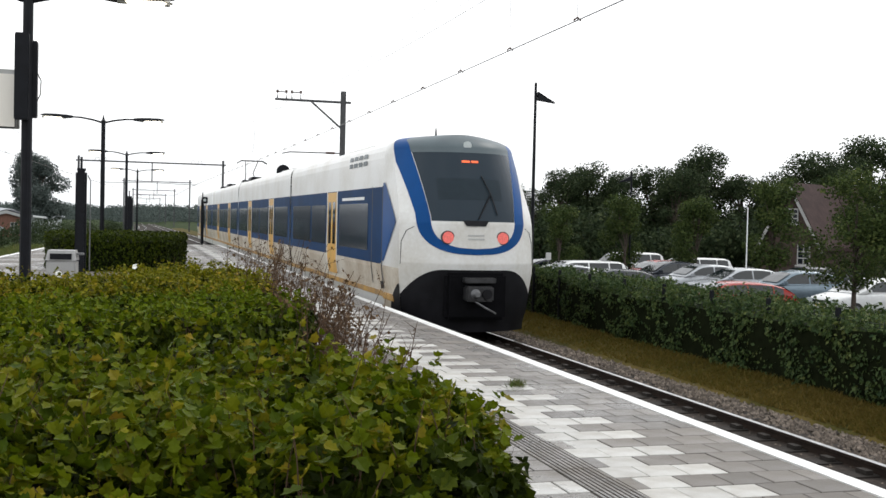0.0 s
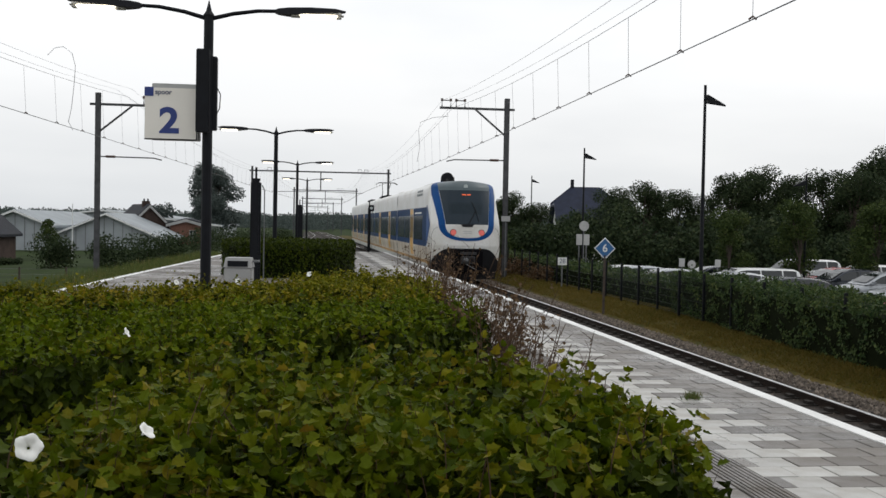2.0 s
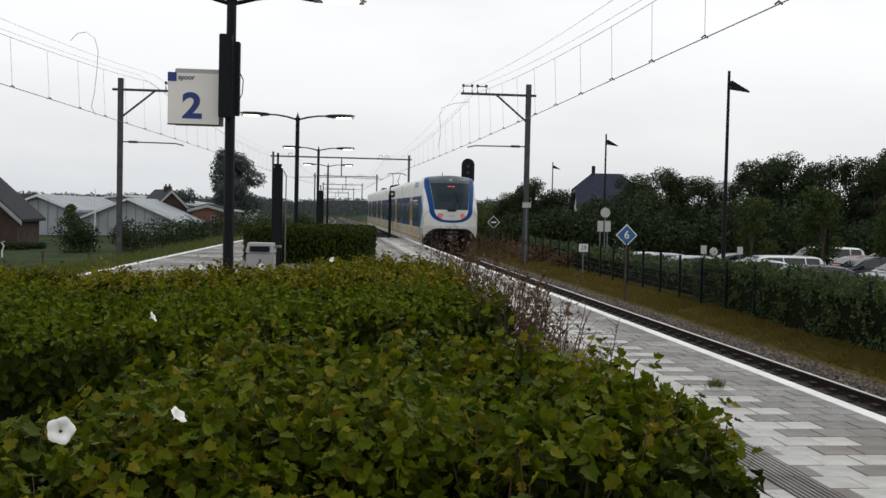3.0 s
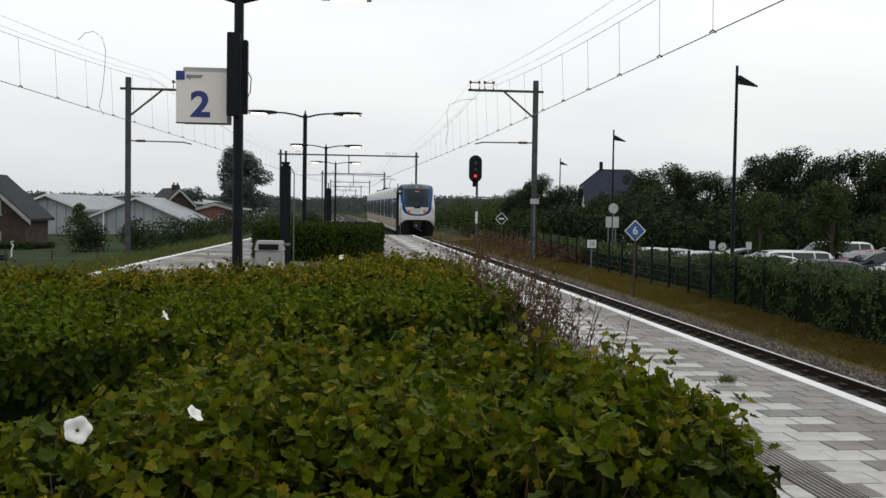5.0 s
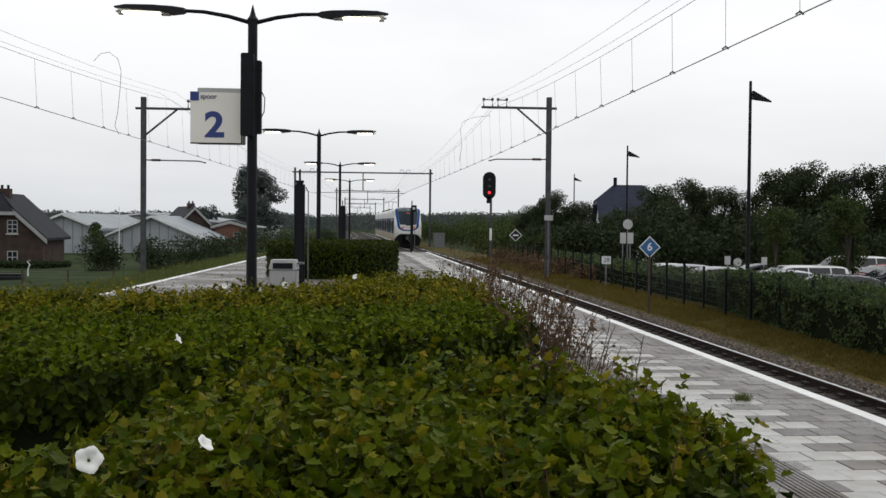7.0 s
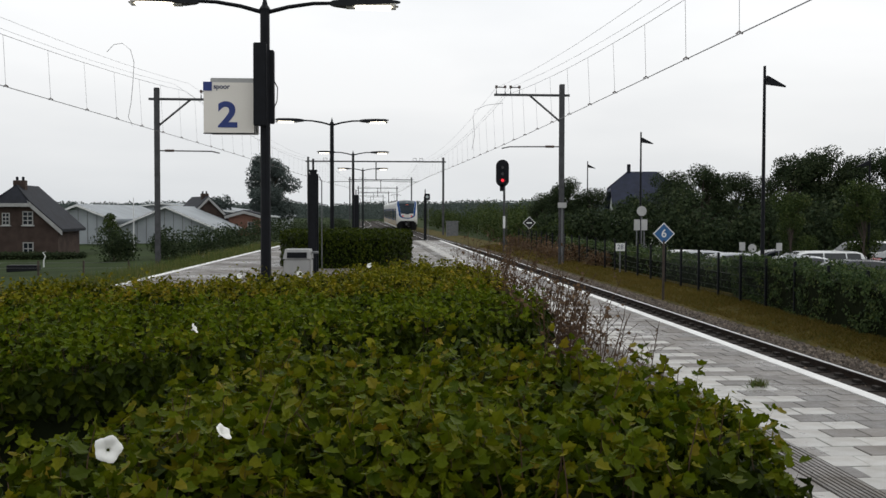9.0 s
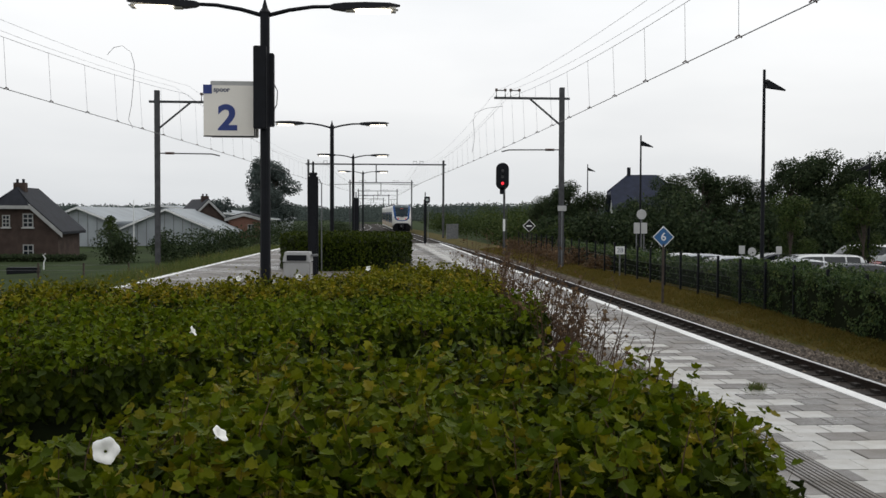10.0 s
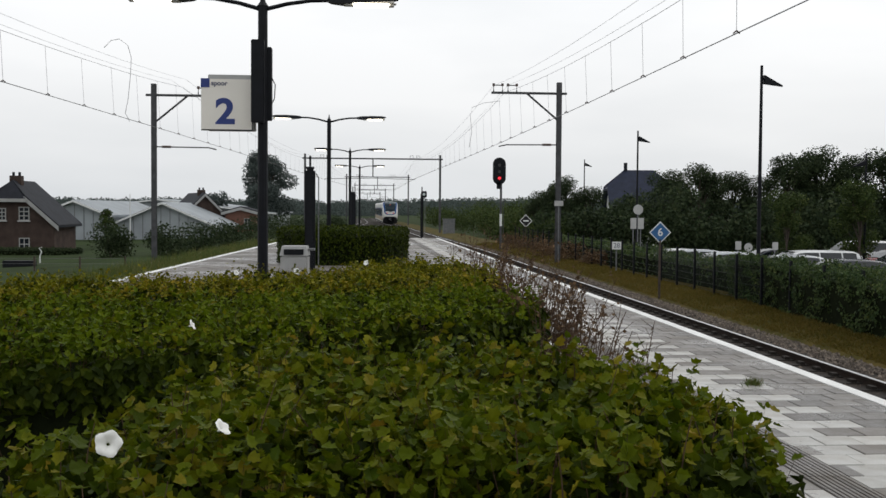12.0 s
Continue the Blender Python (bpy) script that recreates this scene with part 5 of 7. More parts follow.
# ---- station things ----
def build_lamp(x, y, first=False):
    lamp = empty("platform_lamp", "black platform lamp post with two lit curved arms" + (" and loudspeaker boxes" if first else ""), "lamp post", "platform lamps", pose(x, y, 0.0033 * (y - 15.9)))
    foot = (-1.0 if y > PLATFORM_END else 0.0) - 0.0033 * (y - 15.9)
    part("post", tubem([(0, 0, foot), (0, 0, 4.66)], 0.080, 12, 0.070), M["black_steel"], lamp)
    part("cap", tubem([(0, 0, 4.64), (0, 0, 4.70), (0, 0, 4.86)], 0.085, 12, 0.004), M["black_steel"], lamp)
    for s in (-1, 1):
        arm = part("arm", tubem([(s * 0.05, 0, 4.60), (s * 0.35, 0, 4.68), (s * 0.70, 0, 4.735), (s * 1.02, 0, 4.745)], 0.032, 8, 0.026), M["black_steel"], lamp)
        v, f = [], []
        for t, w, h0, h1 in ((0.0, 0.03, -0.03, 0.025), (0.05, 0.07, -0.045, 0.045), (0.2, 0.12, -0.06, 0.06), (0.5, 0.13, -0.05, 0.065), (0.85, 0.10, -0.03, 0.05), (1.0, 0.03, -0.01, 0.015)):
            xx = s * (0.95 + 1.03 * t)
            zz = 4.745 + 0.03 * t
            i = len(v)
            v += [(xx, -w, zz + h0), (xx, w, zz + h0), (xx, w * 0.8, zz + h1 * 0.6), (xx, 0, zz + h1), (xx, -w * 0.8, zz + h1 * 0.6)]
            if i:
                for k in range(5):
                    f.append((i - 5 + k, i - 5 + (k + 1) % 5, i + (k + 1) % 5, i + k))
        f += [(4, 3, 2, 1, 0), tuple(range(25, 30))]
        head = pmesh("luminaire", v, f, M["black_steel"], arm, "flat black luminaire")
        bm = bmesh.new()
        x0, x1 = sorted((s * 1.15, s * 1.95))
        box(bm, x0, x1, -0.10, 0.10, 4.672, 4.745, 0.033)
        part("lamp_cover", bm, M["lamp_glass"], arm, "clear lamp cover")
        x0, x1 = sorted((s * 1.30, s * 1.86))
        part("lamp_tube", boxm(x0, x1, -0.104, 0.104, 4.664, 4.715, bevel=0.022), M["lamp_glow"], arm, "lit warm white lamp")
    if first:
        part("speaker_box", boxm(-0.155, 0.035, -0.20, -0.08, 2.93, 4.13, bevel=0.012), M["black_steel"], lamp, "tall black box strapped to the post")
        part("speaker_box", boxm(0.03, 0.13, -0.02, 0.16, 2.98, 4.05, bevel=0.012), M["black_steel"], lamp, "tall black box strapped to the post")
        part("cable", tubem([(0.13, 0.02, 3.6), (0.18, 0.0, 3.5), (0.17, 0.0, 3.3), (0.12, 0.02, 3.2)], 0.008, 6), M["black_steel"], lamp)
        part("bracket", boxm(-0.15, -0.05, -0.05, 0.05, 3.0, 3.06), M["black_steel"], lamp)
        part("bracket", boxm(-0.15, -0.05, -0.05, 0.05, 3.4, 3.46), M["black_steel"], lamp)
    return lamp


def build_platform_sign(x, y):
    sign = empty("track_sign", "square lit track sign with a blue number two", "sign", at=pose(x, y, 0))
    part("case", boxm(-0.90, -0.155, 0.045, 0.20, 2.83, 3.585, bevel=0.012), M["grey_panel"], sign, "grey sign case")
    part("back_case", boxm(-0.82, -0.12, 0.20, 0.33, 2.83, 3.66, bevel=0.01), M["grey_panel"], sign)
    part("face", boxm(-0.895, -0.165, 0.036, 0.046, 2.84, 3.575), M["sign_face"], sign, "white translucent face")
    part("corner_square", boxm(-0.902, -0.775, 0.028, 0.040, 3.452, 3.583), M["sign_blue"], sign, "blue corner square")
    part("frame_edge", boxm(-0.165, -0.150, 0.030, 0.05, 2.83, 3.585), M["black_steel"], sign)
    part("frame_edge", boxm(-0.90, -0.165, 0.030, 0.05, 2.822, 2.836), M["black_steel"], sign)
    text_part("word", "spoor", 0.098, pose(-0.635, 0.033, 3.512) @ FACING, sign, M["sign_text"], "small grey word", 0.003)
    text_part("number", "2", 0.51, pose(-0.55, 0.033, 3.085) @ FACING @ Matrix.Diagonal((1.12, 1.0, 1.0, 1.0)), sign, M["sign_blue"], "large blue number", 0.016)
    return sign


def build_bin(x, y):
    b = empty("litter_bin", "square grey metal litter bin with a dark slot", "litter bin", at=pose(x, y, 0, 0, 0, -4) @ Matrix.Diagonal((0.9, 0.9, 0.965, 1)))
    bm = boxm(-0.29, 0.29, -0.25, 0.25, 0.05, 0.80, bevel=0.03)
    part("body", bm, M["bin_grey"], b, "light grey bin body")
    v = [(-0.30, -0.26, 0.80), (0.30, -0.26, 0.80), (0.30, 0.26, 0.80), (-0.30, 0.26, 0.80), (-0.26, -0.20, 0.99), (0.26, -0.20, 0.99), (0.26, 0.26, 0.99), (-0.26, 0.26, 0.99)]
    f = [(0, 1, 5, 4), (1, 2, 6, 5), (2, 3, 7, 6), (3, 0, 4, 7), (4, 5, 6, 7), (3, 2, 1, 0)]
    lid = pmesh("lid", v, f, M["bin_grey"], b, "sloping hood")
    part("slot", boxm(-0.21, 0.21, -0.275, -0.20, 0.82, 0.93), M["black_steel"], lid, "dark opening")
    part("ash_flap", boxm(0.29, 0.42, -0.06, 0.14, 0.9, 0.94), M["grey_steel"], b)
    part("foot", boxm(-0.2, 0.2, -0.2, 0.2, 0.0, 0.06), M["black_steel"], b)
    return b


def build_pillar(x, y, top, w, name="information_pillar"):
    p = empty(name, "tall slim black pillar with a thin side pipe", "pillar", at=pose(x, y, 0))
    part("body", boxm(-w / 2, w / 2, -w / 2, w / 2, 0, top, bevel=0.05), M["black_steel"], p)
    part("cap", boxm(-w / 2 + 0.03, w / 2 - 0.03, -w / 2 + 0.03, w / 2 - 0.03, top, top + 0.06), M["black_steel"], p)
    part("rod", tubem([(0, 0, top + 0.05), (0, 0, top + 0.36)], 0.03, 8), M["black_steel"], p)
    part("pipe", tubem([(w / 2 + 0.02, 0, top - 0.12), (w / 2 + 0.09, 0, top - 0.25), (w / 2 + 0.09, 0, 0)], 0.016, 6), M["grey_steel"], p)
    return p


# ---- overhead line ----
def build_mast(x, y, side, top, reach=3.0):
    """A mast with a braced arm towards side (-1 or 1), two insulators on its tip and a registration arm below."""
    m = empty("overhead_mast", "weathered grey steel overhead line mast with braced arm", "mast", "overhead masts", pose(x, y, 0))
    w = 0.11
    bm = bmesh.new()
    for a, b, c, d in ((-w, w, -w, -w + 0.03), (-w, w, w - 0.03, w), (-0.02, 0.02, -w + 0.03, w - 0.03)):
        box(bm, a, b, c, d, GROUND - 0.3, top)
    part("post", bm, M["mast"], m, "steel section post")
    z = top - 0.50
    part("arm", boxm(-0.35, reach, -0.06, 0.06, z - 0.05, z + 0.05) if side > 0 else boxm(-reach, 0.35, -0.06, 0.06, z - 0.05, z + 0.05), M["mast"], m, "horizontal arm")
    part("brace", tubem([(0, 0, z - 1.25), (side * 1.5, 0, z)], 0.045, 6), M["mast"], m)
    for k in (0.30, 0.95):
        xx = side * (reach - k)
        ins = part("insulator_bracket", tubem([(xx - 0.2, 0, z + 0.06), (xx - 0.2, 0, z + 0.34), (xx + 0.2, 0, z + 0.34), (xx + 0.2, 0, z + 0.06)], 0.03, 6), M["mast"], m)
        for q in (-0.2, 0.2):
            part("insulator", tubem([(xx + q, 0, z + 0.30), (xx + q, 0, z + 0.42)], 0.06, 8), M["insulator"], ins, "brown insulator")
    zw = 4.62 if side < 0 else 4.36
    part("registration_arm", tubem([(0, 0, zw), (side * 2.4, 0, zw - 0.02), (side * 2.75, 0, zw - 0.10)], 0.028, 6), M["mast"], m)
    part("rod_insulator", tubem([(side * 0.35, 0, zw), (side * 0.75, 0, zw)], 0.055, 8), M["insulator"], m, "dark rod insulator")
    return m


def build_portal(y, xl, xr, top):
    p = empty("overhead_portal", "steel portal carrying the overhead wires across both tracks", "portal", "overhead portals", pose(0, y, 0))
    for x in (xl, xr):
        part("post", boxm(x - 0.11, x + 0.11, -0.11, 0.11, GROUND - 0.3, top), M["mast"], p)
    part("beam", boxm(xl - 0.3, xr + 0.3, -0.07, 0.07, top - 0.55, top - 0.40), M["mast"], p, "cross beam")
    mid = (xl + xr) / 2
    part("drop_post", boxm(mid - 0.06, mid + 0.06, -0.06, 0.06, top - 2.5, top - 0.55), M["mast"], p, "short hanging post")
    for x, s in ((TRACK, 1), (left_track(y), -1)):
        part("registration_arm", tubem([(mid if s > 0 else mid, 0, 4.95), (x, 0, 4.85)], 0.03, 6), M["mast"], p)
        for k in (-0.35, 0.35):
            part("insulator_bracket", tubem([(x + k - 0.2, 0, top - 0.4), (x + k - 0.2, 0, top - 0.12), (x + k + 0.2, 0, top - 0.12), (x + k + 0.2, 0, top - 0.4)], 0.03, 6), M["mast"], p)
    return p


SPAN = [-12.0, 48.2, 118.0, 188.0, 258.0, 328.0, 398.0]
WIRE_Z, CARRIER_Z = 4.80, 6.95


def build_wires(name, cx, label, jump):
    """Contact wire, sagging carrier wire, droppers and two feeders over one track."""
    line = empty(name, label, "overhead wire")
    c1, c2, d, fd, cl = bmesh.new(), bmesh.new(), bmesh.new(), bmesh.new(), bmesh.new()

    def carrier(y):
        for a, b in zip(SPAN, SPAN[1:]):
            if a <= y <= b:
                s = (y - a) / (b - a)
                return CARRIER_Z - 4 * 0.95 * s * (1 - s)
        return CARRIER_Z

    def stagger(y):
        return 0.2 * math.cos(math.pi * (y - SPAN[1]) / 65.0)

    ys = list(np.arange(SPAN[0], SPAN[-1], 3.0))
    tube(c1, [(cx(y) + stagger(y), y, WIRE_Z) for y in ys], 0.011, 5)
    tube(c2, [(cx(y) + 0.5 * stagger(y), y, carrier(y)) for y in ys], 0.0065, 5)
    for k in (-0.3, 0.35):
        tube(fd, [(cx(y) - 0.1 + k, y, carrier(y) + 0.32 + 0.05 * k) for y in ys], 0.0045, 4)
    y = SPAN[0] + 2
    while y < 190:
        x = cx(y) + stagger(y)
        tube(d, [(x, y, WIRE_Z), (cx(y) + 0.5 * stagger(y), y, carrier(y))], 0.005, 4)
        tube(cl, [(x - 0.06, y, WIRE_Z + 0.0), (x, y, WIRE_Z + 0.05), (x + 0.06, y, WIRE_Z + 0.0)], 0.016, 5)
        y += 3.15
    part("contact_wire", c1, M["wire"], line)
    part("carrier_wire", c2, M["wire"], line)
    part("feeder_wire", fd, M["wire"], line)
    part("dropper", d, M["wire"], line, kind="stuff")
    part("clamp", cl, M["insulator"], line, kind="stuff")
    x = cx(jump)
    part("jumper", tubem([(x - 0.95, jump, 7.45), (x - 0.7, jump, 7.72), (x - 0.4, jump, 7.78), (x - 0.1, jump, 7.55), (x + 0.02, jump, 7.1), (x - 0.02, jump, 6.4), (x - 0.10, jump, 5.6), (x - 0.2, jump, WIRE_Z + 0.3), (x - 0.05, jump, WIRE_Z)] if jump < 50 else
         [(x + 0.5, jump - 2.5, 7.0), (x - 0.1, jump - 1.0, 7.05), (x - 0.6, jump, 6.9), (x - 0.7, jump, 6.5), (x - 0.62, jump, 5.6), (x - 0.75, jump, WIRE_Z + 0.05)], 0.010, 5), M["wire"], line, "loose hanging jumper cable")
    return line


def build_signal(x, y, top):
    s = empty("rail_signal", "black rail signal showing red on a red and white post", "signal", at=pose(x, y, 0))
    z = RAIL - 0.2
    for k in range(6):
        a = z + k * 0.75
        if a > top - 1.9:
            break
        part("post_band", tubem([(0.12, 0, a), (0.12, 0, a + 0.75)], 0.075, 10), M["white_paint"] if k == 2 else M["mast"], s)
    part("post", tubem([(0.12, 0, top - 1.95), (0.12, 0, top - 0.3)], 0.06, 10), M["black_steel"], s)
    bm = bmesh.new()
    o = [(0.40 * math.cos(a), 0.58 + 0.40 * math.sin(a)) for a in np.linspace(0, math.pi, 14)] + [(0.40 * math.cos(a), -0.30 + 0.40 * math.sin(a)) for a in np.linspace(math.pi, 2 * math.pi, 14)]
    zc = top - 0.98
    f0 = [bm.verts.new((px, -0.10, zc + pz)) for px, pz in o]
    f1 = [bm.verts.new((px, 0.02, zc + pz)) for px, pz in o]
    bm.faces.new(f0[::-1])
    bm.faces.new(f1)
    for i in range(len(o)):
        bm.faces.new((f0[i], f0[(i + 1) % len(o)], f1[(i + 1) % len(o)], f1[i]))
    plate = part("back_plate", bm, M["black_steel"], s, "black oval signal plate")
    for dz, m in ((0.5, "lens_dark"), (0.10, "lens_dark"), (-0.30, "red_lamp")):
        part("lens", tubem([(0, -0.08, zc + dz), (0, -0.125, zc + dz)], 0.095, 16), M[m], plate, "lit red lens" if m == "red_lamp" else "dark lens")
        bm = bmesh.new()
        tube(bm, [(0.13 * math.cos(a), -0.20, zc + dz + 0.13 * math.sin(a)) for a in np.linspace(0.1, math.pi - 0.1, 8)], 0.02, 5)
        part("hood", bm, M["black_steel"], plate)
    part("number_box", boxm(-0.16, 0.10, -0.1, 0.02, top - 1.95, top - 1.5, bevel=0.02), M["black_steel"], s)
    part("ladder", tubem([(0.30, 0.05, top - 2.6), (0.28, 0.05, RAIL)], 0.02, 5), M["mast"], s)
    return s


def build_diamond(x, y, zc, size, digit, foot, seed=0):
    s = empty("track_marker", "blue diamond sign" + (" with white number six" if digit else " with white border") + " on thin post", "sign", at=pose(x, y, 0))
    part("post", tubem([(0, 0.02, foot), (0, 0.02, zc - size * 0.6)], 0.035, 8), M["bark"], s)
    for nm, k, yy, m in (("border", 1.0, 0.0, "white_paint"), ("face", 0.88, -0.006, "marker_blue" if digit else "lens_dark")):
        h = size * k
        v = [(0, yy, zc - h), (h, yy, zc), (0, yy, zc + h), (-h, yy, zc), (0, yy + 0.012, zc - h), (h, yy + 0.012, zc), (0, yy + 0.012, zc + h), (-h, yy + 0.012, zc)]
        pmesh(nm, v, [(0, 1, 2, 3), (4, 7, 6, 5), (0, 4, 5, 1), (1, 5, 6, 2), (2, 6, 7, 3), (3, 7, 4, 0)], M[m], s)
    if digit:
        text_part("number", digit, size * 1.0, pose(0, -0.010, zc) @ FACING, s, M["white_paint"], "white number", 0.004)
    else:
        pmesh("bar", [(-0.17, -0.009, zc - 0.04), (0.17, -0.009, zc - 0.04), (0.17, -0.009, zc + 0.04), (-0.17, -0.009, zc + 0.04)], [(0, 1, 2, 3)], M["white_paint"], s)
    return s


# ---- trees, houses and cars ----
def build_tree(name, label, height, radius, trunk_h, n, size, material, seed, group="", squash=1.0, clumps=16, trunk_r=0.14):
    """A tapered trunk, limbs, and a crown of many leaf sprays gathered in uneven clumps."""
    rng = np.random.default_rng(seed)
    tree = empty(name, label, "tree", group)
    bm = bmesh.new()
    bend = rng.normal(0, 0.04, 2) * height
    top = Vector((bend[0], bend[1], height * 0.8))
    tube(bm, [(0, 0, -0.3), (bend[0] * 0.3, bend[1] * 0.3, trunk_h), top], trunk_r * 1.2, 8, trunk_r * 0.25)
    part("trunk", bm, M["bark"], tree)
    C = []
    for k in range(clumps):
        a = rng.uniform(0, 6.28)
        h = trunk_h + (height - trunk_h) * rng.uniform(0.08, 0.93)
        u = (h - trunk_h) / (height - trunk_h)
        w = radius * (math.sin(math.pi * min(1, 0.12 + 0.80 * u)) ** 0.7) * rng.uniform(0.25, 0.78)
        C.append((w * math.cos(a), w * math.sin(a), h, radius * rng.uniform(0.16, 0.46) * min(1.0, (26 / clumps) ** 0.35)))
    C.append((bend[0], bend[1], height - radius * 0.35, radius * 0.4))
    bm = bmesh.new()
    for x, y, z, r in C:
        s = rng.uniform(0.35, 0.8)
        tube(bm, [(bend[0] * s, bend[1] * s, max(trunk_h * 0.8, z * 0.55)), (x * 0.6, y * 0.6, z * 0.85), (x, y, z)], trunk_r * 0.35, 5, trunk_r * 0.08)
    part("branching", bm, M["bark"], tree, "branching limbs", kind="stuff")
    P, N, S = [], [], []
    w = np.array([c[3] ** 2 for c in C])
    for i in rng.choice(len(C), n, p=w / w.sum()):
        x, y, z, r = C[i]
        d = rng.normal(0, 1, 3)
        d /= np.linalg.norm(d)
        rr = r * rng.uniform(0.55, 1.12) * (1 + 0.25 * noise.noise((d[0] * 2 + x, d[1] * 2 + y, d[2] * 2 + z)))
        P.append((x + d[0] * rr, y + d[1] * rr, z + d[2] * rr * 0.85 * squash))
        N.append(d + (0, 0, 0.3))
        S.append(size * rng.uniform(0.6, 1.35))
    V, F = leaf_cloud(np.array(P), np.array(N), np.array(S), 0, rng, 0.3, 0.7)
    pmesh("crown", V.tolist(), F, M[material], tree, "uneven leafy crown")
    return tree


def prism(outline, y0, y1):
    """An x-z outline drawn out along y."""
    n = len(outline)
    v = [(x, y0, z) for x, z in outline] + [(x, y1, z) for x, z in outline]
    f = [(i, (i + 1) % n, n + (i + 1) % n, n + i) for i in range(n)] + [tuple(range(n))[::-1], tuple(range(n, 2 * n))]
    return v, f


def house_window(parent, x0, x1, z0, z1, y, bars=True):
    w = part("window", boxm(x0, x1, y - 0.05, y + 0.06, z0, z1), M["pale_trim"], parent, "pale window frame")
    t = 0.07
    mid = (x0 + x1) / 2
    for a, b in ((x0 + t, mid - t / 2), (mid + t / 2, x1 - t)):
        nz = 3 if bars else 1
        for k in range(nz):
            c = z0 + t + (z1 - z0 - t) * k / nz
            d = z0 + (z1 - z0 - t) * (k + 1) / nz
            part("pane", boxm(a, b, y - 0.056, y - 0.045, c, d), M["window"], w)
    part("sill", boxm(x0 - 0.08, x1 + 0.08, y - 0.14, y + 0.04, z0 - 0.08, z0), M["grey_panel"], w)


def build_gable_house(name, label, at, half, depth, eave, ridge, wall, roof, hip=0.0, chimney=True, windows=(), overhang=0.45, far_hip=False):
    """A house with its gable to -y; the top of the gable may be hipped."""
    h = empty(name, label, "house", at=at)
    v, f = prism([(-half, -0.5), (half, -0.5), (half, eave), (hip and half * hip or 0, ridge - (ridge - eave) * hip), (-half * hip, ridge - (ridge - eave) * hip), (-half, eave)] if hip else [(-half, -0.5), (half, -0.5), (half, eave), (0, ridge), (-half, eave)], 0, depth)
    pmesh("wall", v, f, M[wall], h, "brick gable walls")
    slope = (ridge - eave) / half
    th = 0.22
    for s in (-1, 1):
        xo = half + overhang
        zo = eave - overhang * slope
        yh = 1.6 * hip * 2
        q = [(s * xo, -0.4, zo), (s * half * hip, -0.4, ridge - half * hip * slope), (0, -0.4 + yh, ridge), (0, depth + 0.4 - (yh if far_hip else 0), ridge), (s * half * hip if far_hip else 0, depth + 0.4, ridge - half * hip * slope if far_hip else ridge), (s * xo, depth + 0.4, zo)]
        v = [(x, y, z + 0.02) for x, y, z in q] + [(x, y, z + th) for x, y, z in q]
        n = 6
        f = [tuple(range(n)), tuple(range(n, 2 * n))[::-1]] + [(i, n + i, n + (i + 1) % n, (i + 1) % n) for i in range(n)]
        r = pmesh("roof_slope", v, f, M[roof], h, "tiled roof slope")
        a, b = q[0], q[1]
        v = [(a[0], -0.43, a[2] - 0.22), (b[0], -0.43, b[2] - 0.22), (b[0], -0.43, b[2] + 0.12), (a[0], -0.43, a[2] + 0.12)]
        v += [(x, -0.36, z) for x, y, z in v]
        pmesh("barge_board", v, [(0, 1, 2, 3), (7, 6, 5, 4), (0, 4, 5, 1), (1, 5, 6, 2), (2, 6, 7, 3), (3, 7, 4, 0)], M["pale_trim"], h, "pale barge board")
    if hip:
        zz = ridge - half * hip * slope
        v = [(-half * hip, -0.45, zz), (half * hip, -0.45, zz), (0, -0.4 + 1.6 * hip * 2, ridge + 0.2)]
        v = v + [(x, y + 0.02, z - 0.12) for x, y, z in v]
        pmesh("hip_roof", v, [(0, 1, 2), (5, 4, 3), (0, 3, 4, 1), (1, 4, 5, 2), (2, 5, 3, 0)], M[roof], h, "hipped roof end")
        if far_hip:
            e = depth + 0.4
            v = [(-half * hip, e, zz), (half * hip, e, zz), (0, e - 1.6 * hip * 2, ridge + 0.2)]
            v = v + [(x, y - 0.02, z - 0.12) for x, y, z in v]
            pmesh("hip_roof", v, [(2, 1, 0), (3, 4, 5), (1, 4, 3, 0), (2, 5, 4, 1), (0, 3, 5, 2)], M[roof], h, "hipped roof end")
        part("fascia", boxm(-half * hip - 0.1, half * hip + 0.1, -0.48, -0.38, zz - 0.25, zz), M["pale_trim"], h)
    if chimney:
        c = part("chimney", boxm(-0.42, 0.42, 1.5, 2.2, ridge - 0.6, ridge + 0.55, bevel=0.02), M["brick"], h)
        for x in (-0.22, 0.22):
            part("chimney_pot", tubem([(x, 1.85, ridge + 0.5), (x, 1.85, ridge + 0.82)], 0.10, 8), M["roof"], c)
    for w in windows:
        house_window(h, *w, -0.0)
    return h


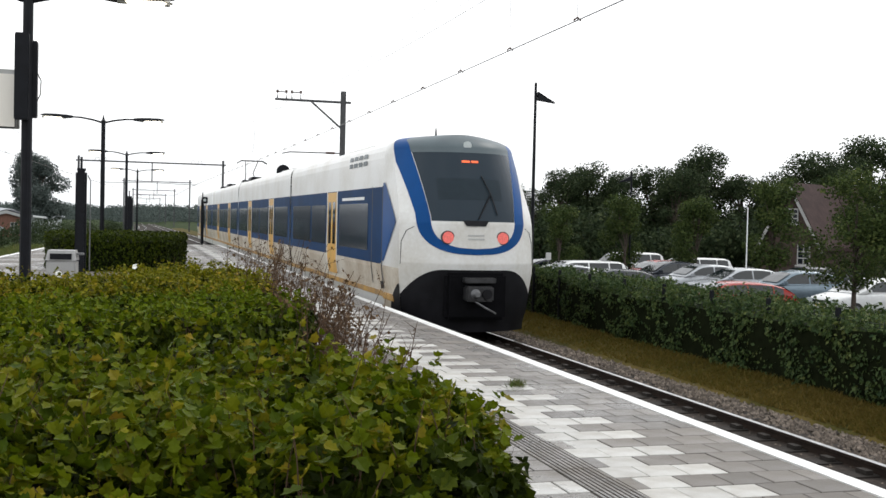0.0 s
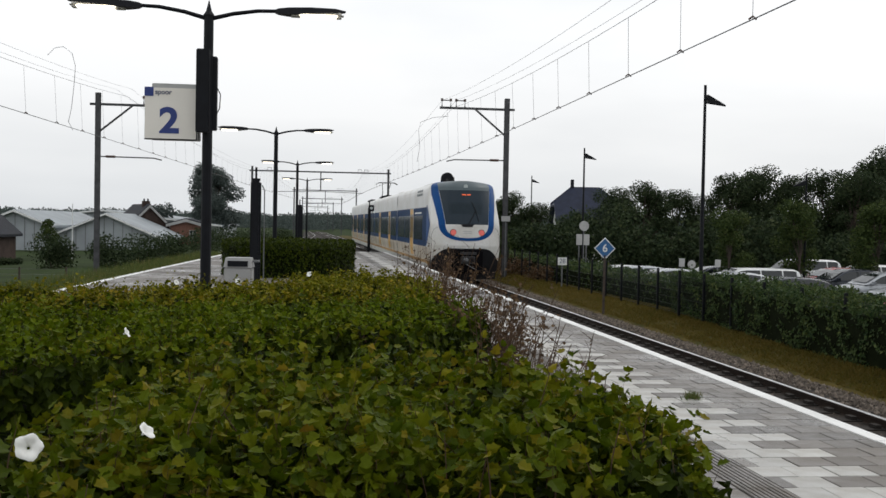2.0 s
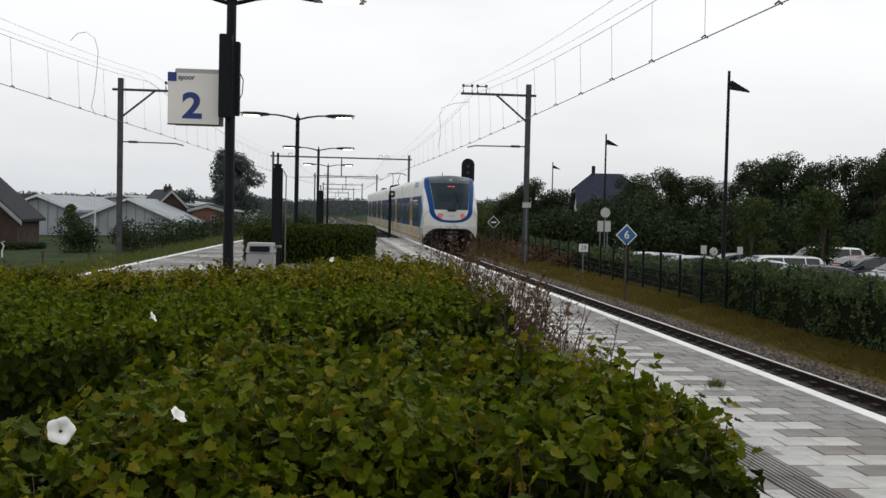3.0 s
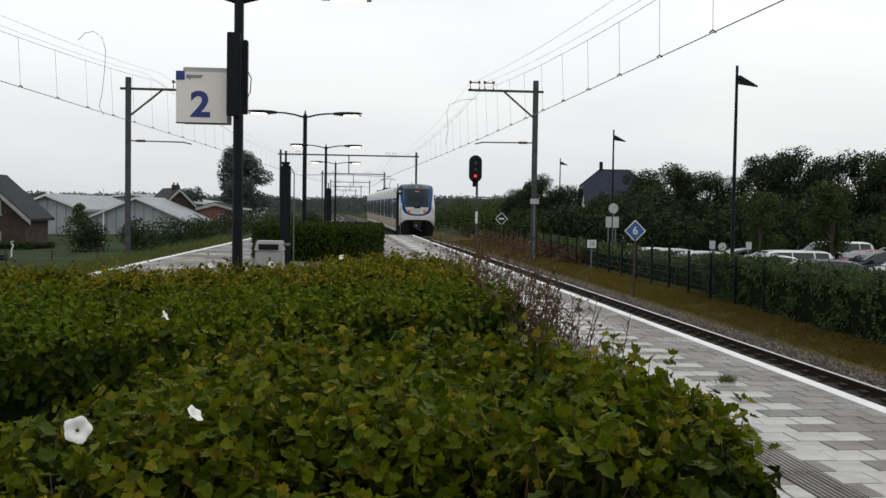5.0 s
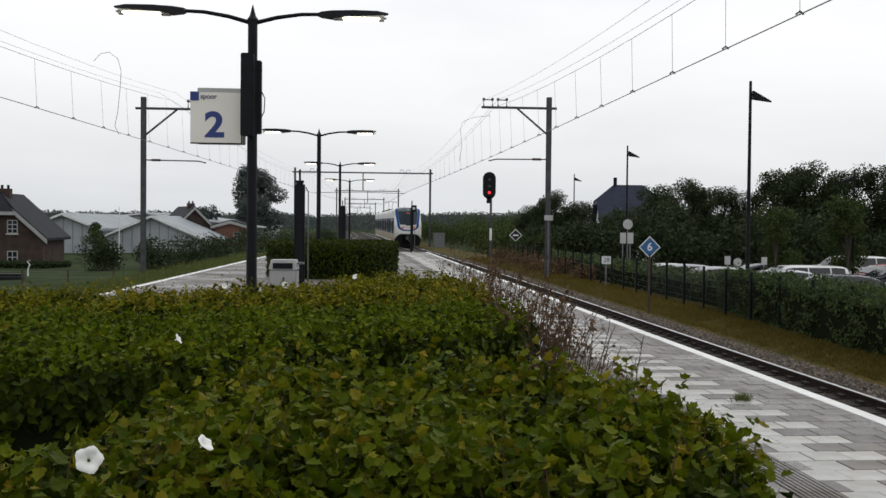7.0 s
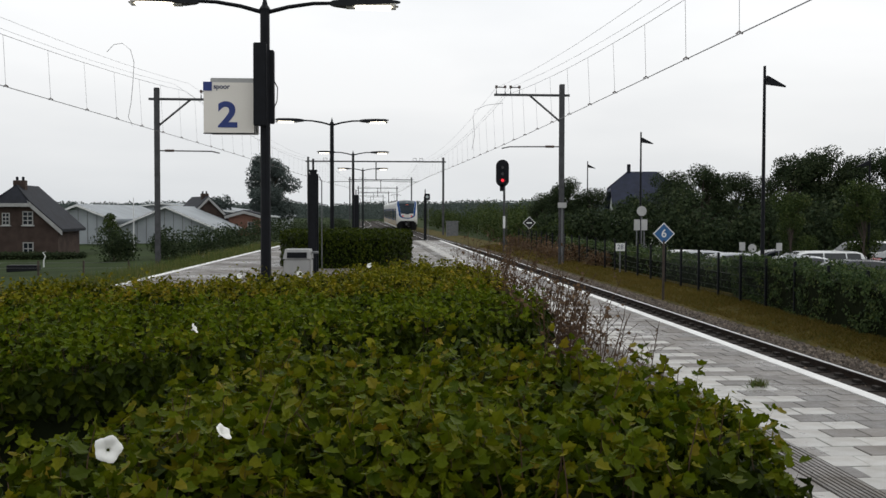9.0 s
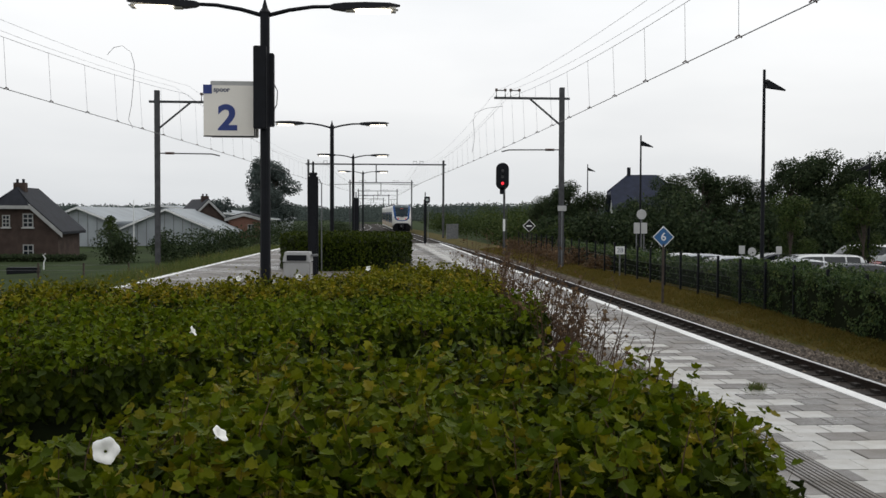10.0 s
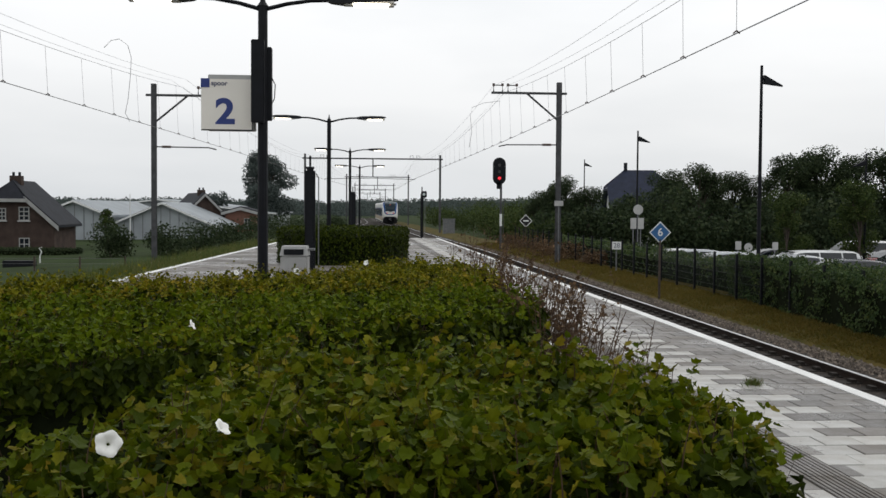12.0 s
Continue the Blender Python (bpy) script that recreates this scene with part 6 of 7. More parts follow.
def build_shed(label, at, half, depth, eave, ridge, roofmat="shed_roof"):
    h = empty("shed", label, "shed", at=at)
    v, f = prism([(-half, -1), (half, -1), (half, eave), (0, ridge), (-half, eave)], 0, depth)
    pmesh("wall", v, f, M["sheet"], h, "grey cladding")
    bm = bmesh.new()
    x = -half + 0.5
    while x < half:
        box(bm, x, x + 0.06, -0.05, -0.005, -1, eave + (ridge - eave) * (1 - abs(x) / half) - 0.15)
        x += 0.9
    part("cladding_ribs", bm, M["grey_steel"], h, kind="stuff")
    slope = (ridge - eave) / half
    for s in (-1, 1):
        xo = half + 0.5
        q = [(s * xo, -0.5, eave - 0.5 * slope), (0, -0.5, ridge), (0, depth, ridge), (s * xo, depth, eave - 0.5 * slope)]
        v = [(x, y, z + 0.02) for x, y, z in q] + [(x, y, z + 0.25) for x, y, z in q]
        f = [(0, 1, 2, 3), (7, 6, 5, 4)] + [(i, 4 + i, 4 + (i + 1) % 4, (i + 1) % 4) for i in range(4)]
        pmesh("roof_slope", v, f, M[roofmat], h, "grey sheet roof")
        part("verge_trim", tubem([(q[0][0], -0.55, q[0][2] + 0.12), (0, -0.55, ridge + 0.12)], 0.13, 4), M["white_paint"], h)
    return h


def build_car(label, at, paint, L=4.3, W=1.74, Hh=1.46, van=False):
    """A parked car: moulded body, glass house with pillars, lamps, plates as plain bars, wheels."""
    car = empty("car", label, "car", "parked cars", at)
    # lower body as cross sections along y
    body = bmesh.new()
    secs = []
    zs_belt = 0.98 if van else 0.93
    for y, zt, wf in ((0.0, 0.66, .84), (0.12, 0.74, .93), (0.6, 0.85, .98), (1.15, zs_belt, 1.0), (2.2, zs_belt + .01, 1.0), (3.3, zs_belt + .02, 1.0), (L - .25, zs_belt + .02, .97), (L - .03, 0.86, .90)):
        w = W / 2 * wf
        ring = [(-w * .9, 0.24), (-w, 0.38), (-w, zt - .18), (-w * .95, zt - .03), (-w * .86, zt), (w * .86, zt), (w * .95, zt - .03), (w, zt - .18), (w, 0.38), (w * .9, 0.24)]
        secs.append([body.verts.new((x, y, z)) for x, z in ring])
    for a, b in zip(secs, secs[1:]):
        for i in range(10):
            body.faces.new((a[i], a[(i + 1) % 10], b[(i + 1) % 10], b[i]))
    body.faces.new(secs[0][::-1])
    body.faces.new(secs[-1])
    shell_ob = part("body", body, paint, car, smooth=True)
    sub = shell_ob.modifiers.new("rounding", "SUBSURF")
    sub.levels, sub.render_levels = 1, 1
    # cabin: a rounded lofted shell in paint, the panes let into it
    if van:
        prof = [(0.90, 0.0), (1.05, 0.16), (1.50, 0.80), (1.75, 0.95), (2.3, 1.0), (3.2, 1.0), (L - 0.35, 0.95), (L - 0.16, 0.80), (L - 0.05, 0.12), (L - 0.03, 0.0)]
    else:
        prof = [(0.95, 0.0), (1.10, 0.14), (1.65, 0.74), (1.95, 0.94), (2.35, 1.0), (2.9, 0.98), (L - 0.85, 0.88), (L - 0.50, 0.66), (L - 0.16, 0.14), (L - 0.10, 0.0)]
    base_y = (prof[0][0], prof[-1][0])
    wb, wr, rise = W / 2 * .92, W / 2 * .72, Hh - zs_belt

    def top_at(y):
        for (ya, ha), (yb, hb) in zip(prof, prof[1:]):
            if ya <= y <= yb:
                return ha + (hb - ha) * (y - ya) / (yb - ya)
        return 0.0

    def side_at(h, lift=0.0):
        return wb + (wr - wb) * h ** 1.3 + lift

    cabin = bmesh.new()
    rings = []
    for y, h in prof:
        row = [(-side_at(h * q), h * q) for q in (0.0, 0.5, 0.9)] + [(-side_at(h) * 0.82, h), (0.0, h + 0.03 * h), (side_at(h) * 0.82, h)] + [(side_at(h * q), h * q) for q in (0.9, 0.5, 0.0)]
        rings.append([cabin.verts.new((x, y, zs_belt - 0.02 + rise * z)) for x, z in row])
    for p, q in zip(rings, rings[1:]):
        for i in range(8):
            cabin.faces.new((p[i], p[i + 1], q[i + 1], q[i]))
    part("cabin", cabin, paint, car, smooth=True)

    def pane(name, ys, lo, hi, side, label):
        """A side window between places along the car, its upper edge below the roof line."""
        v = []
        for y in ys:
            t = top_at(y)
            for h in (lo, min(hi, t - 0.13)):
                h = max(h, lo)
                v.append((side * side_at(h, 0.012), y, zs_belt - 0.02 + rise * h))
        n = len(ys)
        f = [(2 * i, 2 * i + 2, 2 * i + 3, 2 * i + 1) if side > 0 else (2 * i + 1, 2 * i + 3, 2 * i + 2, 2 * i) for i in range(n - 1)]
        pmesh(name, v, f, M["car_glass"], car, label)

    for name, (ya, yb) in (("windscreen", (prof[1][0], prof[2][0] + 0.10)), ("rear_window", (prof[-2][0], prof[-3][0]))):
        v = []
        for k in range(4):
            y = ya + (yb - ya) * k / 3
            h = top_at(y)
            d = 0.03 if name == "windscreen" else -0.03
            for q in (-0.80, 0.0, 0.80):
                v.append((q * side_at(h), y - d, zs_belt + rise * h * (1.03 if q == 0 else 1.0) + 0.005))
        f = [(3 * i + j, 3 * i + j + 1, 3 * i + j + 4, 3 * i + j + 3) for i in range(3) for j in range(2)]
        pmesh(name, v, f, M["car_glass"], car, "dark " + name.replace("_", " "))
    for s in (-1, 1):
        cuts = [prof[1][0] + 0.25, base_y[0] + (base_y[1] - base_y[0]) * 0.47, base_y[0] + (base_y[1] - base_y[0]) * 0.75, base_y[1] - (0.22 if van else 0.42)]
        for ya, yb in zip(cuts, cuts[1:]):
            pane("side_window", [ya + 0.03 + (yb - ya - 0.06) * k / 4 for k in range(5)], 0.10, 0.84, s, "dark side window")
        part("mirror", boxm(s * W / 2 - .02, s * W / 2 + .16, base_y[0] + .25, base_y[0] + .38, zs_belt, zs_belt + .13, bevel=0.02), paint, car)
        part("headlight", boxm(s * W * .36 - .17, s * W * .36 + .17, -0.01, 0.10, 0.54, 0.68, bevel=0.02), M["pale_lens"], car, "clear headlight")
        part("tail_light", boxm(s * W * .40 - .08, s * W * .40 + .08, L - .12, L, 0.62, 0.86, bevel=0.02), M["rear_lens"], car, "red tail light")
        for y in (0.78, L - 0.78):
            wh = part("wheel", tubem([(s * (W / 2 - .20), y, 0.30), (s * (W / 2 + .01), y, 0.30)], 0.30, 16), M["tyre"], car)
            part("rim", tubem([(s * (W / 2 - .02), y, 0.30), (s * (W / 2 + .02), y, 0.30)], 0.19, 12), M["grey_steel"], wh)
    part("number_plate", boxm(-0.26, 0.26, -0.02, 0.01, 0.40, 0.51), M["plate_yellow"], car, "plain yellow plate")
    part("grille", boxm(-0.45, 0.45, -0.008, 0.03, 0.56, 0.64), M["black_steel"], car)
    return car


def build_park_lamp(x, y, top, s=1):
    p = empty("street_lamp", "tall black street lamp with a wedge-shaped head", "street lamp", "car park lamps", pose(x, y, 0))
    part("pole", tubem([(0, 0, GROUND), (0, 0, top)], 0.065, 10, 0.04), M["black_steel"], p)
    v = [(0.06 * s, -0.10, top - 0.28), (0.06 * s, 0.10, top - 0.28), (0.06 * s, 0.10, top - 0.52), (0.06 * s, -0.10, top - 0.52), (0.62 * s, -0.03, top - 0.56), (0.62 * s, 0.03, top - 0.56), (0.62 * s, 0.03, top - 0.60), (0.62 * s, -0.03, top - 0.60)]
    pmesh("lamp_head", v, [(0, 1, 2, 3), (4, 7, 6, 5), (0, 4, 5, 1), (1, 5, 6, 2), (2, 6, 7, 3), (3, 7, 4, 0)], M["black_steel"], p, "wedge-shaped black lamp head")
    part("bracket", boxm(min(0, 0.12 * s), max(0, 0.12 * s), -0.03, 0.03, top - 0.42, top - 0.36), M["black_steel"], p)
    return p


def build_fence():
    """Dark posts with welded wire between, along the verge."""
    fence = empty("wire_fence", "dark green wire mesh fence with slim posts", "fence")
    me = None
    y = 6.0
    while y < 70:
        if me is None:
            me = bpy.data.meshes.new("post")
            bm = boxm(-0.032, 0.032, -0.032, 0.032, RAIL - 0.3, 0.54, bevel=0.008)
            bm.to_mesh(me)
            bm.free()
            me.materials.append(M["black_steel"])
        ob = new("post", me)
        ob.parent = fence
        ob.location = (10.06 + 0.008 * (y - 20), y, 0)
        y += 1.80
    bm = bmesh.new()
    for z in np.arange(RAIL + 0.05, 0.42, 0.20):
        tube(bm, [(10.22 + 0.010 * (yy - 20) - 0.045, yy, z) for yy in (6.0, 40.0, 70.0)], 0.005, 4)
    y = 8.0
    while y < 36:
        box(bm, 10.17 + 0.010 * (y - 20) - 0.003, 10.17 + 0.010 * (y - 20) + 0.003, y - 0.003, y + 0.003, RAIL, 0.42)
        y += 0.10
    part("wire_mesh", bm, M["fence_wire"], fence, "thin welded wires", kind="stuff")
    return fence


def build_bushes(name, label, spots, seed, n, size, material, category="bush"):
    """Rounded shrubs of loose leaves, each with its dark core."""
    rng = np.random.default_rng(seed)
    for x, y, z0, r, h in spots:
        b = empty(name, label, category, at=pose(x, y, z0))
        P, N, S = [], [], []
        cl = [(rng.uniform(-.6, .6) * r, rng.uniform(-.6, .6) * r, rng.uniform(0.25, 0.75) * h, rng.uniform(0.35, 0.6) * r) for _ in range(9)]
        m = int(n)
        for i in rng.integers(0, len(cl), m):
            cx, cy, cz, cr = cl[i]
            d = rng.normal(0, 1, 3)
            d /= np.linalg.norm(d)
            rr = cr * rng.uniform(0.6, 1.15)
            P.append((cx + d[0] * rr, cy + d[1] * rr, max(0.02, cz + d[2] * rr * h / (1.6 * r))))
            N.append(d + (0, 0, .3))
            S.append(size * rng.uniform(.6, 1.3))
        V, F = leaf_cloud(np.array(P), np.array(N), np.array(S), 0, rng)
        pmesh("foliage", V.tolist(), F, M[material], b, "loose leaves")
        bm = bmesh.new()
        for cx, cy, cz, cr in cl[:5]:
            tube(bm, [(cx * .2, cy * .2, -0.2), (cx, cy, cz)], 0.03, 5, 0.012)
        part("stems", bm, M["bark"], b, kind="stuff")


def build_far_woods():
    rng = np.random.default_rng(77)
    P, N, S = [], [], []
    for k in range(52000):
        a = rng.uniform(-34, 48)
        d = rng.uniform(420, 470)
        x, y = d * math.sin(radians(a)), d * math.cos(radians(a))
        tall = 6.4 + 1.3 * noise.noise((a * 0.35, 0, 0)) + 0.8 * noise.noise((a * 1.7, 3, 0)) + (1.2 if a > 3 else 0)
        z = GROUND - 0.5 + rng.random() ** 0.8 * tall
        P.append((x, y, z))
        N.append((-math.sin(radians(a)), -math.cos(radians(a)), 0.5))
        S.append(rng.uniform(0.45, 0.95))
    V, F = leaf_cloud(np.array(P), np.array(N), np.array(S), 0, rng)
    V, F = V.tolist(), list(F)
    for k in range(165):
        for a in (-34 + 0.5 * k, -33.5 + 0.5 * k):
            tall = 6.4 + 1.3 * noise.noise((a * 0.35, 0, 0)) + 0.8 * noise.noise((a * 1.7, 3, 0)) + (1.2 if a > 3 else 0)
            V += [(475 * math.sin(radians(a)), 475 * math.cos(radians(a)), GROUND - 1), (475 * math.sin(radians(a)), 475 * math.cos(radians(a)), GROUND - 0.5 + tall * 0.92)]
        i = len(V) - 4
        F.append((i, i + 2, i + 3, i + 1))
    tagged(new("far_woods", mesh_from("far_woods", V, F, M["crown_hazed"])), "distant line of hazy dark trees on the horizon", "woods", kind="stuff")


def build_small_sign(label, x, y, z0, z1, w, h, foot, text="", shape="box", board="white_paint"):
    s = empty("sign", label, "sign", at=pose(x, y, 0))
    part("post", tubem([(0, 0.03, foot), (0, 0.03, z1)], 0.03, 8), M["grey_steel"], s)
    if shape == "round":
        b = part("plate", tubem([(0, 0.0, (z0 + z1) / 2), (0, -0.02, (z0 + z1) / 2)], w / 2, 24), M[board], s)
    else:
        b = part("plate", boxm(-w / 2, w / 2, -0.02, 0.0, z1 - h, z1, bevel=0.004), M[board], s)
    if text:
        text_part("number", text, h * 0.85, pose(0, -0.024, z1 - h / 2) @ FACING, s, M["sign_text"], "dark number")
    return s


# ---- the platform and its things ----
build_ground()
platform = build_platform()
straight = build_track("track_straight", lambda y: TRACK, -30, 420, 6.0, "straight railway track with rusty rails and polished heads")
joining = build_track("track_joining", left_track, -30, 420, 6.0, "second railway track closing in from the other platform side")
build_hedges()
build_weeds()
build_grass_tuft(3.91, 10.1, 0.13, 160, 41)
build_verge_grass()
train = build_train()
for x, y in ((-1.35, 15.9), (-0.89, 37.4), (-0.25, 58.9), (0.40, 84.0)):
    build_lamp(x, y, y == 15.9)
build_platform_sign(-1.35, 15.9)
build_bin(-1.15, 20.9)
build_pillar(-1.21, 29.4, 2.75, 0.28)
build_pillar(-0.1, 62.0, 2.55, 0.35)
build_mast(9.25, 48.2, -1, 7.44, 3.1)
build_mast(-8.92, 48.7, 1, 7.15, 3.1)
for y in SPAN[2:]:
    build_portal(y, left_track(y) - 2.2, 9.42, 7.56)
build_wires("overhead_wires_straight", lambda y: TRACK, "overhead wires with droppers above the straight track", 55.0)
build_wires("overhead_wires_joining", left_track, "overhead wires with droppers above the second track", 40.0)
build_signal(8.95, 66.0, 4.87)
build_diamond(8.5, 29.2, 1.07, 0.31, "6", RAIL - 0.1)
build_diamond(10.65, 66.0, 0.95, 0.40, "", RAIL - 0.1)

# ---- beyond the tracks ----
end_post = build_pillar(3.8, 60.4, 2.55, 0.16, "platform_end_post")
relay = empty("relay_cabinet", "grey steel relay cabinet beside the track", "cabinet", at=pose(9.9, 112, RAIL - 0.5))
part("body", boxm(-0.6, 0.6, -0.4, 0.4, 0, 1.7, bevel=0.03), M["grey_steel"], relay)
end_lamp = part("lamp_box", boxm(-0.06, 0.26, -0.22, -0.08, 2.30, 2.66, bevel=0.03), M["black_steel"], end_post, "small black lamp box")
part("lens", tubem([(0.10, -0.21, 2.48), (0.10, -0.24, 2.48)], 0.08, 14), M["pale_lens"], end_lamp)
part("roof", boxm(-0.66, 0.66, -0.46, 0.46, 1.7, 1.78), M["grey_steel"], relay)
build_fence()
build_hedge("ivy_hedge", "dark ivy-covered hedge along the wire fence", [(9.72, 3), (11.4, 3), (11.7, 17), (11.7, 30), (10.5, 30), (10.22, 26), (9.92, 22), (9.80, 15)], 0.40, RAIL - 0.3, 17000, 62000, 0.068, "ivy", 15, 1, 0, rough_top=0.22, lumps=0.07, side=0.24, jumble=1.0, hang=0.55)
build_hedge("ivy_hedge", "lower overgrown shrubs behind the wire fence", [(10.85, 29), (12.0, 29), (12.3, 62), (11.1, 62)], 0.12, RAIL - 0.3, 5000, 7000, 0.11, "ivy", 16, 0, 0, rough_top=0.22)
build_small_sign("small white distance sign with number twenty-eight on fence", 10.08, 40.5, 0.0, 0.46, 0.36, 0.30, RAIL - 0.3, "28")
build_small_sign("small white number plate on the overhead mast", 9.25, 48.0, 1.9, 2.08, 0.40, 0.24, RAIL - 0.3, board="grey_panel")
build_small_sign("round white road sign", 13.6, 50.5, 1.45, 1.95, 0.48, 0.3, GROUND, shape="round", board="grey_panel")
build_small_sign("white parking information board", 13.32, 50.3, 0.9, 1.30, 0.29, 0.52, GROUND, board="grey_panel")
build_small_sign("white parking information board", 13.68, 50.3, 0.9, 1.30, 0.29, 0.52, GROUND, board="grey_panel")
build_small_sign("white board at the car park", 16.55, 45.0, 0.0, 0.36, 0.26, 0.36, GROUND, board="grey_panel")
build_small_sign("small round grey road sign at the car park", 17.0, 45.0, -0.1, 0.3, 0.36, 0.3, GROUND, shape="round", board="grey_panel")
build_small_sign("white board at the car park", 18.6, 46.0, 0.0, 0.30, 0.26, 0.34, GROUND, board="grey_panel")

for x, y, top in ((11.6, 29.9, 5.85), (14.1, 52.6, 5.64), (18.65, 86.0, 5.75), (23.2, 47.0, 4.3)):
    build_park_lamp(x, y, top, -1 if x == 23.2 else 1)
flag = empty("pole", "slim pale pole standing in the car park", "pole", at=pose(26.5, 42.0, PARK))
part("shaft", tubem([(0, 0, 0), (0, 0, 4.0)], 0.035, 8, 0.025), M["white_paint"], flag)

CARS = [
    # label, paint, nose x, nose y, turn, height, van
    ("grey-blue family car parked in a row", "paint_blue", 23.3, 37.0, -92, 1.46, 0), ("silver hatchback parked in a row", "paint_silver", 22.7, 40.0, -90, 1.41, 0),
    ("silver estate car parked in a row", "paint_silver", 22.4, 42.6, -91, 1.44, 0), ("dark grey hatchback parked in a row", "paint_dark", 22.2, 45.2, -88, 1.46, 0),
    ("red hatchback parked at the back of the row", "paint_red", 23.2, 48.2, -90, 1.40, 0), ("white van parked at the back", "paint_white", 26.3, 51.0, -92, 1.46, 1),
    ("tall white van parked far back", "paint_white", 24.6, 55.0, -86, 1.58, 1), ("dark green people carrier with roof bars", "paint_dark", 26.6, 40.4, -90, 1.46, 1),
    ("white hatchback parked under the spreading tree", "paint_white", 23.4, 32.2, -86, 1.42, 0), ("grey-blue hatchback parked near the spreading tree", "paint_blue", 26.8, 30.0, -90, 1.42, 0),
    ("white car parked behind the row", "paint_white", 29.6, 37.4, -90, 1.46, 0), ("red hatchback half hidden by the hedge", "paint_red", 17.0, 31.4, -97, 1.34, 0),
    ("silver hatchback parked beside the hedge", "paint_silver", 14.9, 41.2, -90, 1.42, 0), ("dark saloon parked beside the hedge", "paint_dark", 15.8, 38.0, -88, 1.40, 0),
    ("white van parked beside the hedge", "paint_white", 17.4, 45.2, -90, 1.44, 1), ("silver car parked at the far end", "paint_silver", 12.7, 46.6, -92, 1.42, 0),
    ("silver estate car parked at the far end", "paint_silver", 13.2, 43.8, -90, 1.42, 0), ("white hatchback parked at the far end", "paint_white", 12.9, 49.6, -90, 1.33, 0),
    ("dark hatchback parked at the far end", "paint_dark", 17.6, 49.4, -90, 1.36, 0),
]
for label, paint, x, y, rz, high, van in CARS:
    build_car(label, pose(x, y, PARK, 0, 0, rz), M[paint], L=4.5 if van else 4.2, Hh=high, van=bool(van))

# trees: grown once, then copied
young = build_tree("young_tree", "young light green car park tree with a slim trunk", 3.9, 1.1, 0.7, 6500, 0.10, "crown_light", 61, "young trees", trunk_r=0.07)
young.matrix_world = pose(19.8, 47.6, PARK)
for i, (x, y, k) in enumerate(((22.8, 46.8, 1.12), (26.1, 45.9, 1.12), (29.9, 45.1, 1.36), (33.3, 43.3, 1.1))):
    copy_thing(young, pose(x, y, PARK, 0, 0, 77 * i + 40) @ Matrix.Diagonal((k, k, k, 1)))
near_tree = build_tree("young_tree", "spreading yellowish-green tree beside the parked cars", 5.2, 1.9, 1.3, 9500, 0.105, "crown_light", 62, "young trees", trunk_r=0.09)
near_tree.matrix_world = pose(22.6, 29.4, PARK)
WOODS = [build_tree("woodland_tree", "dark leafy tree behind the car park", 9.0, 3.3, 0.5, 17000, 0.17, "crown", 63 + k, "woodland trees", clumps=46, trunk_r=0.2) for k in range(4)]
SPOTS = [(10.1, 0.018), (11.3, 0.031), (12.4, 0.022), (14.5, 0.014), (16.6, 0.038), (18.1, 0.043), (19.7, 0.036), (21.2, 0.032), (22.8, 0.052), (24.0, 0.057), (25.6, 0.050), (27.4, 0.054), (28.8, 0.054), (30.2, 0.073), (32.0, 0.048), (33.7, 0.050), (35.3, 0.070), (36.7, 0.064), (38.2, 0.083), (40.3, 0.083), (42.8, 0.075)]
rngw = random.Random(9)
for i, (bearing, tall) in enumerate(SPOTS):
    d = 74 + 8 * rngw.random()
    x, y = d * math.sin(radians(bearing)), d * math.cos(radians(bearing))
    k = (1.7 + tall * d - PARK) / 9.0 * 0.985
    m = pose(x, y, PARK, 0, 0, 360 * rngw.random()) @ Matrix.Diagonal((k * 1.05, k * 1.05, k, 1))
    if i < 4:
        WOODS[i].matrix_basis = m
    else:
        first = WOODS[i % 4].scale
        copy_thing(WOODS[i % 4], m @ Matrix.Diagonal((1 / first[0], 1 / first[1], 1 / first[2], 1)))
# undergrowth closing the gaps between the trunks
build_bushes("undergrowth", "dark undergrowth below the woodland trees", [(13.5 + 3.1 * k, 70.5 - 0.11 * (k * 3.1) ** 1.12 - 0.25 * 3.1 * k, PARK - 0.1, 3.0, 3.0 + 0.8 * (k % 3)) for k in range(14)], 84, 3000, 0.24, "crown")
big = build_tree("field_tree", "tall dark round-crowned tree standing in the fields", 11.5, 4.3, 2.2, 30000, 0.24, "crown_hazed", 71, clumps=44, trunk_r=0.35)
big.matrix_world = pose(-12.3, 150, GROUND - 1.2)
small = build_tree("field_tree", "dark bushy tree beside the farm sheds", 5.2, 2.6, 0.8, 2200, 0.34, "crown_hazed", 72, clumps=14)
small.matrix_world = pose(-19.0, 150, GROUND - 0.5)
garden = build_tree("garden_tree", "small pollarded garden tree with thin trunks", 3.4, 1.0, 1.2, 1500, 0.17, "crown_light", 73, trunk_r=0.08)
garden.matrix_world = pose(-20.3, 90, GROUND - 0.9)

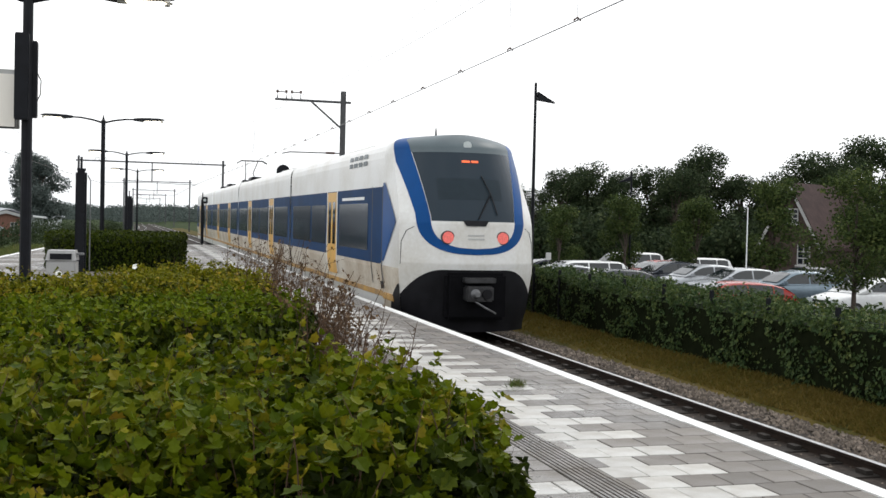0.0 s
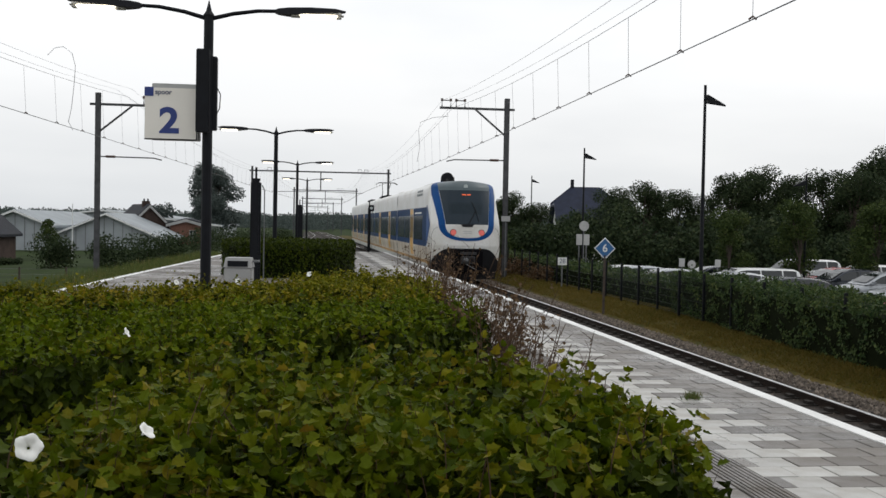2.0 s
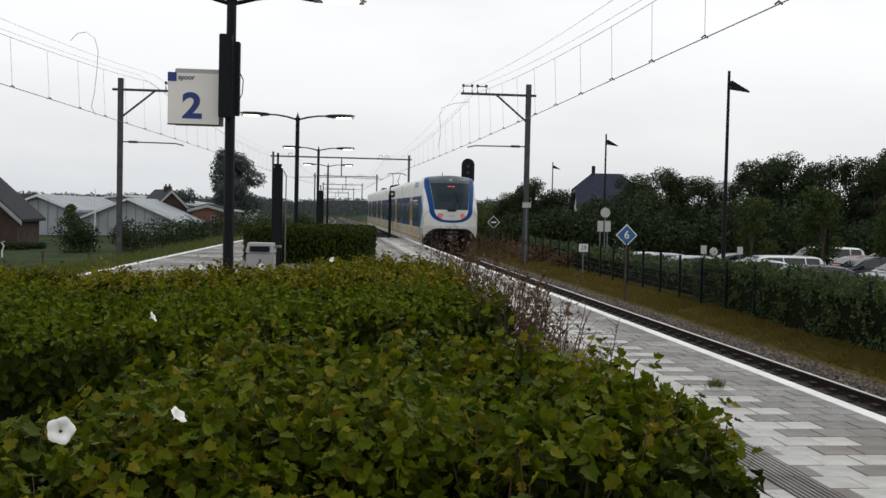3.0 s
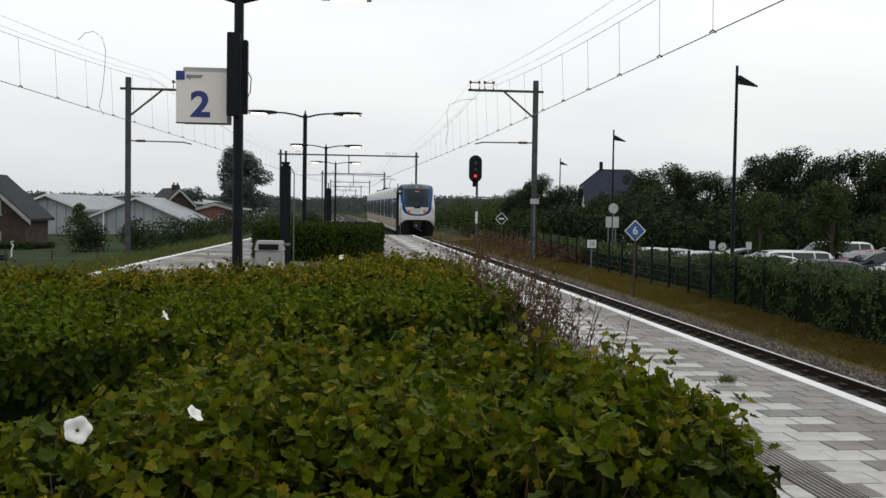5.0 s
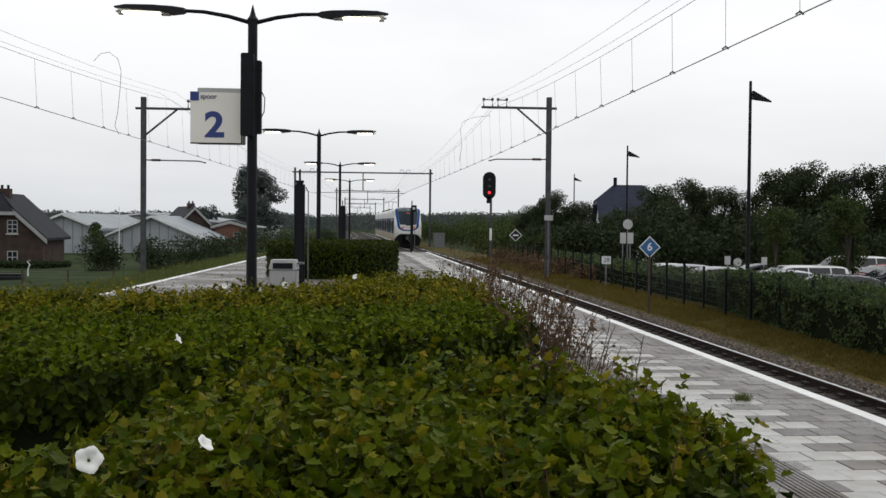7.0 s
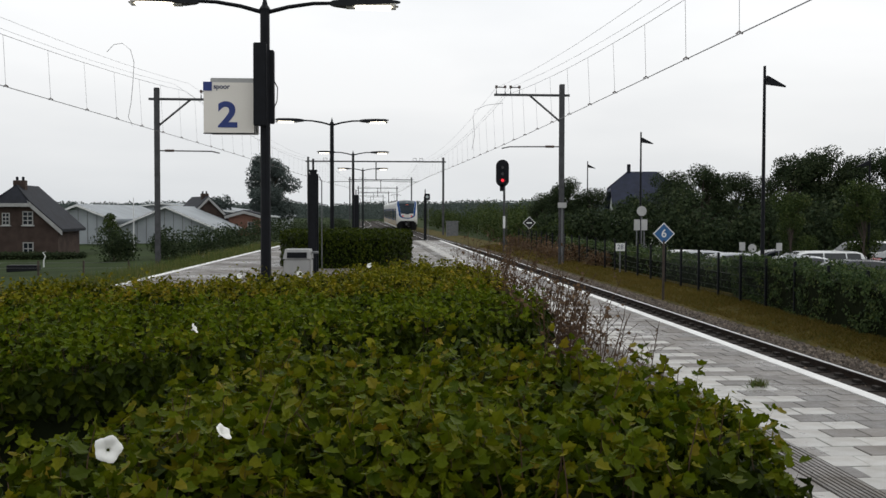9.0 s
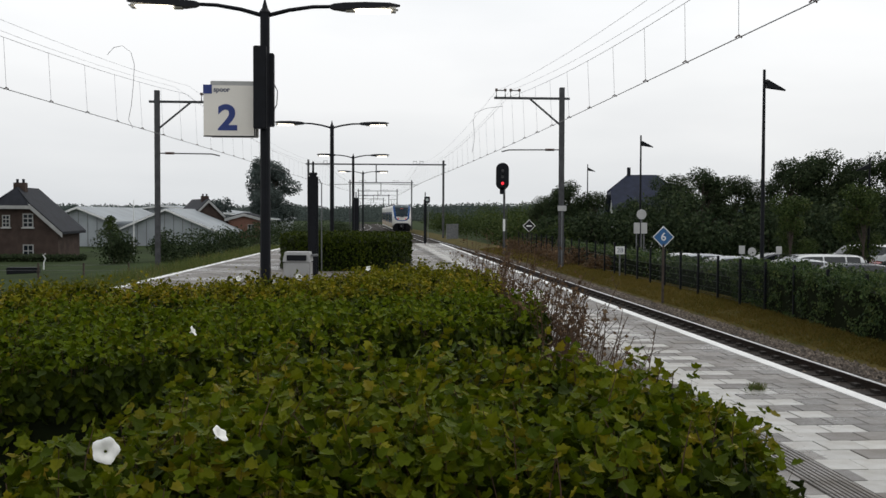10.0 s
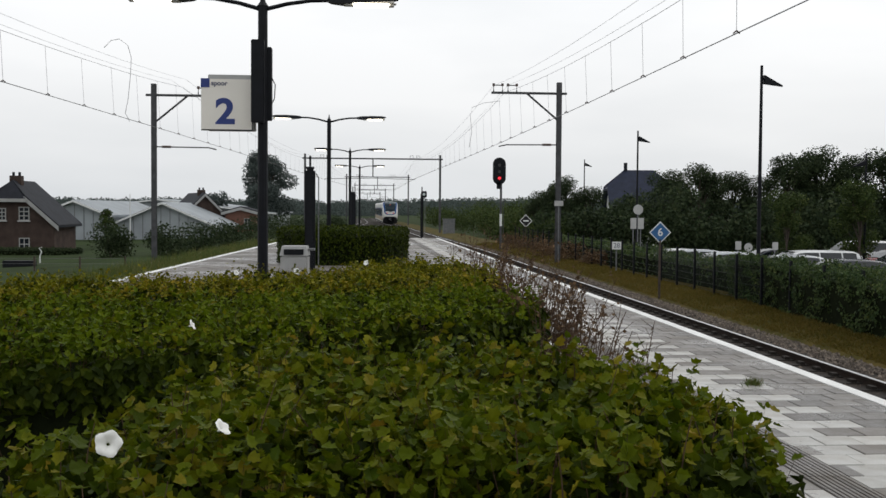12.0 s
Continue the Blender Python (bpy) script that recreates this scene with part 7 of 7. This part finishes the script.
build_bushes("shrub", "dark garden shrub near the railway", [(-14.6, 66, GROUND - 0.5, 1.6, 2.2), (-11.0, 66, GROUND - 0.5, 1.7, 2.4), (-9.8, 72, GROUND - 0.5, 1.8, 2.3), (-8.6, 80, GROUND - 0.5, 2.0, 2.4), (-8.0, 92, GROUND - 0.4, 2.2, 2.6), (-7.0, 108, GROUND - 0.4, 2.6, 2.7), (-5.0, 128, GROUND - 0.3, 2.6, 2.4), (-2.6, 150, GROUND - 0.3, 2.6, 2.4)], 81, 2600, 0.15, "crown")
build_bushes("shrub", "bushy green shrub on the far side of the track", [(12.5, 70, GROUND, 1.9, 2.6), (12.6, 78, GROUND, 2.0, 2.4), (13.0, 88, GROUND, 2.2, 2.8), (13.4, 98, GROUND, 2.4, 2.8), (14.0, 110, GROUND, 2.6, 3.0), (14.5, 124, GROUND, 2.8, 3.2), (13.6, 140, GROUND, 2.8, 3.0), (13.5, 160, GROUND, 3.0, 3.0), (14.5, 185, GROUND, 3.4, 3.4), (19, 150, GROUND, 4.0, 4.4), (18, 120, GROUND, 3.0, 4.0), (17, 96, GROUND, 3.0, 3.6), (15.5, 82, GROUND, 2.6, 3.4)], 82, 2400, 0.20, "crown_light")
build_bushes("shrub", "brown withered scrub beside the track", [(10.4, 46, RAIL - 0.3, 0.9, 1.0), (10.2, 50, RAIL - 0.3, 1.0, 1.2), (10.0, 54, RAIL - 0.3, 1.0, 1.1), (10.2, 59, RAIL - 0.3, 1.1, 1.2), (10.4, 64, RAIL - 0.3, 1.2, 1.3), (10.6, 72, RAIL - 0.3, 1.2, 1.3)], 83, 900, 0.10, "dead_leaf")
build_far_woods()

build_gable_house("farmhouse", "brown brick farmhouse with hipped dark roof and chimney", pose(-25.0, 80, GROUND - 1.35), 3.2, 6, 2.95, 5.85, "brick", "roof", hip=0.40, overhang=0.4, windows=((0.70, 1.45, 0.5, 1.85), (0.70, 1.45, 3.1, 4.1), (-0.75, -0.2, 3.1, 4.0)))
woods_house = build_gable_house("farmhouse", "dark-roofed house among the trees", pose(24.6, 83, PARK, 0, 0, 82), 3.4, 4.4, 3.2, 6.05, "white_paint", "blue_roof", hip=0.45, chimney=False, far_hip=True)
part("chimney", boxm(-0.13, 0.13, 3.1, 3.36, 5.7, 6.85, bevel=0.02), M["roof"], woods_house, "slim dark chimney")
build_gable_house("farmhouse", "red brick gabled house behind the trees", pose(37.3, 54.5, PARK, 0, 0, -62), 1.95, 8, 2.1, 5.6, "brick", "red_roof", chimney=False, windows=((-0.3, 0.4, 3.4, 4.3), (0.4, 1.2, 1.0, 2.2)), overhang=0.15)
build_gable_house("farmhouse", "distant brick house with dark roof", pose(-17.6, 128, GROUND - 0.7, 0, 0, 20), 3.0, 9, 2.0, 5.0, "brick", "roof")
build_gable_house("farmhouse", "distant orange brick house", pose(-13.4, 128, GROUND - 0.7, 0, 0, 0), 1.8, 6, 2.9, 3.4, "orange_brick", "roof", chimney=False, windows=((0.4, 1.2, 1.0, 2.2),))
build_shed("grey gabled farm shed with sheet cladding", pose(-19.3, 110, GROUND - 0.7), 5.2, 26, 1.5, 3.75)
build_shed("pale grey farm shed with vertical cladding", pose(-27.5, 108, GROUND - 0.7), 3.2, 30, 2.6, 3.9)
build_shed("wide grey glasshouse shed behind the farm", pose(-26.0, 145, GROUND - 0.7), 15.0, 40, 2.6, 4.3)

build_hedge("garden_hedge", "low dark garden hedge before the farmhouse", [(-31, 74), (-18.5, 74), (-18.5, 75.2), (-31, 75.2)], GROUND - 0.05, GROUND - 0.9, 2500, 3500, 0.13, "crown", 18, 0, 0, rough_top=0.1)
# field fence and a trough
ff = empty("field_fence", "thin post and wire field fence", "fence")
for k in range(12):
    x = -34 + 2.1 * k
    part("post", boxm(x - 0.04, x + 0.04, 51.96, 52.04, GROUND - 0.6, GROUND + 0.45), M["bark"], ff)
bm = bmesh.new()
for z in (0.1, 0.35):
    tube(bm, [(-34, 52, GROUND + z), (-10.9, 52, GROUND + z)], 0.008, 4)
part("wire_strand", bm, M["wire"], ff, kind="stuff")
trough = empty("trough", "dark feed trough in the field", "trough", at=pose(-17.6, 58, GROUND - 0.5))
part("body", boxm(-0.8, 0.8, -0.3, 0.3, 0, 0.45, bevel=0.03), M["black_steel"], trough)
stub = empty("garden_ornament", "white garden ornament shaped like a wading bird", "ornament", at=pose(-17.7, 62, GROUND - 0.5))
part("figure", tubem([(0, 0, 0), (0, 0, 0.5), (0.1, 0, 0.75), (-0.05, 0, 0.95), (0.12, 0, 1.0)], 0.05, 6, 0.02), M["white_paint"], stub)
pole = empty("pole", "slim white pole beside the shed", "pole", at=pose(-17.2, 84, GROUND - 0.6))
part("shaft", tubem([(0, 0, 0), (0, 0, 4.4)], 0.05, 8, 0.03), M["white_paint"], pole)


# ---- paving and track pieces ----
build_paving(platform)
build_sleepers(straight, lambda y: TRACK, 4.2, 88.0)
build_ballast()


def motions():
    walk(train, [(0.5 * k, pose(TRACK, train_place(0.5 * k), RAIL - dip(train_place(0.5 * k)))) for k in range(25)])


motions()
